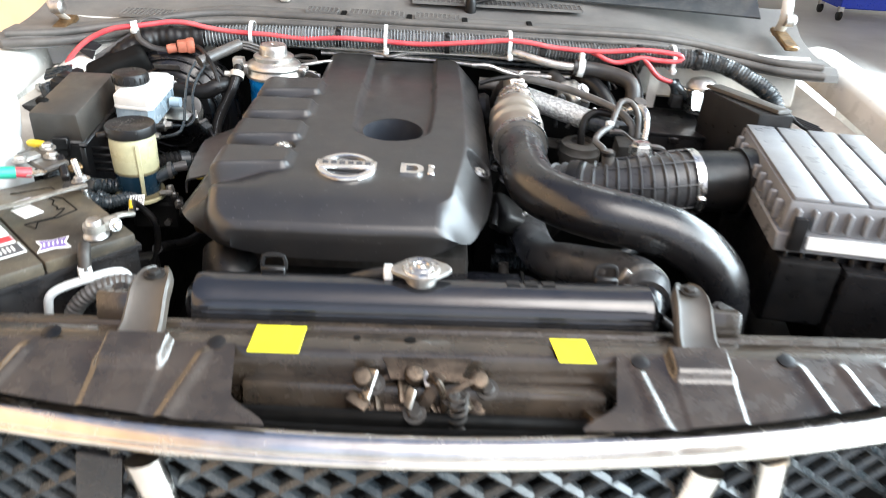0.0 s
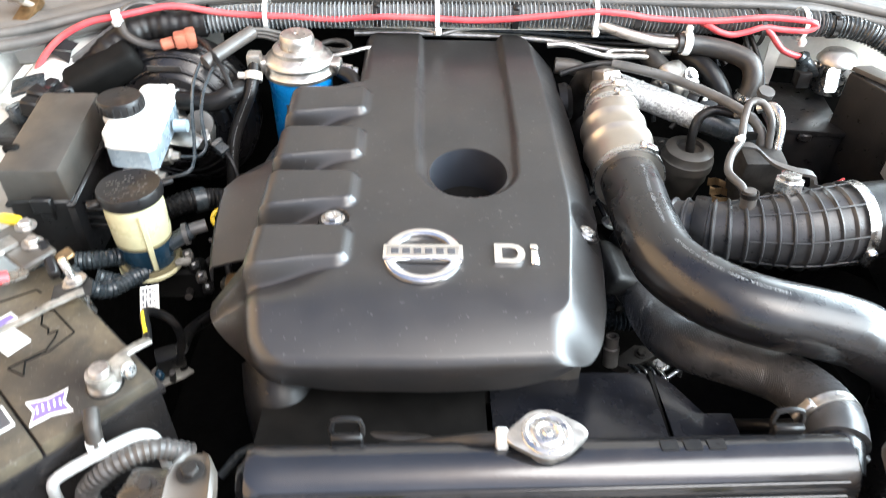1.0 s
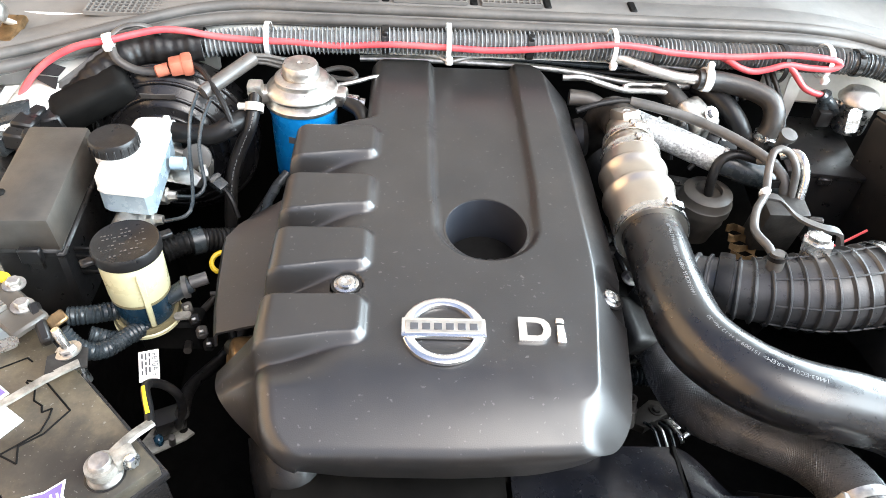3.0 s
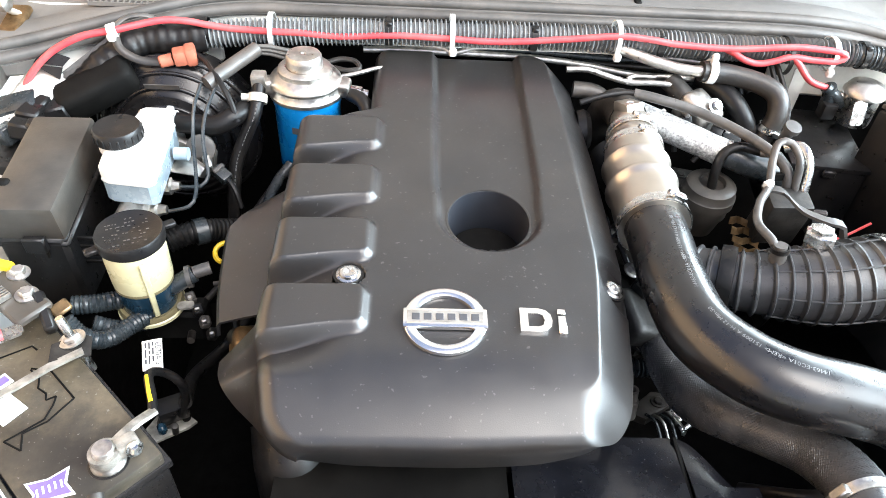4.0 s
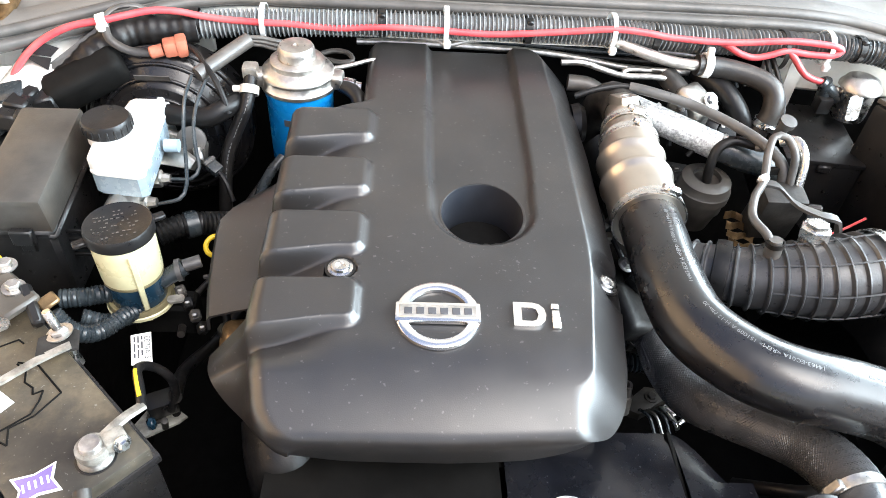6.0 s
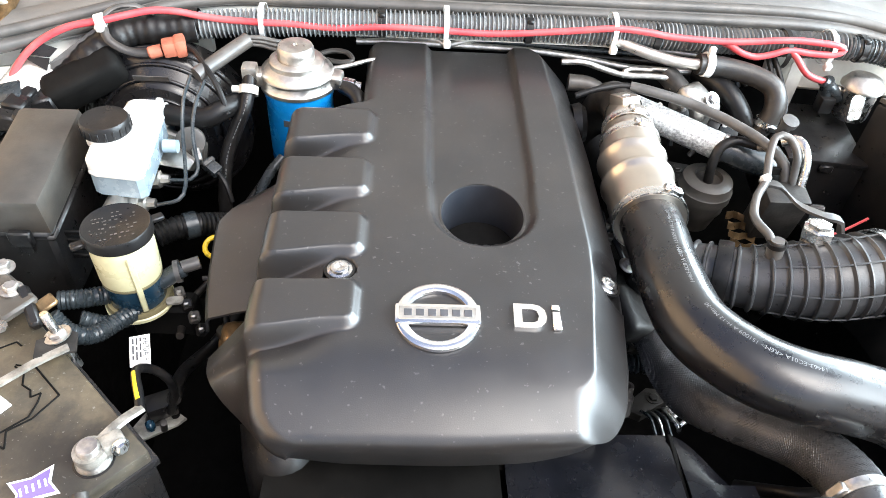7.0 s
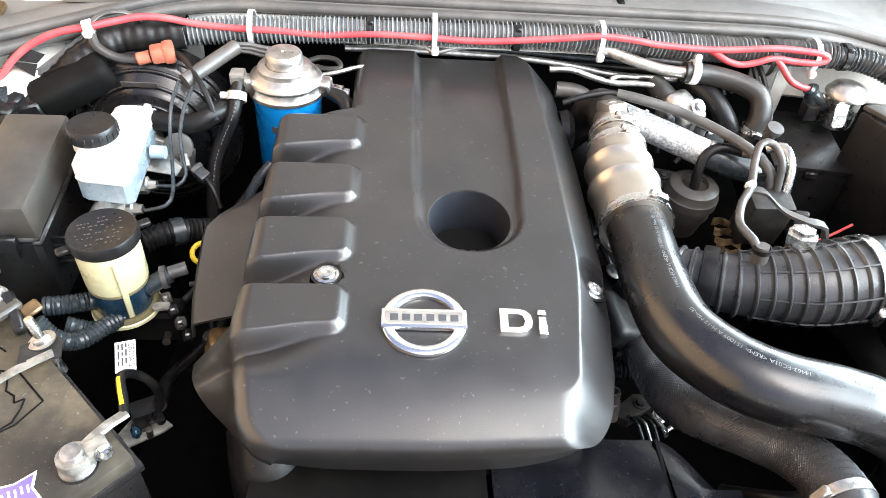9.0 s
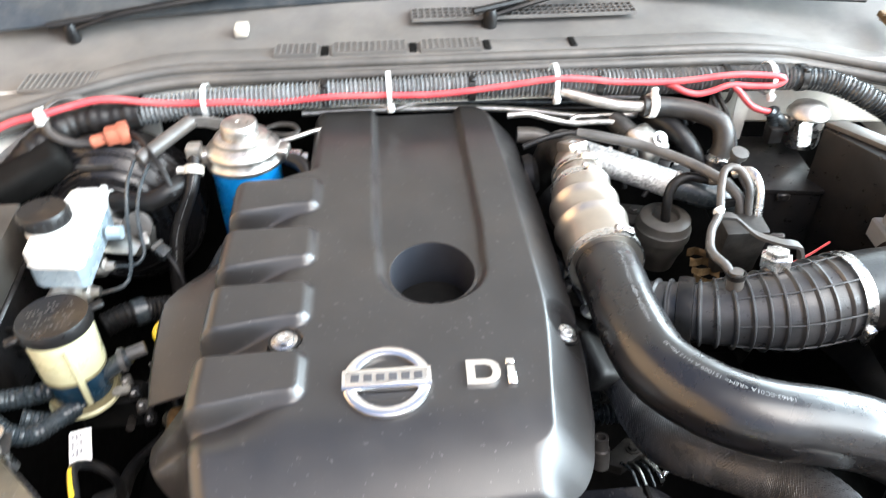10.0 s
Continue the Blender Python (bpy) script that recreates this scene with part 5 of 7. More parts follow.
part("disc", lathe([(0, 0), (0.020, 0), (0.020, 0.008), (0.014, 0.010), (0, 0.010)], (-0.448, 1.360, 1.030), (0.1, -1, 0.5), 24), M_PIPE_GREY, cvv)
part("stem", rbox((0.012, 0.02, 0.018), pose(-0.437, 1.340, 1.018, 30, 0, 20), 0.002, 1), M_ZINC, cvv)
hose("brake_line", [(-0.450, 1.416, 1.100), (-0.453, 1.379, 1.085), (-0.450, 1.342, 1.060), (-0.440, 1.299, 1.040), (-0.431, 1.257, 1.030), (-0.437, 1.240, 1.022), (-0.464, 1.237, 1.015)], 0.0026, M_LOOM, "thin dark steel brake line", "brake line", 8)
hose("brake_line", [(-0.430, 1.411, 1.096), (-0.437, 1.376, 1.080), (-0.437, 1.343, 1.060), (-0.429, 1.313, 1.040), (-0.424, 1.297, 1.030), (-0.432, 1.283, 1.022), (-0.459, 1.283, 1.020)], 0.0026, M_LOOM, "thin dark steel brake line", "brake line", 8)
hose("grey_sleeve_hose", [(-0.382, 1.488, 1.120), (-0.414, 1.449, 1.110), (-0.442, 1.417, 1.100)], 0.0108, M_PIPE_GREY, "grey foam-sleeved line bundle", segs=16)
for i in range(3):
    hose("metal_line", [(-0.384, 1.487, 1.124 - 0.005 * i), (-0.365, 1.493, 1.122 - 0.006 * i), (-0.345, 1.503, 1.113 - 0.007 * i), (-0.32, 1.52, 1.102 - 0.007 * i)], 0.0032, M_PIPE_GREY, "thin line leaving the sleeve towards the firewall", "pipe", 8)
oc = thing("orange_connector", (-0.51, 1.46, 1.10), "faded orange-brown plastic electrical connector", "connector")
OM = pose(-0.482, 1.464, 1.117, 0, -4, 18)
part("body", rbox((0.030, 0.024, 0.022), OM, 0.005, 2), M_ORANGE, oc)
part("collar", rbox((0.016, 0.028, 0.026), OM @ Matrix.Translation((0.010, 0, 0)), 0.005, 2), M_ORANGE, oc)
part("nose", lathe([(0, 0), (0.009, 0), (0.009, 0.004), (0.009, 0.017), (0.007, 0.019), (0, 0.019)], OM @ Vector((-0.016, 0, -0.002)), OM.to_3x3() @ Vector((-1, 0, -0.1)), 14), M_ORANGE, oc)
hose("sensor_cable", [(-0.468, 1.469, 1.117), (-0.452, 1.458, 1.116), (-0.430, 1.425, 1.110), (-0.410, 1.400, 1.092), (-0.398, 1.385, 1.06)], 0.0042, M_RUBBER, "thin black cable looping from the connector", "cable", 8)
lb = thing("loom_branch", (-0.52, 1.50, 1.12), "black taped loom branch behind the booster", "wiring loom")
part("branch", sweep([(-0.462, 1.518, 1.122), (-0.506, 1.507, 1.121), (-0.547, 1.497, 1.121), (-0.578, 1.478, 1.112), (-0.618, 1.452, 1.082), (-0.648, 1.440, 1.060)], lambda s_, l_: 0.022 + 0.0009 * math.sin(s_ * 130) + 0.0007 * math.sin(s_ * 410 + 1), 18, 0.003), M_RUBBER, lb)
part("strap", sweep([(-0.575, 1.470, 1.145), (-0.566, 1.455, 1.128), (-0.542, 1.452, 1.114), (-0.515, 1.455, 1.110)], 0.006, 8, 0.008, flat=0.4), M_DUSTRUB, lb)
part("strap", sweep([(-0.578, 1.474, 1.150), (-0.560, 1.490, 1.160), (-0.535, 1.498, 1.160), (-0.515, 1.506, 1.145)], 0.005, 8, 0.008, flat=0.5), M_PIPE_GREY, lb)
part("cover_strip", rbox((0.115, 0.048, 0.050), pose(-0.606, 1.436, 1.074, 20, -20, 24), 0.014, 3), M_DARK, lb)
part("end_wrap", lathe([(0.0195, -0.015), (0.0205, -0.012), (0.0205, 0.012), (0.0195, 0.015)], (-0.47, 1.521, 1.127), (1, 0.1, 0.1), 24), M_RUBBER, lb)
ap = thing("apron_plate", (-0.66, 1.47, 1.08), "grey and black bracket plates beside the cable", "body plate")
part("plate", thicken(strip([[(-0.659, 1.440, 1.090), (-0.590, 1.480, 1.134)], [(-0.648, 1.437, 1.088), (-0.584, 1.474, 1.120)]]), 0.002), M_PIPE_GREY, ap, "dull grey steel strip")
part("tab", thicken(strip([[(-0.686, 1.440, 1.110), (-0.672, 1.450, 1.127)], [(-0.648, 1.440, 1.105), (-0.638, 1.450, 1.114)]]), 0.002), M_PLASTIC, ap)
part("tab", thicken(strip([[(-0.679, 1.440, 1.106), (-0.676, 1.436, 1.102)], [(-0.648, 1.440, 1.104), (-0.652, 1.430, 1.090)]]), 0.002), M_PLASTIC, ap)

# ---------------------------------------------------------------- fuse box and connector block
fb = thing("fuse_box", (-0.63, 1.24, 0.98), "dusty black plastic fuse box with a flat lid", "fuse box")
FM = pose(-0.604, 1.244, 0, 0, 0, 1.5)
tilt = FM @ Matrix.Translation((0, 0, 1.062)) @ pose(0, 0, 0, 6.5, 0, 0)
part("lid", rbox((0.080, 0.178, 0.052), tilt, 0.006, 2, (0.95, 0.96)), M_GREYPL, fb)
part("rim", rbox((0.088, 0.186, 0.008), tilt @ Matrix.Translation((0, 0, -0.028)), 0.003, 1), M_PLASTIC, fb)
part("base", rbox((0.080, 0.178, 0.12), FM @ Matrix.Translation((0, 0, 0.975)), 0.006, 1), M_PLASTIC, fb)
part("clip", rbox((0.026, 0.010, 0.022), FM @ Matrix.Translation((0.008, -0.094, 1.030)), 0.002, 1), M_PLASTIC, fb)
part("clip", rbox((0.018, 0.006, 0.030), FM @ Matrix.Translation((0.008, -0.090, 1.020)), 0.002, 1), M_PLASTIC, fb)
# dark block stands for the shade in the lid's notch
part("lid_notch_shade", rbox((0.020, 0.012, 0.012), tilt @ Matrix.Translation((-0.034, -0.040, 0.024)), 0.003, 1), M_DARK, fb)
for i in range(4):
    part("fin", rbox((0.040, 0.004, 0.006), FM @ Matrix.Translation((0.055, -0.060, 1.010 - 0.013 * i)), 0.001, 1), M_PLASTIC, fb)
cb = thing("connector_block", (-0.69, 1.36, 1.0), "cluster of black and clear wiring connectors", "connector block")
rr = random.Random(3)
for i in range(9):
    part("plug", rbox((rr.uniform(0.018, 0.034), rr.uniform(0.018, 0.034), rr.uniform(0.02, 0.04)), pose(-0.70 + 0.022 * (i % 3), 1.345 + 0.028 * (i // 3), 1.050 + rr.uniform(-0.01, 0.012), rr.uniform(-15, 15), rr.uniform(-15, 15), rr.uniform(-30, 30)), 0.003, 1), M_PLASTIC if i % 3 else M_LOOM, cb)
part("cover", rbox((0.05, 0.04, 0.03), pose(-0.70, 1.395, 1.062, 10, -10, 15), 0.004, 2), M_LOOM, cb)
part("tray", rbox((0.10, 0.12, 0.05), pose(-0.69, 1.36, 1.01), 0.005, 1), M_PLASTIC, cb)

# ---------------------------------------------------------------- power steering reservoir
ps = thing("power_steering_reservoir", (-0.467, 1.122, 0.95), "yellowed translucent steering fluid reservoir with black cap", "fluid reservoir")
PC, PK = (-0.465, 1.124, 0), 0.84
part("tank", lathe([(r_ * PK, h_) for r_, h_ in [(0.0400, 1.006), (0.0412, 1.012), (0.0420, 1.050), (0.0410, 1.062), (0.0385, 1.066), (0.036, 1.070)]], PC, (0, 0, 1), 56), M_NYLON, ps)
part("fluid_part", lathe([(r_ * PK, h_) for r_, h_ in [(0.0370, 0.966), (0.0385, 0.970), (0.0402, 1.006)]], PC, (0, 0, 1), 56), M_FLUID, ps, "dark fluid showing in the lower half")
part("fluid_line", lathe([(r_ * PK, h_) for r_, h_ in [(0.0399, 1.003), (0.0407, 1.004), (0.0407, 1.007), (0.0403, 1.008)]], PC, (0, 0, 1), 56), M_RIMBR, ps, "stained fluid line")
part("base_rim", lathe([(r_ * PK, h_) for r_, h_ in [(0, 0.952), (0.036, 0.952), (0.0445, 0.959), (0.0460, 0.965), (0.0435, 0.970), (0.037, 0.968)]], PC, (0, 0, 1), 56), M_RIMBR, ps)
part("base_lip", lathe([(r_ * PK, h_) for r_, h_ in [(0.0440, 0.957), (0.0475, 0.958), (0.0475, 0.962), (0.0445, 0.964)]], PC, (0, 0, 1), 56), M_NYLON, ps)
pcap = part("cap", lathe([(r_ * PK, h_) for r_, h_ in [(0.0425, 1.064), (0.0448, 1.066), (0.0450, 1.078), (0.0432, 1.0812), (0.0415, 1.0804), (0.002, 1.0806), (0, 1.0800)]], PC, (0, 0, 1), 64), M_PLASTIC, ps, "black cap with pale worn print")
for a in (215, 35):
    part("tab", rbox((0.018, 0.011, 0.006), Matrix.Translation((PC[0] + 0.042 * math.cos(radians(a)), PC[1] + 0.042 * math.sin(radians(a)), 1.070)) @ pose(0, 0, 0, 0, 0, a), 0.0015, 1), M_PLASTIC, pcap)
rr = random.Random(11)
for row in range(8):
    y = -0.0225 + 0.0062 * row
    span = math.sqrt(max(0.031 ** 2 - y * y, 0)) - 0.004 - 0.010 * (row % 3 == 1)
    x = -span
    while x < span:
        w = rr.uniform(0.0010, 0.0034)
        if rr.random() < 0.72:
            part("print_bar", rbox((w, rr.uniform(0.0010, 0.0019), 0.0004), Matrix.Translation((PC[0], PC[1], 1.0808)) @ pose(0, 0, 0, 0, 0, 22) @ Matrix.Translation((x, y + rr.uniform(-0.0006, 0.0006), 0)), 0, 1), M_PIPE_GREY, pcap)
        x += w + rr.uniform(0.0012, 0.0040)
part("level_rib", rbox((0.007, 0.003, 0.088), pose(PC[0] + 0.0180, PC[1] - 0.0305, 1.014, 3, 0, 30), 0.001, 1), M_NYLON, ps)
neck = part("outlet", sweep([(PC[0] + 0.030, PC[1], 0.990), (PC[0] + 0.044, PC[1] + 0.006, 0.998), (PC[0] + 0.056, PC[1] + 0.012, 1.003)], 0.0105, 16, 0.006), M_LOOM, ps)
part("outlet_collar", lathe([(0.010, 0), (0.0140, 0), (0.0140, 0.006), (0.010, 0.006)], (PC[0] + 0.047, PC[1] + 0.008, 1.000), (1, 0.3, 0.1), 20), M_PIPE_GREY, neck)
part("outlet_pipe", sweep([(PC[0] + 0.055, PC[1] + 0.012, 1.004), (PC[0] + 0.074, PC[1] + 0.020, 1.006)], 0.0082, 12, 0.006), M_PIPE_GREY, neck)
part("hose_clip", sweep([(PC[0] + 0.078, PC[1] + 0.006, 0.992), (PC[0] + 0.092, PC[1] + 0.010, 0.992), (PC[0] + 0.098, PC[1] + 0.020, 0.998)], 0.0030, 8, 0.004), M_IRON, neck)
part("bracket", rbox((0.08, 0.035, 0.05), pose(PC[0] + 0.020, PC[1] + 0.012, 0.922), 0.005, 1), M_DARK, ps)
part("bracket_ear", prism(round_rect(0.020, 0.012, 0.005), 0, 0.003, pose(PC[0] + 0.045, PC[1] - 0.010, 0.968, 0, 0, 10)), M_CORR, ps)
for i in range(4):
    p = thing("plug_connector", (-0.415, 1.14, 0.97), "small dark plug with pale terminals", "connector", "plugs beside the reservoir")
    part("plug", rbox((0.012, 0.014, 0.012), pose(-0.418 + 0.011 * i, 1.128 - 0.014 * i, 0.968 - 0.006 * i, 20, 10 * i, 30), 0.002, 1), M_PLASTIC if i % 2 else M_PIPE_GREY, p)
    part("terminal", rbox((0.006, 0.004, 0.008), pose(-0.416 + 0.011 * i, 1.122 - 0.014 * i, 0.975 - 0.006 * i, 20, 0, 20), 0.001, 1), M_ZINC, p)
dip = thing("dipstick", (-0.395, 1.21, 0.95), "yellow ring-pull oil dipstick", "dipstick")
ringpts = [(-0.395 + 0.014 * math.cos(2 * math.pi * i / 16), 1.218 + 0.013 * math.sin(2 * math.pi * i / 16), 0.962 + 0.006 * math.sin(2 * math.pi * i / 16)) for i in range(17)]
part("ring", sweep(ringpts, 0.0035, 8, 0.004), M_YELPL, dip)
part("rod", sweep([(-0.393, 1.228, 0.965), (-0.39, 1.24, 0.90), (-0.38, 1.25, 0.80)], 0.005, 8, 0.02), M_IRON, dip)
cl = hose("corrugated_conduit", [(-0.475, 1.232, 0.965), (-0.449, 1.248, 0.968), (-0.42, 1.265, 0.960), (-0.39, 1.285, 0.945)], 0.0165, M_RUBBER, "black corrugated conduit beside the engine", "conduit", 16, 0.002, shape=ribbed(0.006, 0.12))
part("collar", lathe([(0.0165, -0.008), (0.0185, -0.008), (0.0185, 0.008), (0.0165, 0.008)], (-0.436, 1.256, 0.965), (0.85, 0.5, -0.1), 20), M_LOOM, cl)

# ---------------------------------------------------------------- battery corner
bt = thing("car_battery", (-0.52, 0.91, 0.82), "dusty black car battery with stickers on its lid", "battery")
BU, BV = Vector((-0.719, 0.695, 0)), Vector((-0.695, -0.719, 0))
BFR = Vector((-0.372, 0.884, 0))


def bat(u, v, z):
    """A place on the battery: u along its length from the front corner, v across it."""
    return BFR + BU * u + BV * v + Vector((0, 0, z))


BYAW = math.degrees(math.atan2(BU.y, BU.x))


def bat_box(u, v, z, su, sv, sz, turn=0.0, bevel=0.002, taper=(1, 1)):
    p = bat(u, v, z)
    return rbox((su, sv, sz), pose(p.x, p.y, p.z, 0, 0, BYAW + turn), bevel, 2, taper)


part("case", bat_box(0.120, 0.092, 0.897, 0.240, 0.180, 0.20, bevel=0.004), M_BATTSIDE, bt)
part("case_rim", bat_box(0.120, 0.092, 1.001, 0.247, 0.187, 0.010, bevel=0.002), M_BATTSIDE, bt)
part("lid", bat_box(0.120, 0.060, 1.013, 0.243, 0.112, 0.018, bevel=0.003), M_BATT, bt)
part("lid", bat_box(0.120, 0.150, 1.013, 0.243, 0.064, 0.018, bevel=0.003), M_BATT, bt)
# moulded channel on the lid
for chan in ([(-0.521, 0.889), (-0.502, 0.880), (-0.508, 0.898), (-0.490, 0.912), (-0.475, 0.939), (-0.509, 0.971), (-0.530, 0.974)],
             [(-0.530, 0.972), (-0.518, 0.963), (-0.514, 0.950), (-0.504, 0.944), (-0.501, 0.936), (-0.493, 0.941), (-0.492, 0.930), (-0.494, 0.914), (-0.512, 0.897), (-0.521, 0.889)],
             [(-0.585, 0.975), (-0.567, 0.986), (-0.541, 1.003), (-0.534, 0.998)]):
    for (ax, ay), (bx, by) in zip(chan, chan[1:]):
        part("moulded_line", sweep([(ax, ay, 1.0222), (bx, by, 1.0222)], 0.0010, 6, 0.02), M_DARK, bt)
part("sticker", bat_box(0.147, 0.084, 1.0228, 0.036, 0.026, 0.0012, 10, 0.0004), M_PAPER, bt, "blank white sticker")
part("sticker", bat_box(0.178, 0.080, 1.0228, 0.016, 0.030, 0.0012, 8, 0.0004), M_PAPER, bt, "white sticker with purple print")
part("sticker_print", bat_box(0.178, 0.080, 1.0236, 0.009, 0.026, 0.0008, 8, 0), M_PURPLE, bt)
star = [(0.027 * (1.0 if i % 2 == 0 else 0.52) * math.cos(2 * math.pi * i / 8 + 0.78), 0.022 * (1.0 if i % 2 == 0 else 0.52) * math.sin(2 * math.pi * i / 8 + 0.78)) for i in range(8)]
p = Vector((-0.461, 0.842, 0))
part("sticker", prism(star, 0, 0.0010, pose(p.x, p.y, 1.0222, 0, 0, 30)), M_PAPER, bt, "star-shaped white and purple sticker")
part("sticker_print", prism([(x * 0.84, y * 0.80) for x, y in star], 0, 0.0006, pose(p.x, p.y, 1.0232, 0, 0, 30)), M_PURPLE, bt, "purple printed star")
for i in range(5):
    part("print_bar", rbox((0.0018, 0.008, 0.0006), pose(p.x, p.y, 1.0240, 0, 0, 30) @ Matrix.Translation((-0.010 + 0.005 * i, 0.001 * (i % 2), 0)), 0, 1), M_PAPER, bt)
part("sticker", bat_box(0.130, 0.150, 1.0228, 0.120, 0.052, 0.0012, 0, 0.0004), M_PAPER, bt, "large white maker's sticker")
part("sticker_print", bat_box(0.082, 0.148, 1.0236, 0.016, 0.046, 0.0008, 0, 0), M_BRIGHTRED, bt, "red printed band")
part("sticker", bat_box(0.052, 0.150, 1.0228, 0.030, 0.056, 0.0012, 0, 0.0004), M_PAPER, bt)
part("sticker_print", bat_box(0.052, 0.150, 1.0236, 0.026, 0.052, 0.0008, 0, 0), M_INK, bt, "dark printed panel")
for i in range(5):
    part("print_bar", bat_box(0.052, 0.133 + 0.005 * i, 1.0242, 0.014, 0.002, 0.0006, 0, 0), M_PAPER, bt)
p = bat(0.052, 0.164, 0)
part("print_ring", lathe([(0.005, 0), (0.008, 0), (0.008, 0.0006), (0.005, 0.0006)], (p.x, p.y, 1.0240), (0, 0, 1), 20), M_PAPER, bt)
tp = Vector((-0.419, 0.870, 0))
part("terminal_post", lathe([(0.0160, 1.020), (0.0160, 1.024), (0.0145, 1.026), (0.0135, 1.030), (0.0110, 1.031), (0.0098, 1.044), (0.0088, 1.046), (0, 1.046)], (tp.x, tp.y, 0), (0, 0, 1), 28), M_ZINC, bt)
part("terminal_collar", lathe([(0.0165, 1.020), (0.0182, 1.0205), (0.0182, 1.0225), (0.0165, 1.023)], (tp.x, tp.y, 0), (0, 0, 1), 28), M_RUBBER, bt)
clp = thing("battery_clamp", (tp.x, tp.y, 1.03), "corroded bright lead battery clamp with bolt", "battery clamp")
part("ring", lathe([(0.0100, 1.030), (0.0142, 1.030), (0.0148, 1.034), (0.0142, 1.040), (0.0100, 1.040)], (tp.x, tp.y, 0), (0, 0, 1), 24), M_CORR, clp)
part("strap", sweep([(tp.x + 0.006, tp.y + 0.012, 1.037), (-0.408, 0.891, 1.037), (-0.400, 0.904, 1.036), (-0.390, 0.920, 1.031)], 0.0058, 8, 0.006, flat=0.6), M_CORR, clp)
part("bolt", hexbolt((tp.x + 0.024, tp.y + 0.006, 1.036), (1, -0.8, 0.3), 0.0052, 0.007), M_STEEL, clp)
part("lug", rbox((0.020, 0.016, 0.014), pose(tp.x + 0.017, tp.y + 0.010, 1.036, 0, 0, 40), 0.003, 2), M_CORR, clp)
nc = hose("earth_cable", [(-0.391, 0.919, 1.030), (-0.398, 0.938, 1.030), (-0.410, 0.964, 1.024), (-0.411, 0.978, 1.016), (-0.403, 0.988, 1.000), (-0.393, 0.990, 0.982), (-0.396, 0.998, 0.945), (-0.410, 1.004, 0.90)], 0.0048, M_RUBBER, "black earth cable with yellow stripe and tag", "cable", 12)
part("stripe", sweep([(-0.411, 0.964, 1.0275), (-0.4015, 0.942, 1.0335), (-0.395, 0.928, 1.0350)], 0.0022, 8, 0.006), M_YELPL, nc, "yellow stripe")
TM = pose(-0.425, 1.013, 1.000, 8, 0, 16) @ Matrix.Scale(0.84, 4)
tg = thing("cable_tag", (-0.425, 1.013, 1.0), "white printed paper tag on the cable", "tag")
part("paper", rbox((0.025, 0.046, 0.0012), TM, 0.0004, 1), M_PAPER, tg)


def on_tag(cx, cy):
    return lambda x, y: TM @ Vector((cx + y, cy - x, 0.0012))


part("print", lettering("EB70A 5", 0.0100, on_tag(0.0070, 0.0)), M_INK, tg, "dark printed code")
for k, (off, lens) in enumerate(((0.0010, (0.006, 0.010, 0.008)), (-0.0035, (0.010, 0.005, 0.012)), (-0.0080, (0.008, 0.012, 0.006)))):
    y = 0.019
    for w in lens:
        part("print_bar", rbox((0.0020, w, 0.0004), TM @ Matrix.Translation((off, y - w / 2, 0.0010)), 0, 1), M_INK, tg)
        y -= w + 0.003
# hold-down rod at the front and bar over the lid
hd = thing("battery_hold_down", (-0.41, 0.80, 0.93), "white painted bent rod battery hold-down", "battery hold-down")
part("rod", sweep([(-0.462, 0.796, 0.915), (-0.455, 0.790, 0.962), (-0.446, 0.790, 0.984), (-0.420, 0.806, 0.992), (-0.385, 0.830, 0.994), (-0.371, 0.836, 0.984), (-0.366, 0.832, 0.960), (-0.366, 0.830, 0.915)], 0.0056, 10, 0.005), M_WHITE, hd)
part("hook", rbox((0.016, 0.012, 0.022), pose(-0.412, 0.812, 1.000, 0, 0, 35), 0.003, 2), M_WHITE, hd)
part("link", sweep([(-0.412, 0.812, 1.004), (-0.414, 0.822, 1.022), (-0.418, 0.834, 1.028)], 0.008, 10, 0.005), M_IRON, hd)
hb = thing("battery_bar", (-0.55, 0.96, 1.03), "grey steel battery clamp bar with threaded rod", "battery bar")
bm = strip([[Vector(q) + Vector((0.5, -0.8, 0)) * d for d in (-0.0045, 0.0045)] for q in spline([(-0.478, 0.985, 1.040), (-0.505, 0.965, 1.038), (-0.545, 0.930, 1.034), (-0.62, 0.880, 1.030), (-0.68, 0.845, 1.03)], 0.015)])
part("bar", thicken(bm, 0.003), M_CORR, hb)
part("foot", prism([(-0.024, -0.012), (0.014, -0.018), (0.020, 0.006), (0.010, 0.016), (-0.018, 0.010)], 0, 0.003, pose(-0.492, 0.992, 1.034, 0, 6, 30)), M_IRON, hb)
part("threaded_rod", lathe([(0.0048, -0.05), (0.0048, 0.026), (0.004, 0.028), (0, 0.028)], (-0.494, 1.000, 1.042), (-0.18, 0.05, 1), 12), M_STEEL, hb)
part("nut", hexbolt((-0.494, 1.000, 1.038), (-0.18, 0.05, 1), 0.0085, 0.007), M_ZINC, hb)
# fusible link block on the rear clamp
fl = thing("fusible_link", (-0.57, 1.06, 1.03), "corroded metal fuse-link block on the rear terminal", "fuse block")
part("plate", rbox((0.085, 0.040, 0.010), pose(-0.572, 1.052, 1.044, 4, 0, -38), 0.003, 1), M_GREYPL, fl)
for i in range(5):
    part("fin", rbox((0.002, 0.020, 0.006), pose(-0.590, 1.050, 1.052, 0, 0, -38) @ Matrix.Translation((0.004 * i, 0, 0)), 0, 1), M_ZINC, fl)
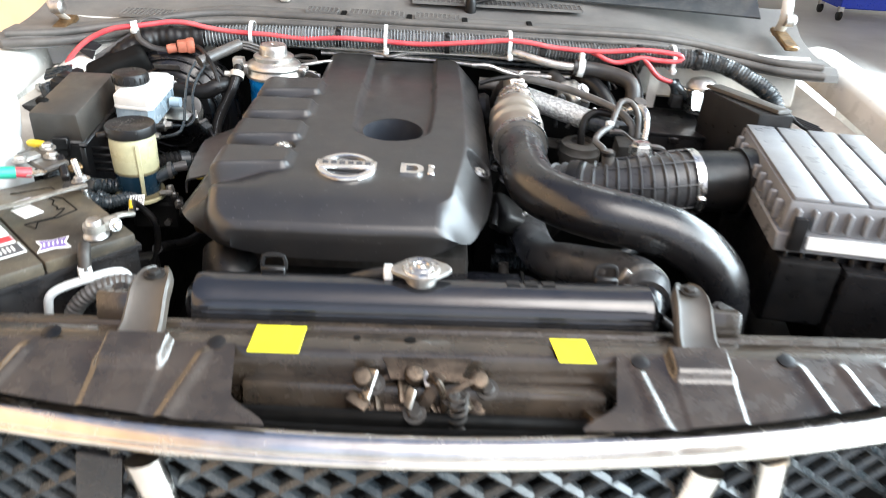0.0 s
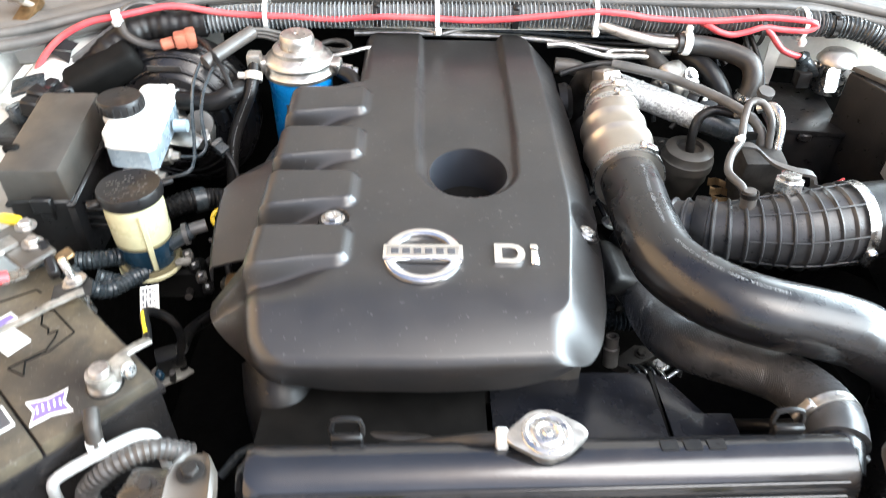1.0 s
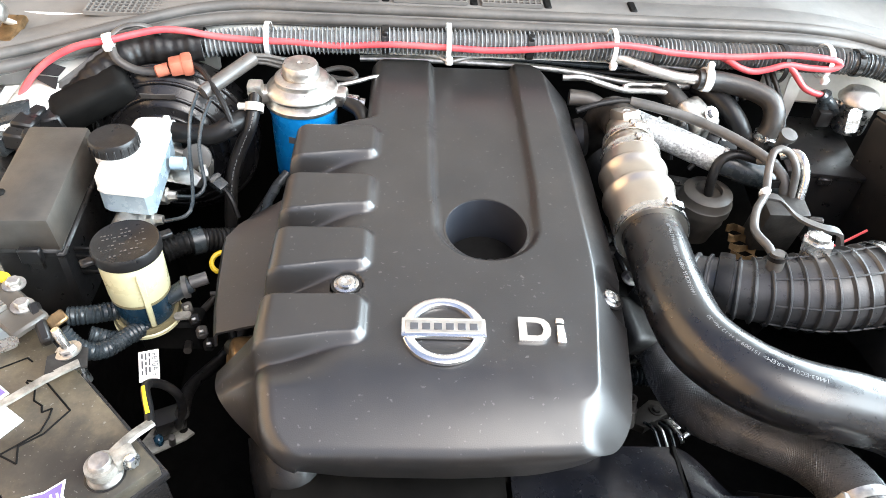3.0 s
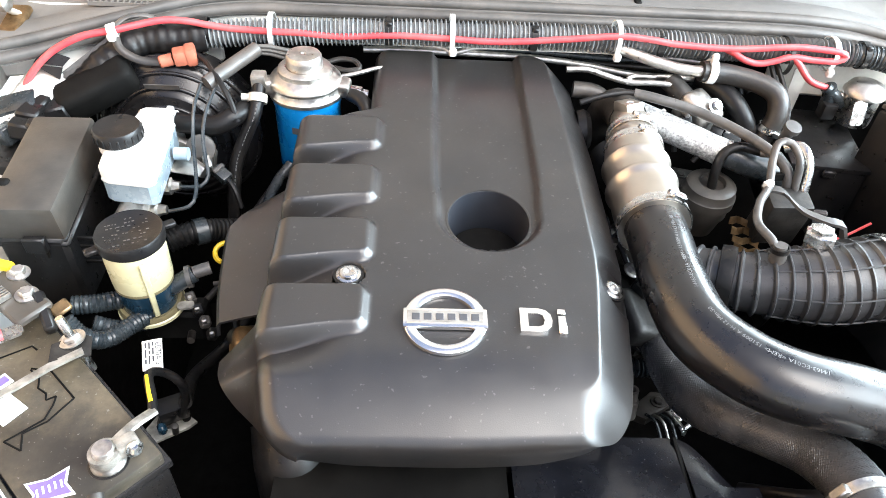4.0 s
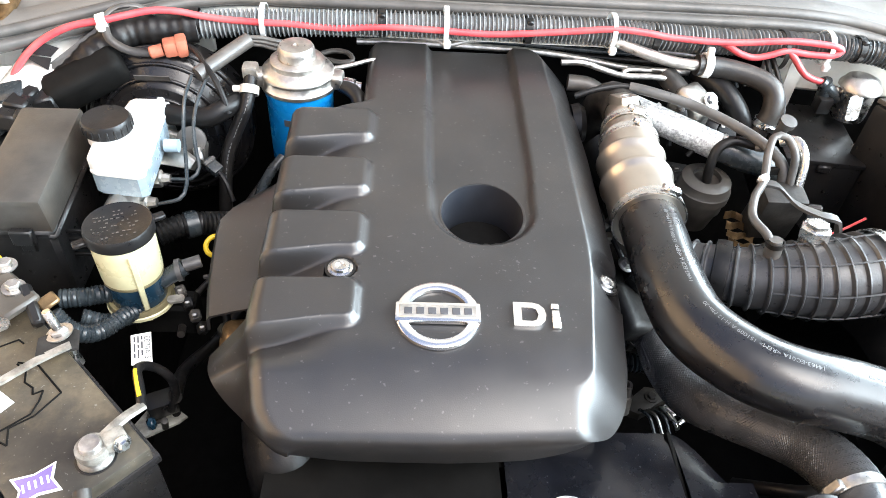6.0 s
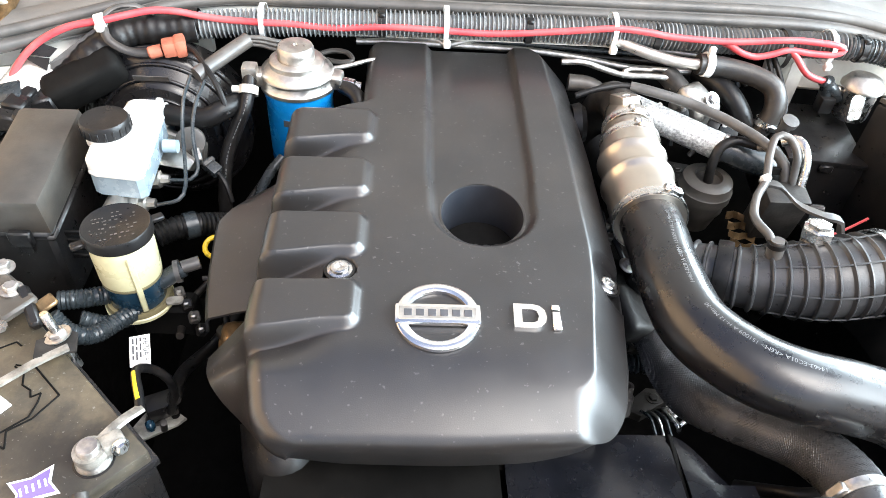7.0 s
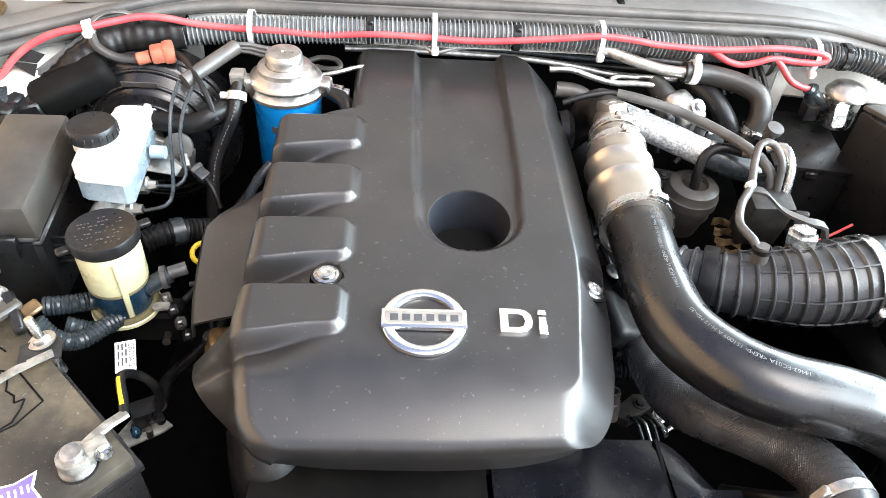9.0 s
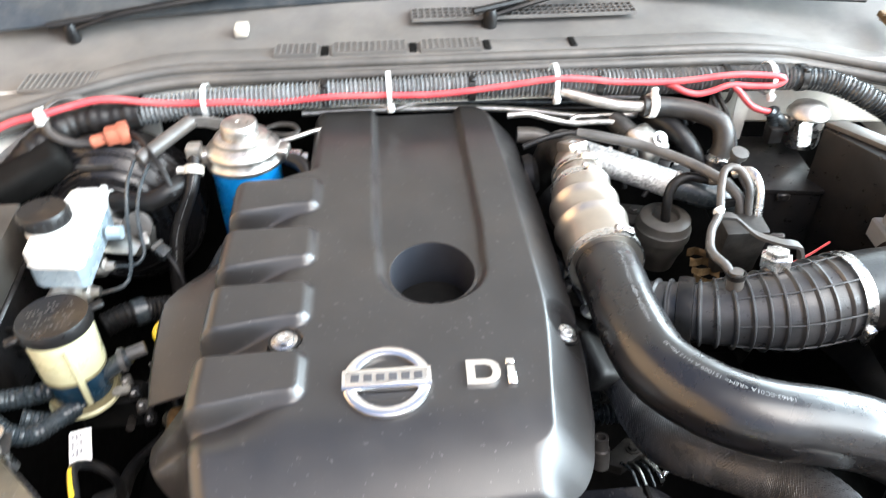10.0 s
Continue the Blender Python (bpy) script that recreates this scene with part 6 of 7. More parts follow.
for x, y in ((-0.578, 1.082), (-0.592, 1.030), (-0.556, 1.050)):
    part("nut", hexbolt((x, y, 1.050), (0.1, 0, 1), 0.0075, 0.008), M_ZINC, fl)
part("arm", rbox((0.050, 0.012, 0.014), pose(-0.535, 1.035, 1.040, 0, 20, -58), 0.003, 1), M_PLASTIC, fl)
part("terminal", rbox((0.016, 0.020, 0.006), pose(-0.522, 1.043, 1.038, 10, 15, -40), 0.002, 1), M_GOLDSH, fl)
part("yellow_cap", rbox((0.028, 0.012, 0.010), pose(-0.600, 1.092, 1.052, 0, 0, -15), 0.004, 2), M_YELPL, fl, "yellow plastic cap")
rc = hose("red_green_cable", [(-0.72, 0.96, 1.05), (-0.66, 0.945, 1.056), (-0.618, 0.955, 1.058), (-0.585, 0.975, 1.056), (-0.560, 0.995, 1.048)], 0.0075, M_RED, "red cable with green sleeve and ring terminal", "cable", 12)
part("green_sleeve", sweep([(-0.622, 0.953, 1.058), (-0.600, 0.964, 1.058), (-0.575, 0.983, 1.053)], 0.0090, 12, 0.006), M_GREEN, rc, "green heat-shrink sleeve")
part("ring_terminal", prism(round_rect(0.030, 0.016, 0.007), 0, 0.003, pose(-0.556, 0.998, 1.045, 0, 8, 45)), M_STEEL, rc)
for pts, r in (([(-0.560, 1.055, 1.020), (-0.550, 1.040, 1.008), (-0.530, 1.020, 0.985), (-0.505, 1.00, 0.95)], 0.0100),
               ([(-0.545, 1.095, 0.985), (-0.520, 1.102, 0.982), (-0.498, 1.115, 0.975), (-0.47, 1.13, 0.96)], 0.0120),
               ([(-0.528, 1.048, 1.012), (-0.512, 1.044, 0.990), (-0.492, 1.054, 0.975), (-0.470, 1.085, 0.97), (-0.455, 1.11, 0.96)], 0.0110),
               ([(-0.515, 1.075, 0.978), (-0.49, 1.080, 0.965), (-0.46, 1.10, 0.955)], 0.0100)):
    hose("corrugated_conduit", pts, r, M_LOOM, "thin corrugated cable conduit behind the battery", "conduit", 14, 0.0018, "conduits behind the battery", ribbed(0.0048, 0.12))
tr = thing("battery_bracket", (-0.425, 1.005, 0.88), "dusty pressed-steel bracket with a hole", "bracket")
part("plate", prism([(-0.397, 1.008), (-0.405, 0.999), (-0.439, 0.978), (-0.455, 0.994), (-0.440, 1.028), (-0.429, 1.031)][::-1], 0.878, 0.882, bevel=0.001), M_CORR, tr, "dusty pale steel plate")
# near-black disc on the plate stands for the hole's shade
part("hole", lathe([(0, 0), (0.005, 0), (0.005, 0.0008), (0, 0.0008)], (-0.410, 1.011, 0.8822), (0, 0, 1), 16), M_DARK, tr)
part("bolt", hexbolt((-0.432, 1.006, 0.882), (0, 0, 1), 0.007), M_IRON, tr)
part("relay_plug", rbox((0.034, 0.026, 0.022), pose(-0.424, 1.014, 0.898, 0, 0, 25), 0.004, 2), M_PLASTIC, tr, "black plastic plug")
part("stud", lathe([(0.004, 0), (0.004, 0.02), (0, 0.021)], (-0.418, 0.992, 0.882), (0.2, -0.2, 1), 10), M_IRON, tr)
part("blue_plug", rbox((0.010, 0.012, 0.014), pose(-0.430, 0.988, 0.895, 0, 0, 30), 0.003, 1), M_FLUID, tr)
# washer / coolant bottles in the corner
wb = thing("coolant_bottle", (-0.67, 1.08, 0.9), "milky white plastic coolant bottle", "coolant bottle")
part("tank", rbox((0.12, 0.12, 0.17), pose(-0.672, 1.052, 0.985, 0, 0, 8), 0.025, 4, (0.9, 0.9)), M_WHITE, wb)
part("neck", lathe([(0.028, 1.06), (0.026, 1.095), (0.024, 1.098)], (-0.668, 1.085, 0), (0, 0, 1), 24), M_WHITE, wb)
part("cap", lathe([(0.030, 1.092), (0.031, 1.096), (0.030, 1.108), (0.026, 1.111), (0, 1.111)], (-0.668, 1.085, 0), (0, 0, 1), 28), M_WHITE, wb)
wb2 = thing("washer_bottle", (-0.66, 1.14, 1.0), "white plastic washer filler bottle", "washer bottle")
part("filler", lathe([(0.020, 1.0), (0.032, 1.05), (0.036, 1.08), (0.036, 1.098), (0.030, 1.106), (0, 1.107)], (-0.688, 1.150, 0), (0, 0, 1), 28), M_WHITE, wb2)

# ---------------------------------------------------------------- radiator and shroud
rad = thing("radiator", (0.01, 0.8, 0.6), "radiator with glossy dark plastic top tank", "radiator")
RM = pose(0.012, 0.790, 0, 0, 0, 1.8)


def tank_profile():
    pr = [(-0.024, 0.968), (-0.030, 0.975), (-0.031, 0.985), (-0.028, 1.000), (-0.020, 1.013), (-0.008, 1.021), (0.006, 1.024), (0.018, 1.022), (0.024, 1.015), (0.026, 1.0), (0.024, 0.968)]
    bm = bmesh.new()
    rows = []
    for x in [-0.288, -0.286, -0.278, -0.270] + [-0.25 + 0.025 * i for i in range(21)] + [0.268, 0.276, 0.284, 0.286]:
        k = 1 - 0.45 * sm(0.272, 0.288, abs(x)) ** 2
        rows.append([bm.verts.new(RM @ Vector((x, y * k, 0.985 + (z - 0.985) * k))) for y, z in pr])
    for a, b in zip(rows, rows[1:]):
        for i in range(len(pr) - 1):
            bm.faces.new((a[i], a[i + 1], b[i + 1], b[i]))
    for r in (rows[0], rows[-1]):
        bm.faces.new(r)
    return bm


part("top_tank", tank_profile(), M_TANK, rad, "glossy black plastic tank")
for dy, dz in ((-0.0295, 0.994), (-0.0245, 1.0085)):
    part("moulded_rib", sweep([RM @ Vector((-0.265, dy, dz)), RM @ Vector((0.265, dy, dz))], 0.0016, 8, 0.05), M_TANK, rad)
part("crimp", rbox((0.585, 0.066, 0.012), RM @ Matrix.Translation((0, -0.002, 0.962)), 0.003, 1), M_PANEL, rad)
part("core", rbox((0.565, 0.04, 0.45), RM @ Matrix.Translation((0, 0, 0.735)), 0.003, 1), M_IRON, rad)
part("hose_neck", sweep([(0.286, 0.800, 0.985), (0.292, 0.822, 0.995), (0.300, 0.85, 0.995)], 0.024, 20, 0.006), M_GLOSS, rad)
for x in (-0.19, 0.225):
    c = part("clip", rbox((0.030, 0.008, 0.016), RM @ Matrix.Translation((x, 0.026, 1.018)), 0.002, 1), M_PLASTIC, rad)
    part("clip_loop", sweep([RM @ Vector((x - 0.014, 0.03, 1.02)), RM @ Vector((x - 0.012, 0.034, 1.036)), RM @ Vector((x + 0.012, 0.034, 1.036)), RM @ Vector((x + 0.014, 0.03, 1.02))], 0.003, 6, 0.006), M_PLASTIC, c)
for i in range(3):
    part("moulded_bar", rbox((0.016, 0.010, 0.001), RM @ Matrix.Translation((0.105 + 0.022 * i, 0.008, 1.0245)), 0, 1), M_PLASTIC, rad)
part("filler_neck", lathe([(0.020, 1.015), (0.020, 1.032), (0.024, 1.034)], (0.003, 0.803, 0), (0, 0, 1), 28), M_ZINC, rad, "plated filler neck")
capr = thing("pressure_cap", (0.003, 0.803, 1.03), "plated steel radiator pressure cap with two ears", "pressure cap")
CM = pose(0.003, 0.803, 1.034, 0, 0, 6)
ears = []
for i in range(48):
    a = 2 * math.pi * i / 48
    ears.append(((0.0265 + 0.0115 * abs(math.cos(a)) ** 9) * math.cos(a), (0.0265 + 0.002 * abs(math.cos(a)) ** 6) * math.sin(a)))
part("eared_plate", prism(ears, 0, 0.0045, CM, 0.0015, 2), M_ALU, capr)
part("crown", lathe([(0.0235, 0.004), (0.0225, 0.0065), (0.019, 0.0075), (0.017, 0.0065), (0.015, 0.0065), (0.0135, 0.0080), (0.010, 0.0085), (0.008, 0.0070), (0.005, 0.0072), (0.0035, 0.009), (0, 0.009)], (0.003, 0.803, 1.034), (0, 0, 1), 40), M_STEEL, capr)
for i in range(10):
    a = radians(36 * i + 8)
    part("raised_bar", rbox((0.0022, 0.0044, 0.0008), Matrix.Translation((0.003 + 0.0160 * math.cos(a), 0.803 + 0.0160 * math.sin(a), 1.0412)) @ pose(0, 0, 0, 0, 0, math.degrees(a)), 0, 1), M_ZINC, capr)
oh = hose("overflow_hose", [(-0.018, 0.803, 1.028), (-0.034, 0.804, 1.030), (-0.055, 0.806, 1.026), (-0.10, 0.815, 1.005), (-0.16, 0.825, 0.98)], 0.0062, M_DUSTRUB, "thin rubber overflow hose with white clip", "hose", 12)
part("clip", rbox((0.012, 0.016, 0.016), pose(-0.037, 0.804, 1.030), 0.002, 1), M_WHITE, oh, "pale clip")
sh = thing("fan_shroud", (0.05, 0.87, 0.6), "black plastic fan shroud with dust marks", "fan shroud")


def shroud(x0, x1):
    rows = []
    for i in range(13):
        x = x0 + (x1 - x0) * i / 12
        d = 0.070 * sm(0.145, 0.215, x) ** 1.4
        rows.append([(x, 0.826, 0.955), (x, 0.850, 0.958), (x, 0.890, 0.955), (x, 0.935 - d, 0.950), (x, 0.955 - d, 0.944), (x, 0.962 - d, 0.92), (x, 0.962 - d, 0.70)])
    return thicken(strip(rows), 0.003)


part("panel", shroud(-0.036, 0.146), M_SHROUD, sh)
part("panel", shroud(0.152, 0.222), M_SHROUD, sh)
# same shroud, this stretch near-black for the shade of the gap
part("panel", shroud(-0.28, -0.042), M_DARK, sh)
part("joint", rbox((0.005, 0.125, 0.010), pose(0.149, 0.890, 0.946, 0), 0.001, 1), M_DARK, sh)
hose("lower_hose", [(-0.275, 0.960, 0.955), (-0.268, 0.925, 0.930), (-0.258, 0.905, 0.88), (-0.24, 0.90, 0.80)], 0.040, M_RUBBER, "brownish black coolant hose under the cover", "hose", 24)

# small engine furniture between cover and hoses
acc = thing("crankcase_stub", (0.135, 1.045, 0.87), "small grey open tube stub", "tube")
part("stub", lathe([(0.010, -0.045), (0.0105, -0.018), (0.0085, -0.016), (0.0085, 0.0), (0.0055, 0.0), (0.0055, -0.02)], (0.134, 1.050, 0.905), (-0.05, 0.2, 1), 20), M_PIPE_GREY, acc)
hose("corrugated_conduit", [(0.120, 1.112, 0.870), (0.150, 1.110, 0.872), (0.196, 1.110, 0.870)], 0.0135, M_LOOM, "short black corrugated conduit beside the cover", "conduit", 16, 0.0014, shape=ribbed(0.0062, 0.24))
pl = thing("plug_connector", (0.16, 1.15, 0.87), "dark sensor plug with pale collar", "connector")
part("plug", lathe([(0, 0), (0.013, 0), (0.013, 0.03), (0.010, 0.032), (0.010, 0.044), (0.014, 0.046), (0.014, 0.060), (0, 0.062)], (0.128, 1.146, 0.872), (1, 0.1, 0), 16), M_LOOM, pl)
part("collar", lathe([(0.0125, 0.033), (0.0150, 0.033), (0.0150, 0.040), (0.0125, 0.040)], (0.128, 1.146, 0.872), (1, 0.1, 0), 16), M_PIPE_GREY, pl)
alt = thing("alternator_bracket", (0.19, 1.06, 0.80), "cast metal bracket with plated clips", "bracket")
part("casting", prism([(0.148, 1.060), (0.168, 1.050), (0.214, 1.078), (0.208, 1.092), (0.185, 1.096), (0.160, 1.076)], 0.826, 0.840, bevel=0.003), M_IRON, alt)
part("stud", hexbolt((0.190, 1.078, 0.840), (0, 0, 1), 0.006), M_IRON, alt)
for x0, y0, x1, y1 in ((0.200, 1.064, 0.216, 1.034), (0.218, 1.074, 0.240, 1.052)):
    part("clip_rail", sweep([(x0, y0, 0.826), (x0 + 0.002, y0 - 0.002, 0.838), (x1 - 0.002, y1 + 0.002, 0.838), (x1, y1, 0.826)], 0.0042, 8, 0.004, flat=0.7), M_STEEL, alt, "plated spring clip")
for k in (0.1, 0.5, 0.9):
    part("clip_rung", sweep([(0.200 + 0.016 * k, 1.064 - 0.030 * k, 0.834), (0.218 + 0.022 * k, 1.074 - 0.022 * k, 0.834)], 0.0035, 8, 0.004), M_STEEL, alt)
part("clip_bolt", hexbolt((0.213, 1.062, 0.834), (0, -0.2, 1), 0.006), M_ZINC, alt)
for i in range(3):
    part("wire", sweep([(0.168 + 0.010 * i, 1.056, 0.842), (0.175 + 0.010 * i, 1.040, 0.850), (0.182 + 0.010 * i, 1.024, 0.836)], 0.0022, 6, 0.005), M_ZINC if i == 1 else M_LOOM, alt)
cst = thing("rocker_casting", (0.13, 1.15, 0.92), "dull cast bracket beside the cover", "bracket")
part("casting", rbox((0.05, 0.07, 0.04), pose(0.140, 1.125, 0.955, 15, 25, 20), 0.012, 3), M_IRON, cst)
part("stud", hexbolt((0.135, 1.165, 1.000), (0.3, -0.2, 1), 0.007, 0.008), M_ZINC, cst)
part("stud", hexbolt((0.120, 1.215, 1.000), (0.3, -0.2, 1), 0.006, 0.008), M_ZINC, cst)
ins = thing("cover_gap_insert", (-0.325, 1.02, 0.97), "brown stained engine part seen in the cover gap", "engine part")
part("casting", rbox((0.05, 0.06, 0.05), pose(-0.318, 1.025, 0.985, 10, 15, 20), 0.012, 3), M_GOLDSH, ins)
part("sleeve", sweep([(-0.345, 1.05, 0.99), (-0.325, 1.02, 1.005), (-0.31, 0.99, 1.0)], 0.010, 10, 0.006), M_RUBBER, ins)

# ---------------------------------------------------------------- front panel, latch, grille
fp = thing("radiator_support_panel", (0, 0.7, 0.9), "glossy dirt-stained dark radiator support panel", "radiator support")


def yaw(x):
    return 0.030 * x + 0.0


xs = [-0.75 + 0.025 * i for i in range(61)]
prof = [(0.762, 0.93), (0.760, 0.982), (0.756, 0.987), (0.748, 0.987), (0.744, 0.981), (0.738, 0.981), (0.734, 0.990), (0.728, 0.994), (0.700, 0.999), (0.688, 0.996), (0.683, 0.988), (0.682, 0.93)]
part("rail", strip([[(x, y + yaw(x), z) for x in xs] for y, z in prof]), M_PANEL, fp)


def front_y(x):
    return 0.582 + 0.21 * (x + 0.05) ** 2


def skirt_height(x, y, side):
    z = 1.000 - 0.24 * max(0, 0.690 - y)
    a = abs(x - 0.01)
    blk = sm(0.268, 0.276, a - 0.10 * (0.70 - y) * 0.5) * (1 - sm(0.338, 0.346, a + 0.02 * (0.70 - y)))
    z += blk * (0.010 * sm(0.652, 0.662, y) + 0.002)
    for c, w, h in ((0.232, 0.0100, 0.0034), (0.418, 0.011, 0.0038), (0.468, 0.011, 0.0038), (0.520, 0.011, 0.0038)):
        z += h * sm(w, 0.0, abs(a - c - 0.25 * (0.69 - y))) * sm(0.690, 0.670, y)
    return z


for side, x0, x1 in ((-1, -0.75, -0.196), (1, 0.226, 0.78)):
    rows = []
    nx = 330
    for j in range(34):
        row = []
        for i in range(nx + 1):
            x = x0 + (x1 - x0) * i / nx
            yf, yb = front_y(x), 0.697 + yaw(x)
            y = yf + (yb - yf) * j / 33
            # rounded inner front corner towards the latch bay
            inner = (x1 - x) if side < 0 else (x - x0)
            row.append((x + (-side) * (0.016 * (0.695 - y) / 0.1 + 0.035 * (1 - sm(front_y(x), front_y(x) + 0.035, y))) * (1 - sm(0, 0.05, inner)), y, skirt_height(x, y - yaw(x), side) + 0.003 - 0.012 * (1 - sm(0, 0.006, yb - y))))
        rows.append(row)
    part("front_cover", strip(rows), M_PANEL, fp, "ribbed dirty black plastic cover panel")
for x, y in ((-0.215, 0.685), (0.250, 0.685), (-0.395, 0.690), (0.42, 0.70), (0.56, 0.71), (-0.52, 0.69)):
    c = part("clip", lathe([(0, 0), (0.010, 0), (0.010, 0.002), (0.006, 0.003), (0, 0.0035)], (x, y, 1.002), (0, -0.2, 1), 20), M_PLASTIC, fp, "round black push clip")
# bay under the latch, its shade put into near-black front and floor
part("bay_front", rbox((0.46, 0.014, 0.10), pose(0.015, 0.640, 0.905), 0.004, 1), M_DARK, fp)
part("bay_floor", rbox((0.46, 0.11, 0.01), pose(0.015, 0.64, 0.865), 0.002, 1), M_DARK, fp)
part("cross_bar", rbox((0.40, 0.028, 0.05), pose(0.015, 0.668, 0.945, -14), 0.006, 2), M_PANEL, fp)
bm = strip([[(0.014 + dx, 0.688 - 0.012 * k, 0.994 - 0.008 * k * k * 0.4) for dx in (-0.050 + 0.006 * k, -0.03, 0, 0.03, 0.050 - 0.006 * k)] for k in range(3)])
part("latch_plate", thicken(bm, 0.003), M_GREASE, fp, "greasy brown latch plate")
# panel holes are near-black patches, their shade as colour
for x, sz in ((-0.065, 0.004), (-0.005, 0.0065)):
    part("panel_hole_shade", prism(round_rect(sz * 2, sz * 2, sz * 0.8), 0, 0.0006, pose(x, 0.712, 0.9975, -8)), M_DARK, fp)
# upper radiator brackets
for x, dy in ((-0.306, 0.0), (0.328, 0.020)):
    b = thing("radiator_bracket", (x, 0.74 + dy, 0.99), "pressed dark steel radiator mount bracket with bolt", "bracket", "radiator mount brackets")
    rows = []
    for y, z, w in ((0.695, 0.998, 0.026), (0.712, 1.003, 0.0245), (0.728, 1.016, 0.0235), (0.742, 1.028, 0.023), (0.758, 1.034, 0.022), (0.772, 1.035, 0.019), (0.782, 1.033, 0.013), (0.786, 1.031, 0.006)):
        rows.append([(x + w * k, y + dy, z + (0.003 if abs(k) in (0.82,) else 0) - (0.012 if abs(k) == 1.0 else 0)) for k in (-1.0, -0.95, -0.82, -0.62, 0, 0.62, 0.82, 0.95, 1.0)])
    part("strap", thicken(strip(rows), 0.002), M_GREYPL, b)
    part("bolt", hexbolt((x, 0.765 + dy, 1.0355), (0, 0, 1), 0.0075, 0.006), M_IRON, b)
    part("foot", rbox((0.05, 0.045, 0.035), pose(x - 0.040 * (1 if x < 0 else -1), 0.764 + dy, 0.995, -20), 0.006, 2), M_PANEL, b)
    part("foot_bolt", hexbolt((x - 0.044 * (1 if x < 0 else -1), 0.766 + dy, 1.012), (0, -0.3, 1), 0.006), M_IRON, b)
hose("corrugated_conduit", [(-0.436, 0.800, 0.92), (-0.428, 0.797, 0.955), (-0.400, 0.806, 0.982), (-0.365, 0.822, 0.985), (-0.335, 0.83, 0.965)], 0.011, M_PIPE_GREY, "grey corrugated conduit in front of the battery", "conduit", 16, 0.0018, shape=ribbed(0.0062, 0.13))
# warning labels
for pts, tilt_ in (([(-0.030, -0.020), (0.026, -0.020), (0.030, 0.021), (-0.026, 0.021)], 8), ([(-0.016, -0.018), (0.026, -0.018), (0.020, 0.018), (-0.022, 0.018)], 8)):
    cx = -0.152 if pts[0][0] == -0.030 else 0.176
    lab = tagged(part("warning_label", prism(pts, 0, 0.0008, pose(cx, (0.703 if cx < 0 else 0.697) + yaw(cx), 1.0005, tilt_, 0, 1.5), 0.0003, 1), M_YELLOW), "blank bright yellow warning label on the panel", "label", "yellow labels")
# latch
la = thing("bonnet_latch", (0.014, 0.66, 0.94), "greasy steel bonnet latch with spring and hooks", "bonnet latch")
part("plate", prism([(-0.075, -0.03), (-0.02, -0.045), (0.02, -0.05), (0.06, -0.03), (0.075, 0.02), (0.04, 0.03), (-0.04, 0.03), (-0.075, 0.012)], -0.002, 0.002, pose(0.014, 0.660, 0.953, 40)), M_GREASE, la)
for x, y, z, rx, rz, s in ((-0.02, 0.662, 0.972, 30, 20, 1.0), (0.012, 0.655, 0.975, 60, -15, 1.1), (0.045, 0.660, 0.965, 20, 40, 1.0), (0.0, 0.645, 0.945, 70, 5, 1.2), (0.055, 0.648, 0.948, 50, -30, 0.9), (-0.045, 0.652, 0.952, 40, 30, 0.9)):
    part("lever", rbox((0.012 * s, 0.038 * s, 0.005), pose(x + 0.01, y, z, rx, 20, rz), 0.002, 2), M_GREASE, la)
for x, y, z in ((-0.056, 0.664, 0.972), (0.068, 0.664, 0.972), (0.030, 0.650, 0.972), (-0.010, 0.640, 0.955)):
    part("bolt", hexbolt((x + 0.014, y, z), (0, -0.5, 1), 0.008, 0.006), M_IRON, la)
rr = random.Random(8)
for i in range(14):
    x, y, z = rr.uniform(-0.075, 0.075), rr.uniform(0.640, 0.672), rr.uniform(0.945, 0.985)
    part("lever", rbox((rr.uniform(0.006, 0.014), rr.uniform(0.018, 0.036), 0.004), pose(x + 0.014, y, z, rr.uniform(10, 80), rr.uniform(-40, 40), rr.uniform(-60, 60)), 0.0015, 2), M_GREASE if i % 3 else M_ZINC, la)
for x, y, z in ((-0.068, 0.660, 0.985), (-0.012, 0.664, 0.990), (0.058, 0.660, 0.988)):
    part("boss", lathe([(0.010, -0.012), (0.011, 0.0), (0.009, 0.004), (0.005, 0.005), (0, 0.004)], (x + 0.014, y, z), (0.1, -0.7, 1), 16), M_GREASE, la)
coil = [(0.0 + 0.010 * math.cos(t * 0.7), 0.640 + 0.010 * math.sin(t * 0.7), 0.935 + 0.0011 * t) for t in range(0, 46)]
part("spring", sweep([(x + 0.05, y, z) for x, y, z in coil], 0.0016, 6, 0.003), M_IRON, la)
part("striker_hook", sweep([(0.038, 0.650, 0.940), (0.034, 0.648, 0.975), (0.026, 0.652, 0.990), (0.018, 0.660, 0.985)], 0.0045, 8, 0.004), M_GREASE, la)
horn = thing("horn_bracket", (0.20, 0.64, 0.9), "rusty brown bracket in the latch bay", "bracket")
part("bracket", rbox((0.035, 0.03, 0.06), pose(0.205, 0.640, 0.930, -20, 10, 10), 0.006, 2), M_GREASE, horn)

# grille with chrome surround
gr = thing("front_grille", (0, 0.58, 0.7), "front grille with chrome top bar over dark diamond mesh", "grille")
bm = bmesh.new()
rows = []
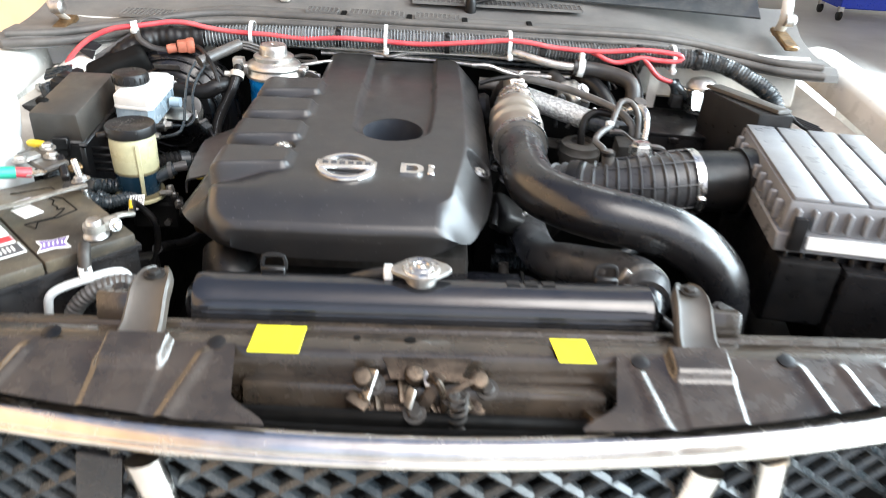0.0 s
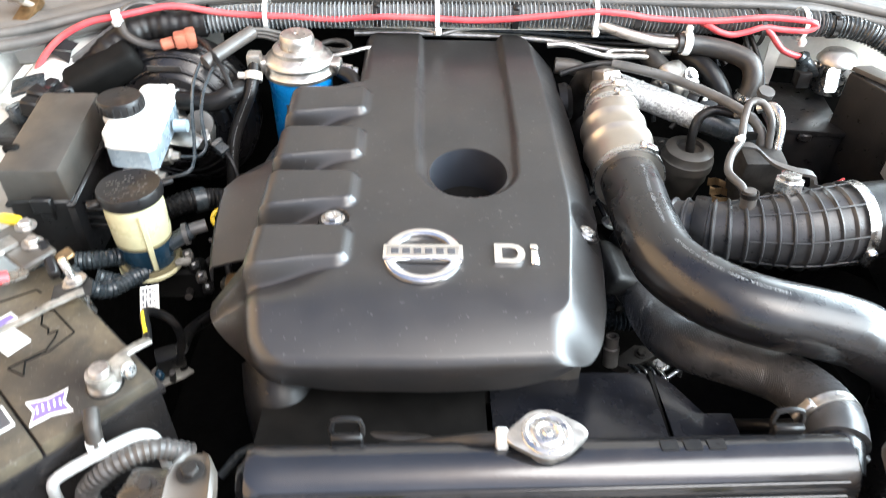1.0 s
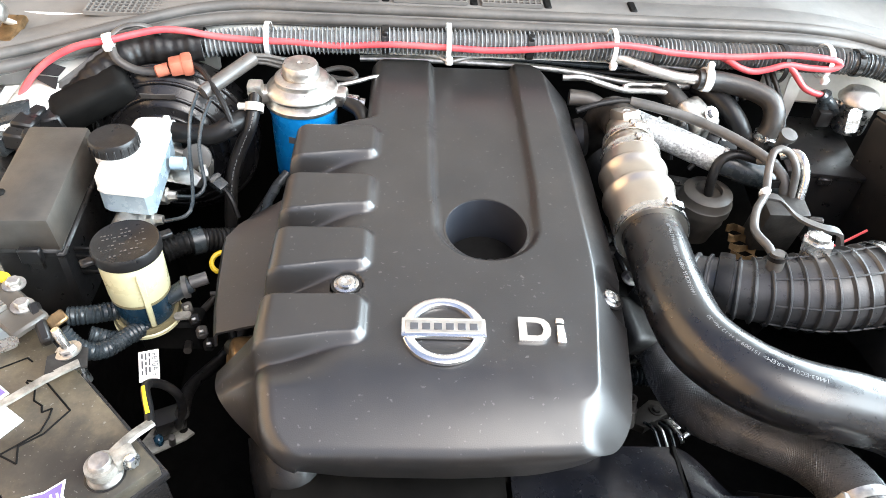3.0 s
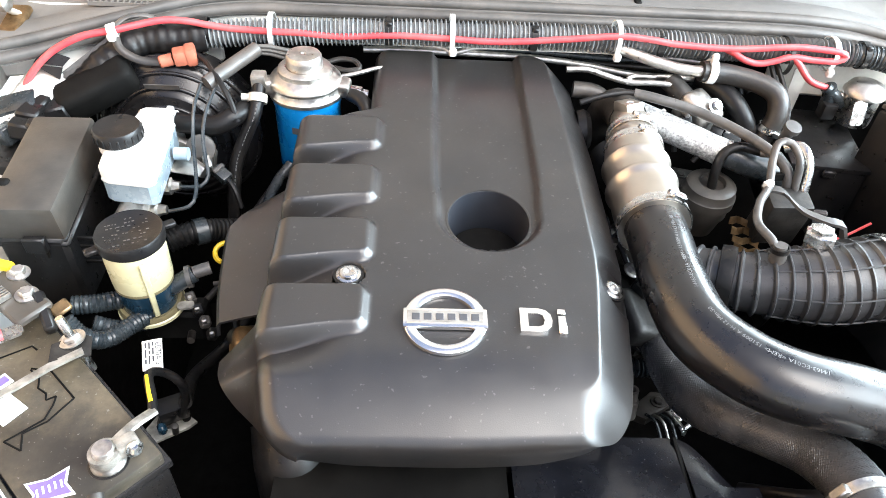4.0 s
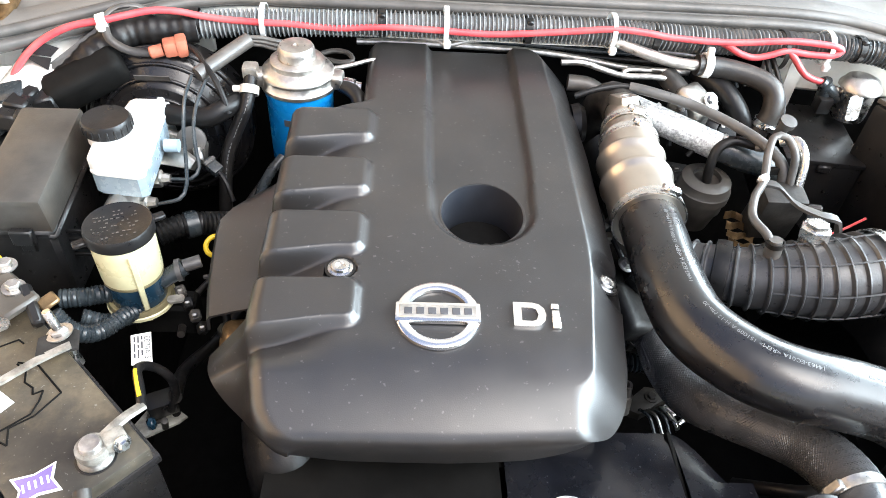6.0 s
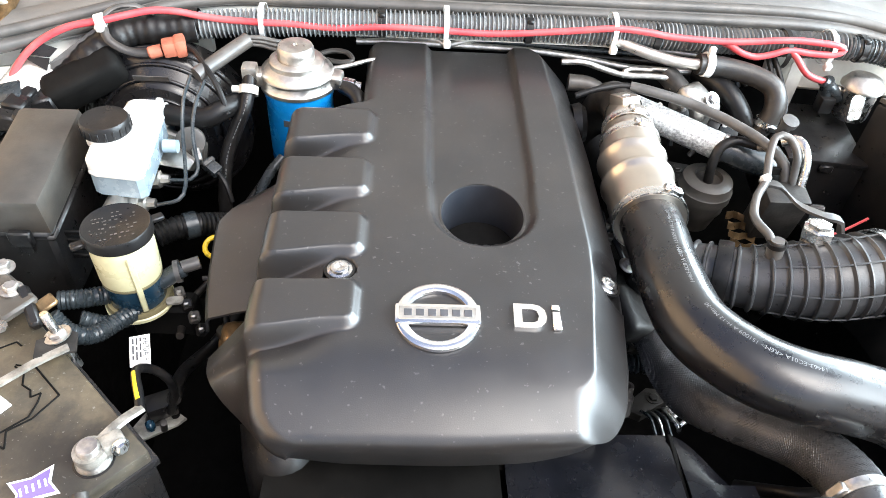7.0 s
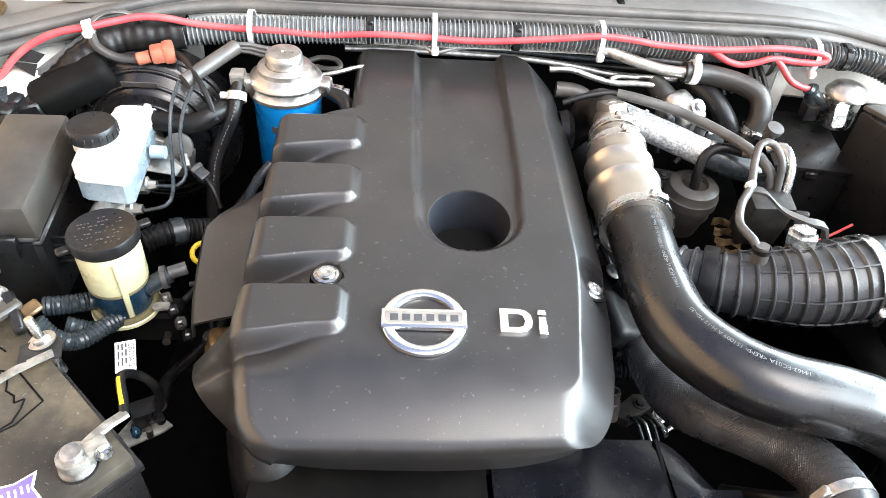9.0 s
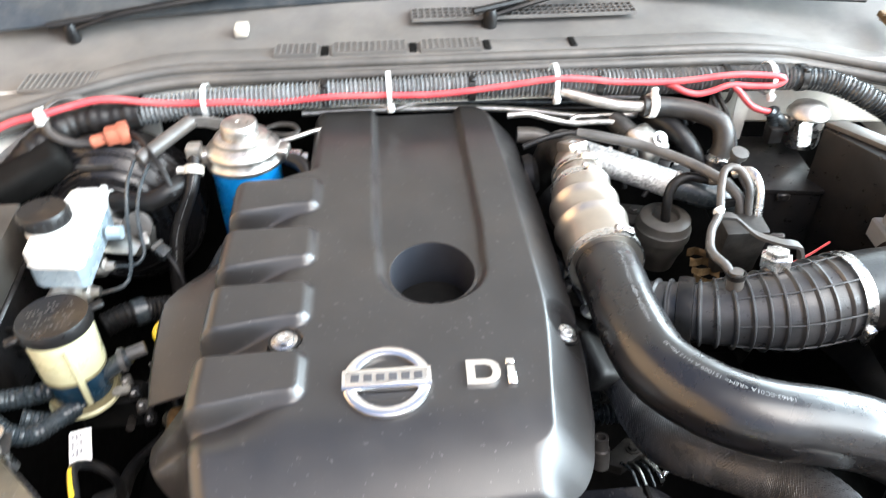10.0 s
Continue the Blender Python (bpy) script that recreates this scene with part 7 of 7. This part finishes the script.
for i in range(53):
    x = -0.78 + 0.03 * i
    y0 = front_y(x)
    z0 = 0.971
    rows.append([bm.verts.new((x, y0 + dy, z0 + dz)) for dy, dz in ((0.012, -0.006), (0.008, 0.000), (0.002, 0.002), (-0.006, -0.001), (-0.011, -0.006), (-0.014, -0.013), (-0.0142, -0.0145), (-0.0125, -0.0155), (-0.0150, -0.0165), (-0.0155, -0.022), (-0.012, -0.030), (-0.004, -0.033))])
for a, b in zip(rows, rows[1:]):
    for i in range(len(a) - 1):
        bm.faces.new((a[i], a[i + 1], b[i + 1], b[i]))
part("chrome_bar", bm, M_TRIM, gr, "bright chrome top moulding", sharp=70)
# near-black sheet standing for the shade behind the mesh
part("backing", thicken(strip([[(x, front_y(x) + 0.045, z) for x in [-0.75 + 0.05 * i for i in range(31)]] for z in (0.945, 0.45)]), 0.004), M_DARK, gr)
for i in range(24):
    for sgn in (1, -1):
        x = -0.62 + 0.054 * i
        pts = [(x + sgn * 0.090 * k, front_y(x + sgn * 0.090 * k) + 0.010, 0.925 - 0.070 * k) for k in (0, 0.7, 1.4, 2.1)]
        part("mesh_bar", sweep(pts, 0.0085, 6, 0.05, flat=0.8), M_LOOM, gr)
for x0, x1 in ((-0.272, -0.250), (0.318, 0.300)):
    part("chrome_leg", sweep([(x0, front_y(x0) - 0.004, 0.925), (x0 + (x1 - x0) * 0.4, front_y(x0) - 0.004, 0.88), (x1, front_y(x1) - 0.004, 0.80)], 0.020, 14, 0.01, flat=0.7), M_TRIM, gr, "chrome side leg")
part("chrome_leg", sweep([(0.395, front_y(0.395) - 0.002, 0.93), (0.405, front_y(0.4), 0.86), (0.41, front_y(0.4), 0.80)], 0.018, 14, 0.01, flat=0.7), M_TRIM, gr, "chrome side leg")
part("pillar", rbox((0.05, 0.02, 0.12), pose(-0.33, front_y(-0.33) + 0.006, 0.86, 0, 10, 0), 0.006, 2), M_BATTSIDE, gr)

# ---------------------------------------------------------------- tool trolley in the background
ty = thing("tool_trolley", (4.95, 8.55, 0), "blue steel tool trolley with red tools on castors", "tool trolley")
part("shelf", rbox((0.9, 0.5, 0.24), pose(4.95, 8.55, 0.26), 0.01, 1), M_TROLLEY, ty)
part("shelf", rbox((0.9, 0.5, 0.06), pose(4.95, 8.55, 0.85), 0.01, 1), M_TROLLEY, ty)
for x in (4.52, 5.38):
    for y in (8.32, 8.78):
        part("post", rbox((0.04, 0.04, 0.70), pose(x, y, 0.55), 0.004, 1), M_TROLLEY, ty)
        w = part("castor", lathe([(0, -0.02), (0.045, -0.02), (0.055, -0.012), (0.055, 0.012), (0.045, 0.02), (0, 0.02)], (x, y, 0.062), (1, 0, 0), 20), M_RUBBER, ty)
        part("fork", rbox((0.06, 0.05, 0.06), pose(x, y, 0.13), 0.004, 1), M_ZINC, w)
tb = thing("tool_box", (4.95, 8.55, 0.38), "red and dark hand tools on the trolley shelf", "tools")
part("case", rbox((0.6, 0.3, 0.09), pose(4.95, 8.5, 0.425), 0.01, 1), M_BRIGHTRED, tb)
part("handle", sweep([(4.75, 8.45, 0.48), (4.95, 8.43, 0.50), (5.2, 8.48, 0.48)], 0.015, 8, 0.02), M_DARK, tb)

# ---------------------------------------------------------------- wires and hoses low in the bay
rr = random.Random(21)
LOW = (((-0.36, 1.10, 0.93), (-0.385, 1.18, 0.94), (-0.395, 1.28, 0.93), (-0.36, 1.38, 0.95)),
       ((-0.345, 1.28, 0.95), (-0.358, 1.33, 0.955), (-0.350, 1.385, 0.96), (-0.335, 1.41, 0.97)),
       ((-0.42, 1.10, 0.92), (-0.43, 1.17, 0.90), (-0.40, 1.25, 0.90), (-0.38, 1.35, 0.92)),
       ((-0.40, 1.00, 0.93), (-0.41, 1.06, 0.90), (-0.39, 1.12, 0.88), (-0.36, 1.16, 0.90)),
       ((0.105, 1.20, 0.99), (0.115, 1.24, 1.01), (0.112, 1.29, 1.0), (0.10, 1.33, 0.98)),
       ((0.115, 1.09, 0.95), (0.125, 1.13, 0.97), (0.12, 1.17, 0.965), (0.105, 1.20, 0.95)),
       ((0.20, 1.06, 0.92), (0.24, 1.05, 0.94), (0.28, 1.06, 0.93), (0.33, 1.08, 0.92)),
       ((0.25, 0.99, 0.90), (0.30, 1.03, 0.93), (0.36, 1.05, 0.95), (0.43, 1.04, 0.94)),
       ((0.40, 1.26, 0.96), (0.42, 1.21, 0.99), (0.46, 1.19, 0.99), (0.49, 1.22, 0.97)),
       ((0.24, 0.93, 0.88), (0.28, 0.90, 0.92), (0.33, 0.89, 0.93), (0.38, 0.87, 0.90)),
       ((-0.33, 0.86, 0.88), (-0.30, 0.88, 0.90), (-0.22, 0.88, 0.92), (-0.15, 0.87, 0.90)),
       ((-0.20, 0.875, 0.93), (-0.16, 0.86, 0.95), (-0.10, 0.855, 0.95), (-0.06, 0.86, 0.93)))
for i, pts in enumerate(LOW):
    hose("engine_hose" if i % 2 else "engine_wire", pts, 0.008 if i % 2 else 0.005, (M_RUBBER, M_LOOM, M_DUSTRUB)[i % 3], "dark rubber line low in the engine bay", "hose", 12, 0.006, "lines low in the bay")
for i, (x, y, z) in enumerate(((0.118, 1.235, 1.000), (0.150, 1.150, 0.985), (0.40, 1.235, 1.01), (0.43, 1.28, 1.00), (0.235, 1.46, 1.045), (0.255, 1.43, 1.06), (0.335, 1.42, 1.04), (0.30, 1.405, 1.06), (0.36, 1.40, 1.03), (-0.42, 1.34, 1.00))):
    c = thing("plug_connector", (x, y, z), "small dark electrical plug with pale clip", "connector", "plugs in the engine bay")
    m_ = pose(x, y, z, rr.uniform(-40, 40), rr.uniform(-30, 30), rr.uniform(0, 180))
    part("plug", rbox((0.026, 0.017, 0.015), m_, 0.003, 2), M_PLASTIC if i % 3 else M_LOOM, c)
    part("clip", rbox((0.007, 0.019, 0.006), m_ @ Matrix.Translation((0.006, 0, 0.008)), 0.0015, 1), M_PIPE_GREY if i % 2 else M_WHITE, c)
    part("lead", sweep([m_ @ Vector((-0.012, 0, 0)), m_ @ Vector((-0.03, 0.004, -0.004)), m_ @ Vector((-0.05, 0.012, -0.02))], 0.004, 8, 0.006), M_RUBBER, c)
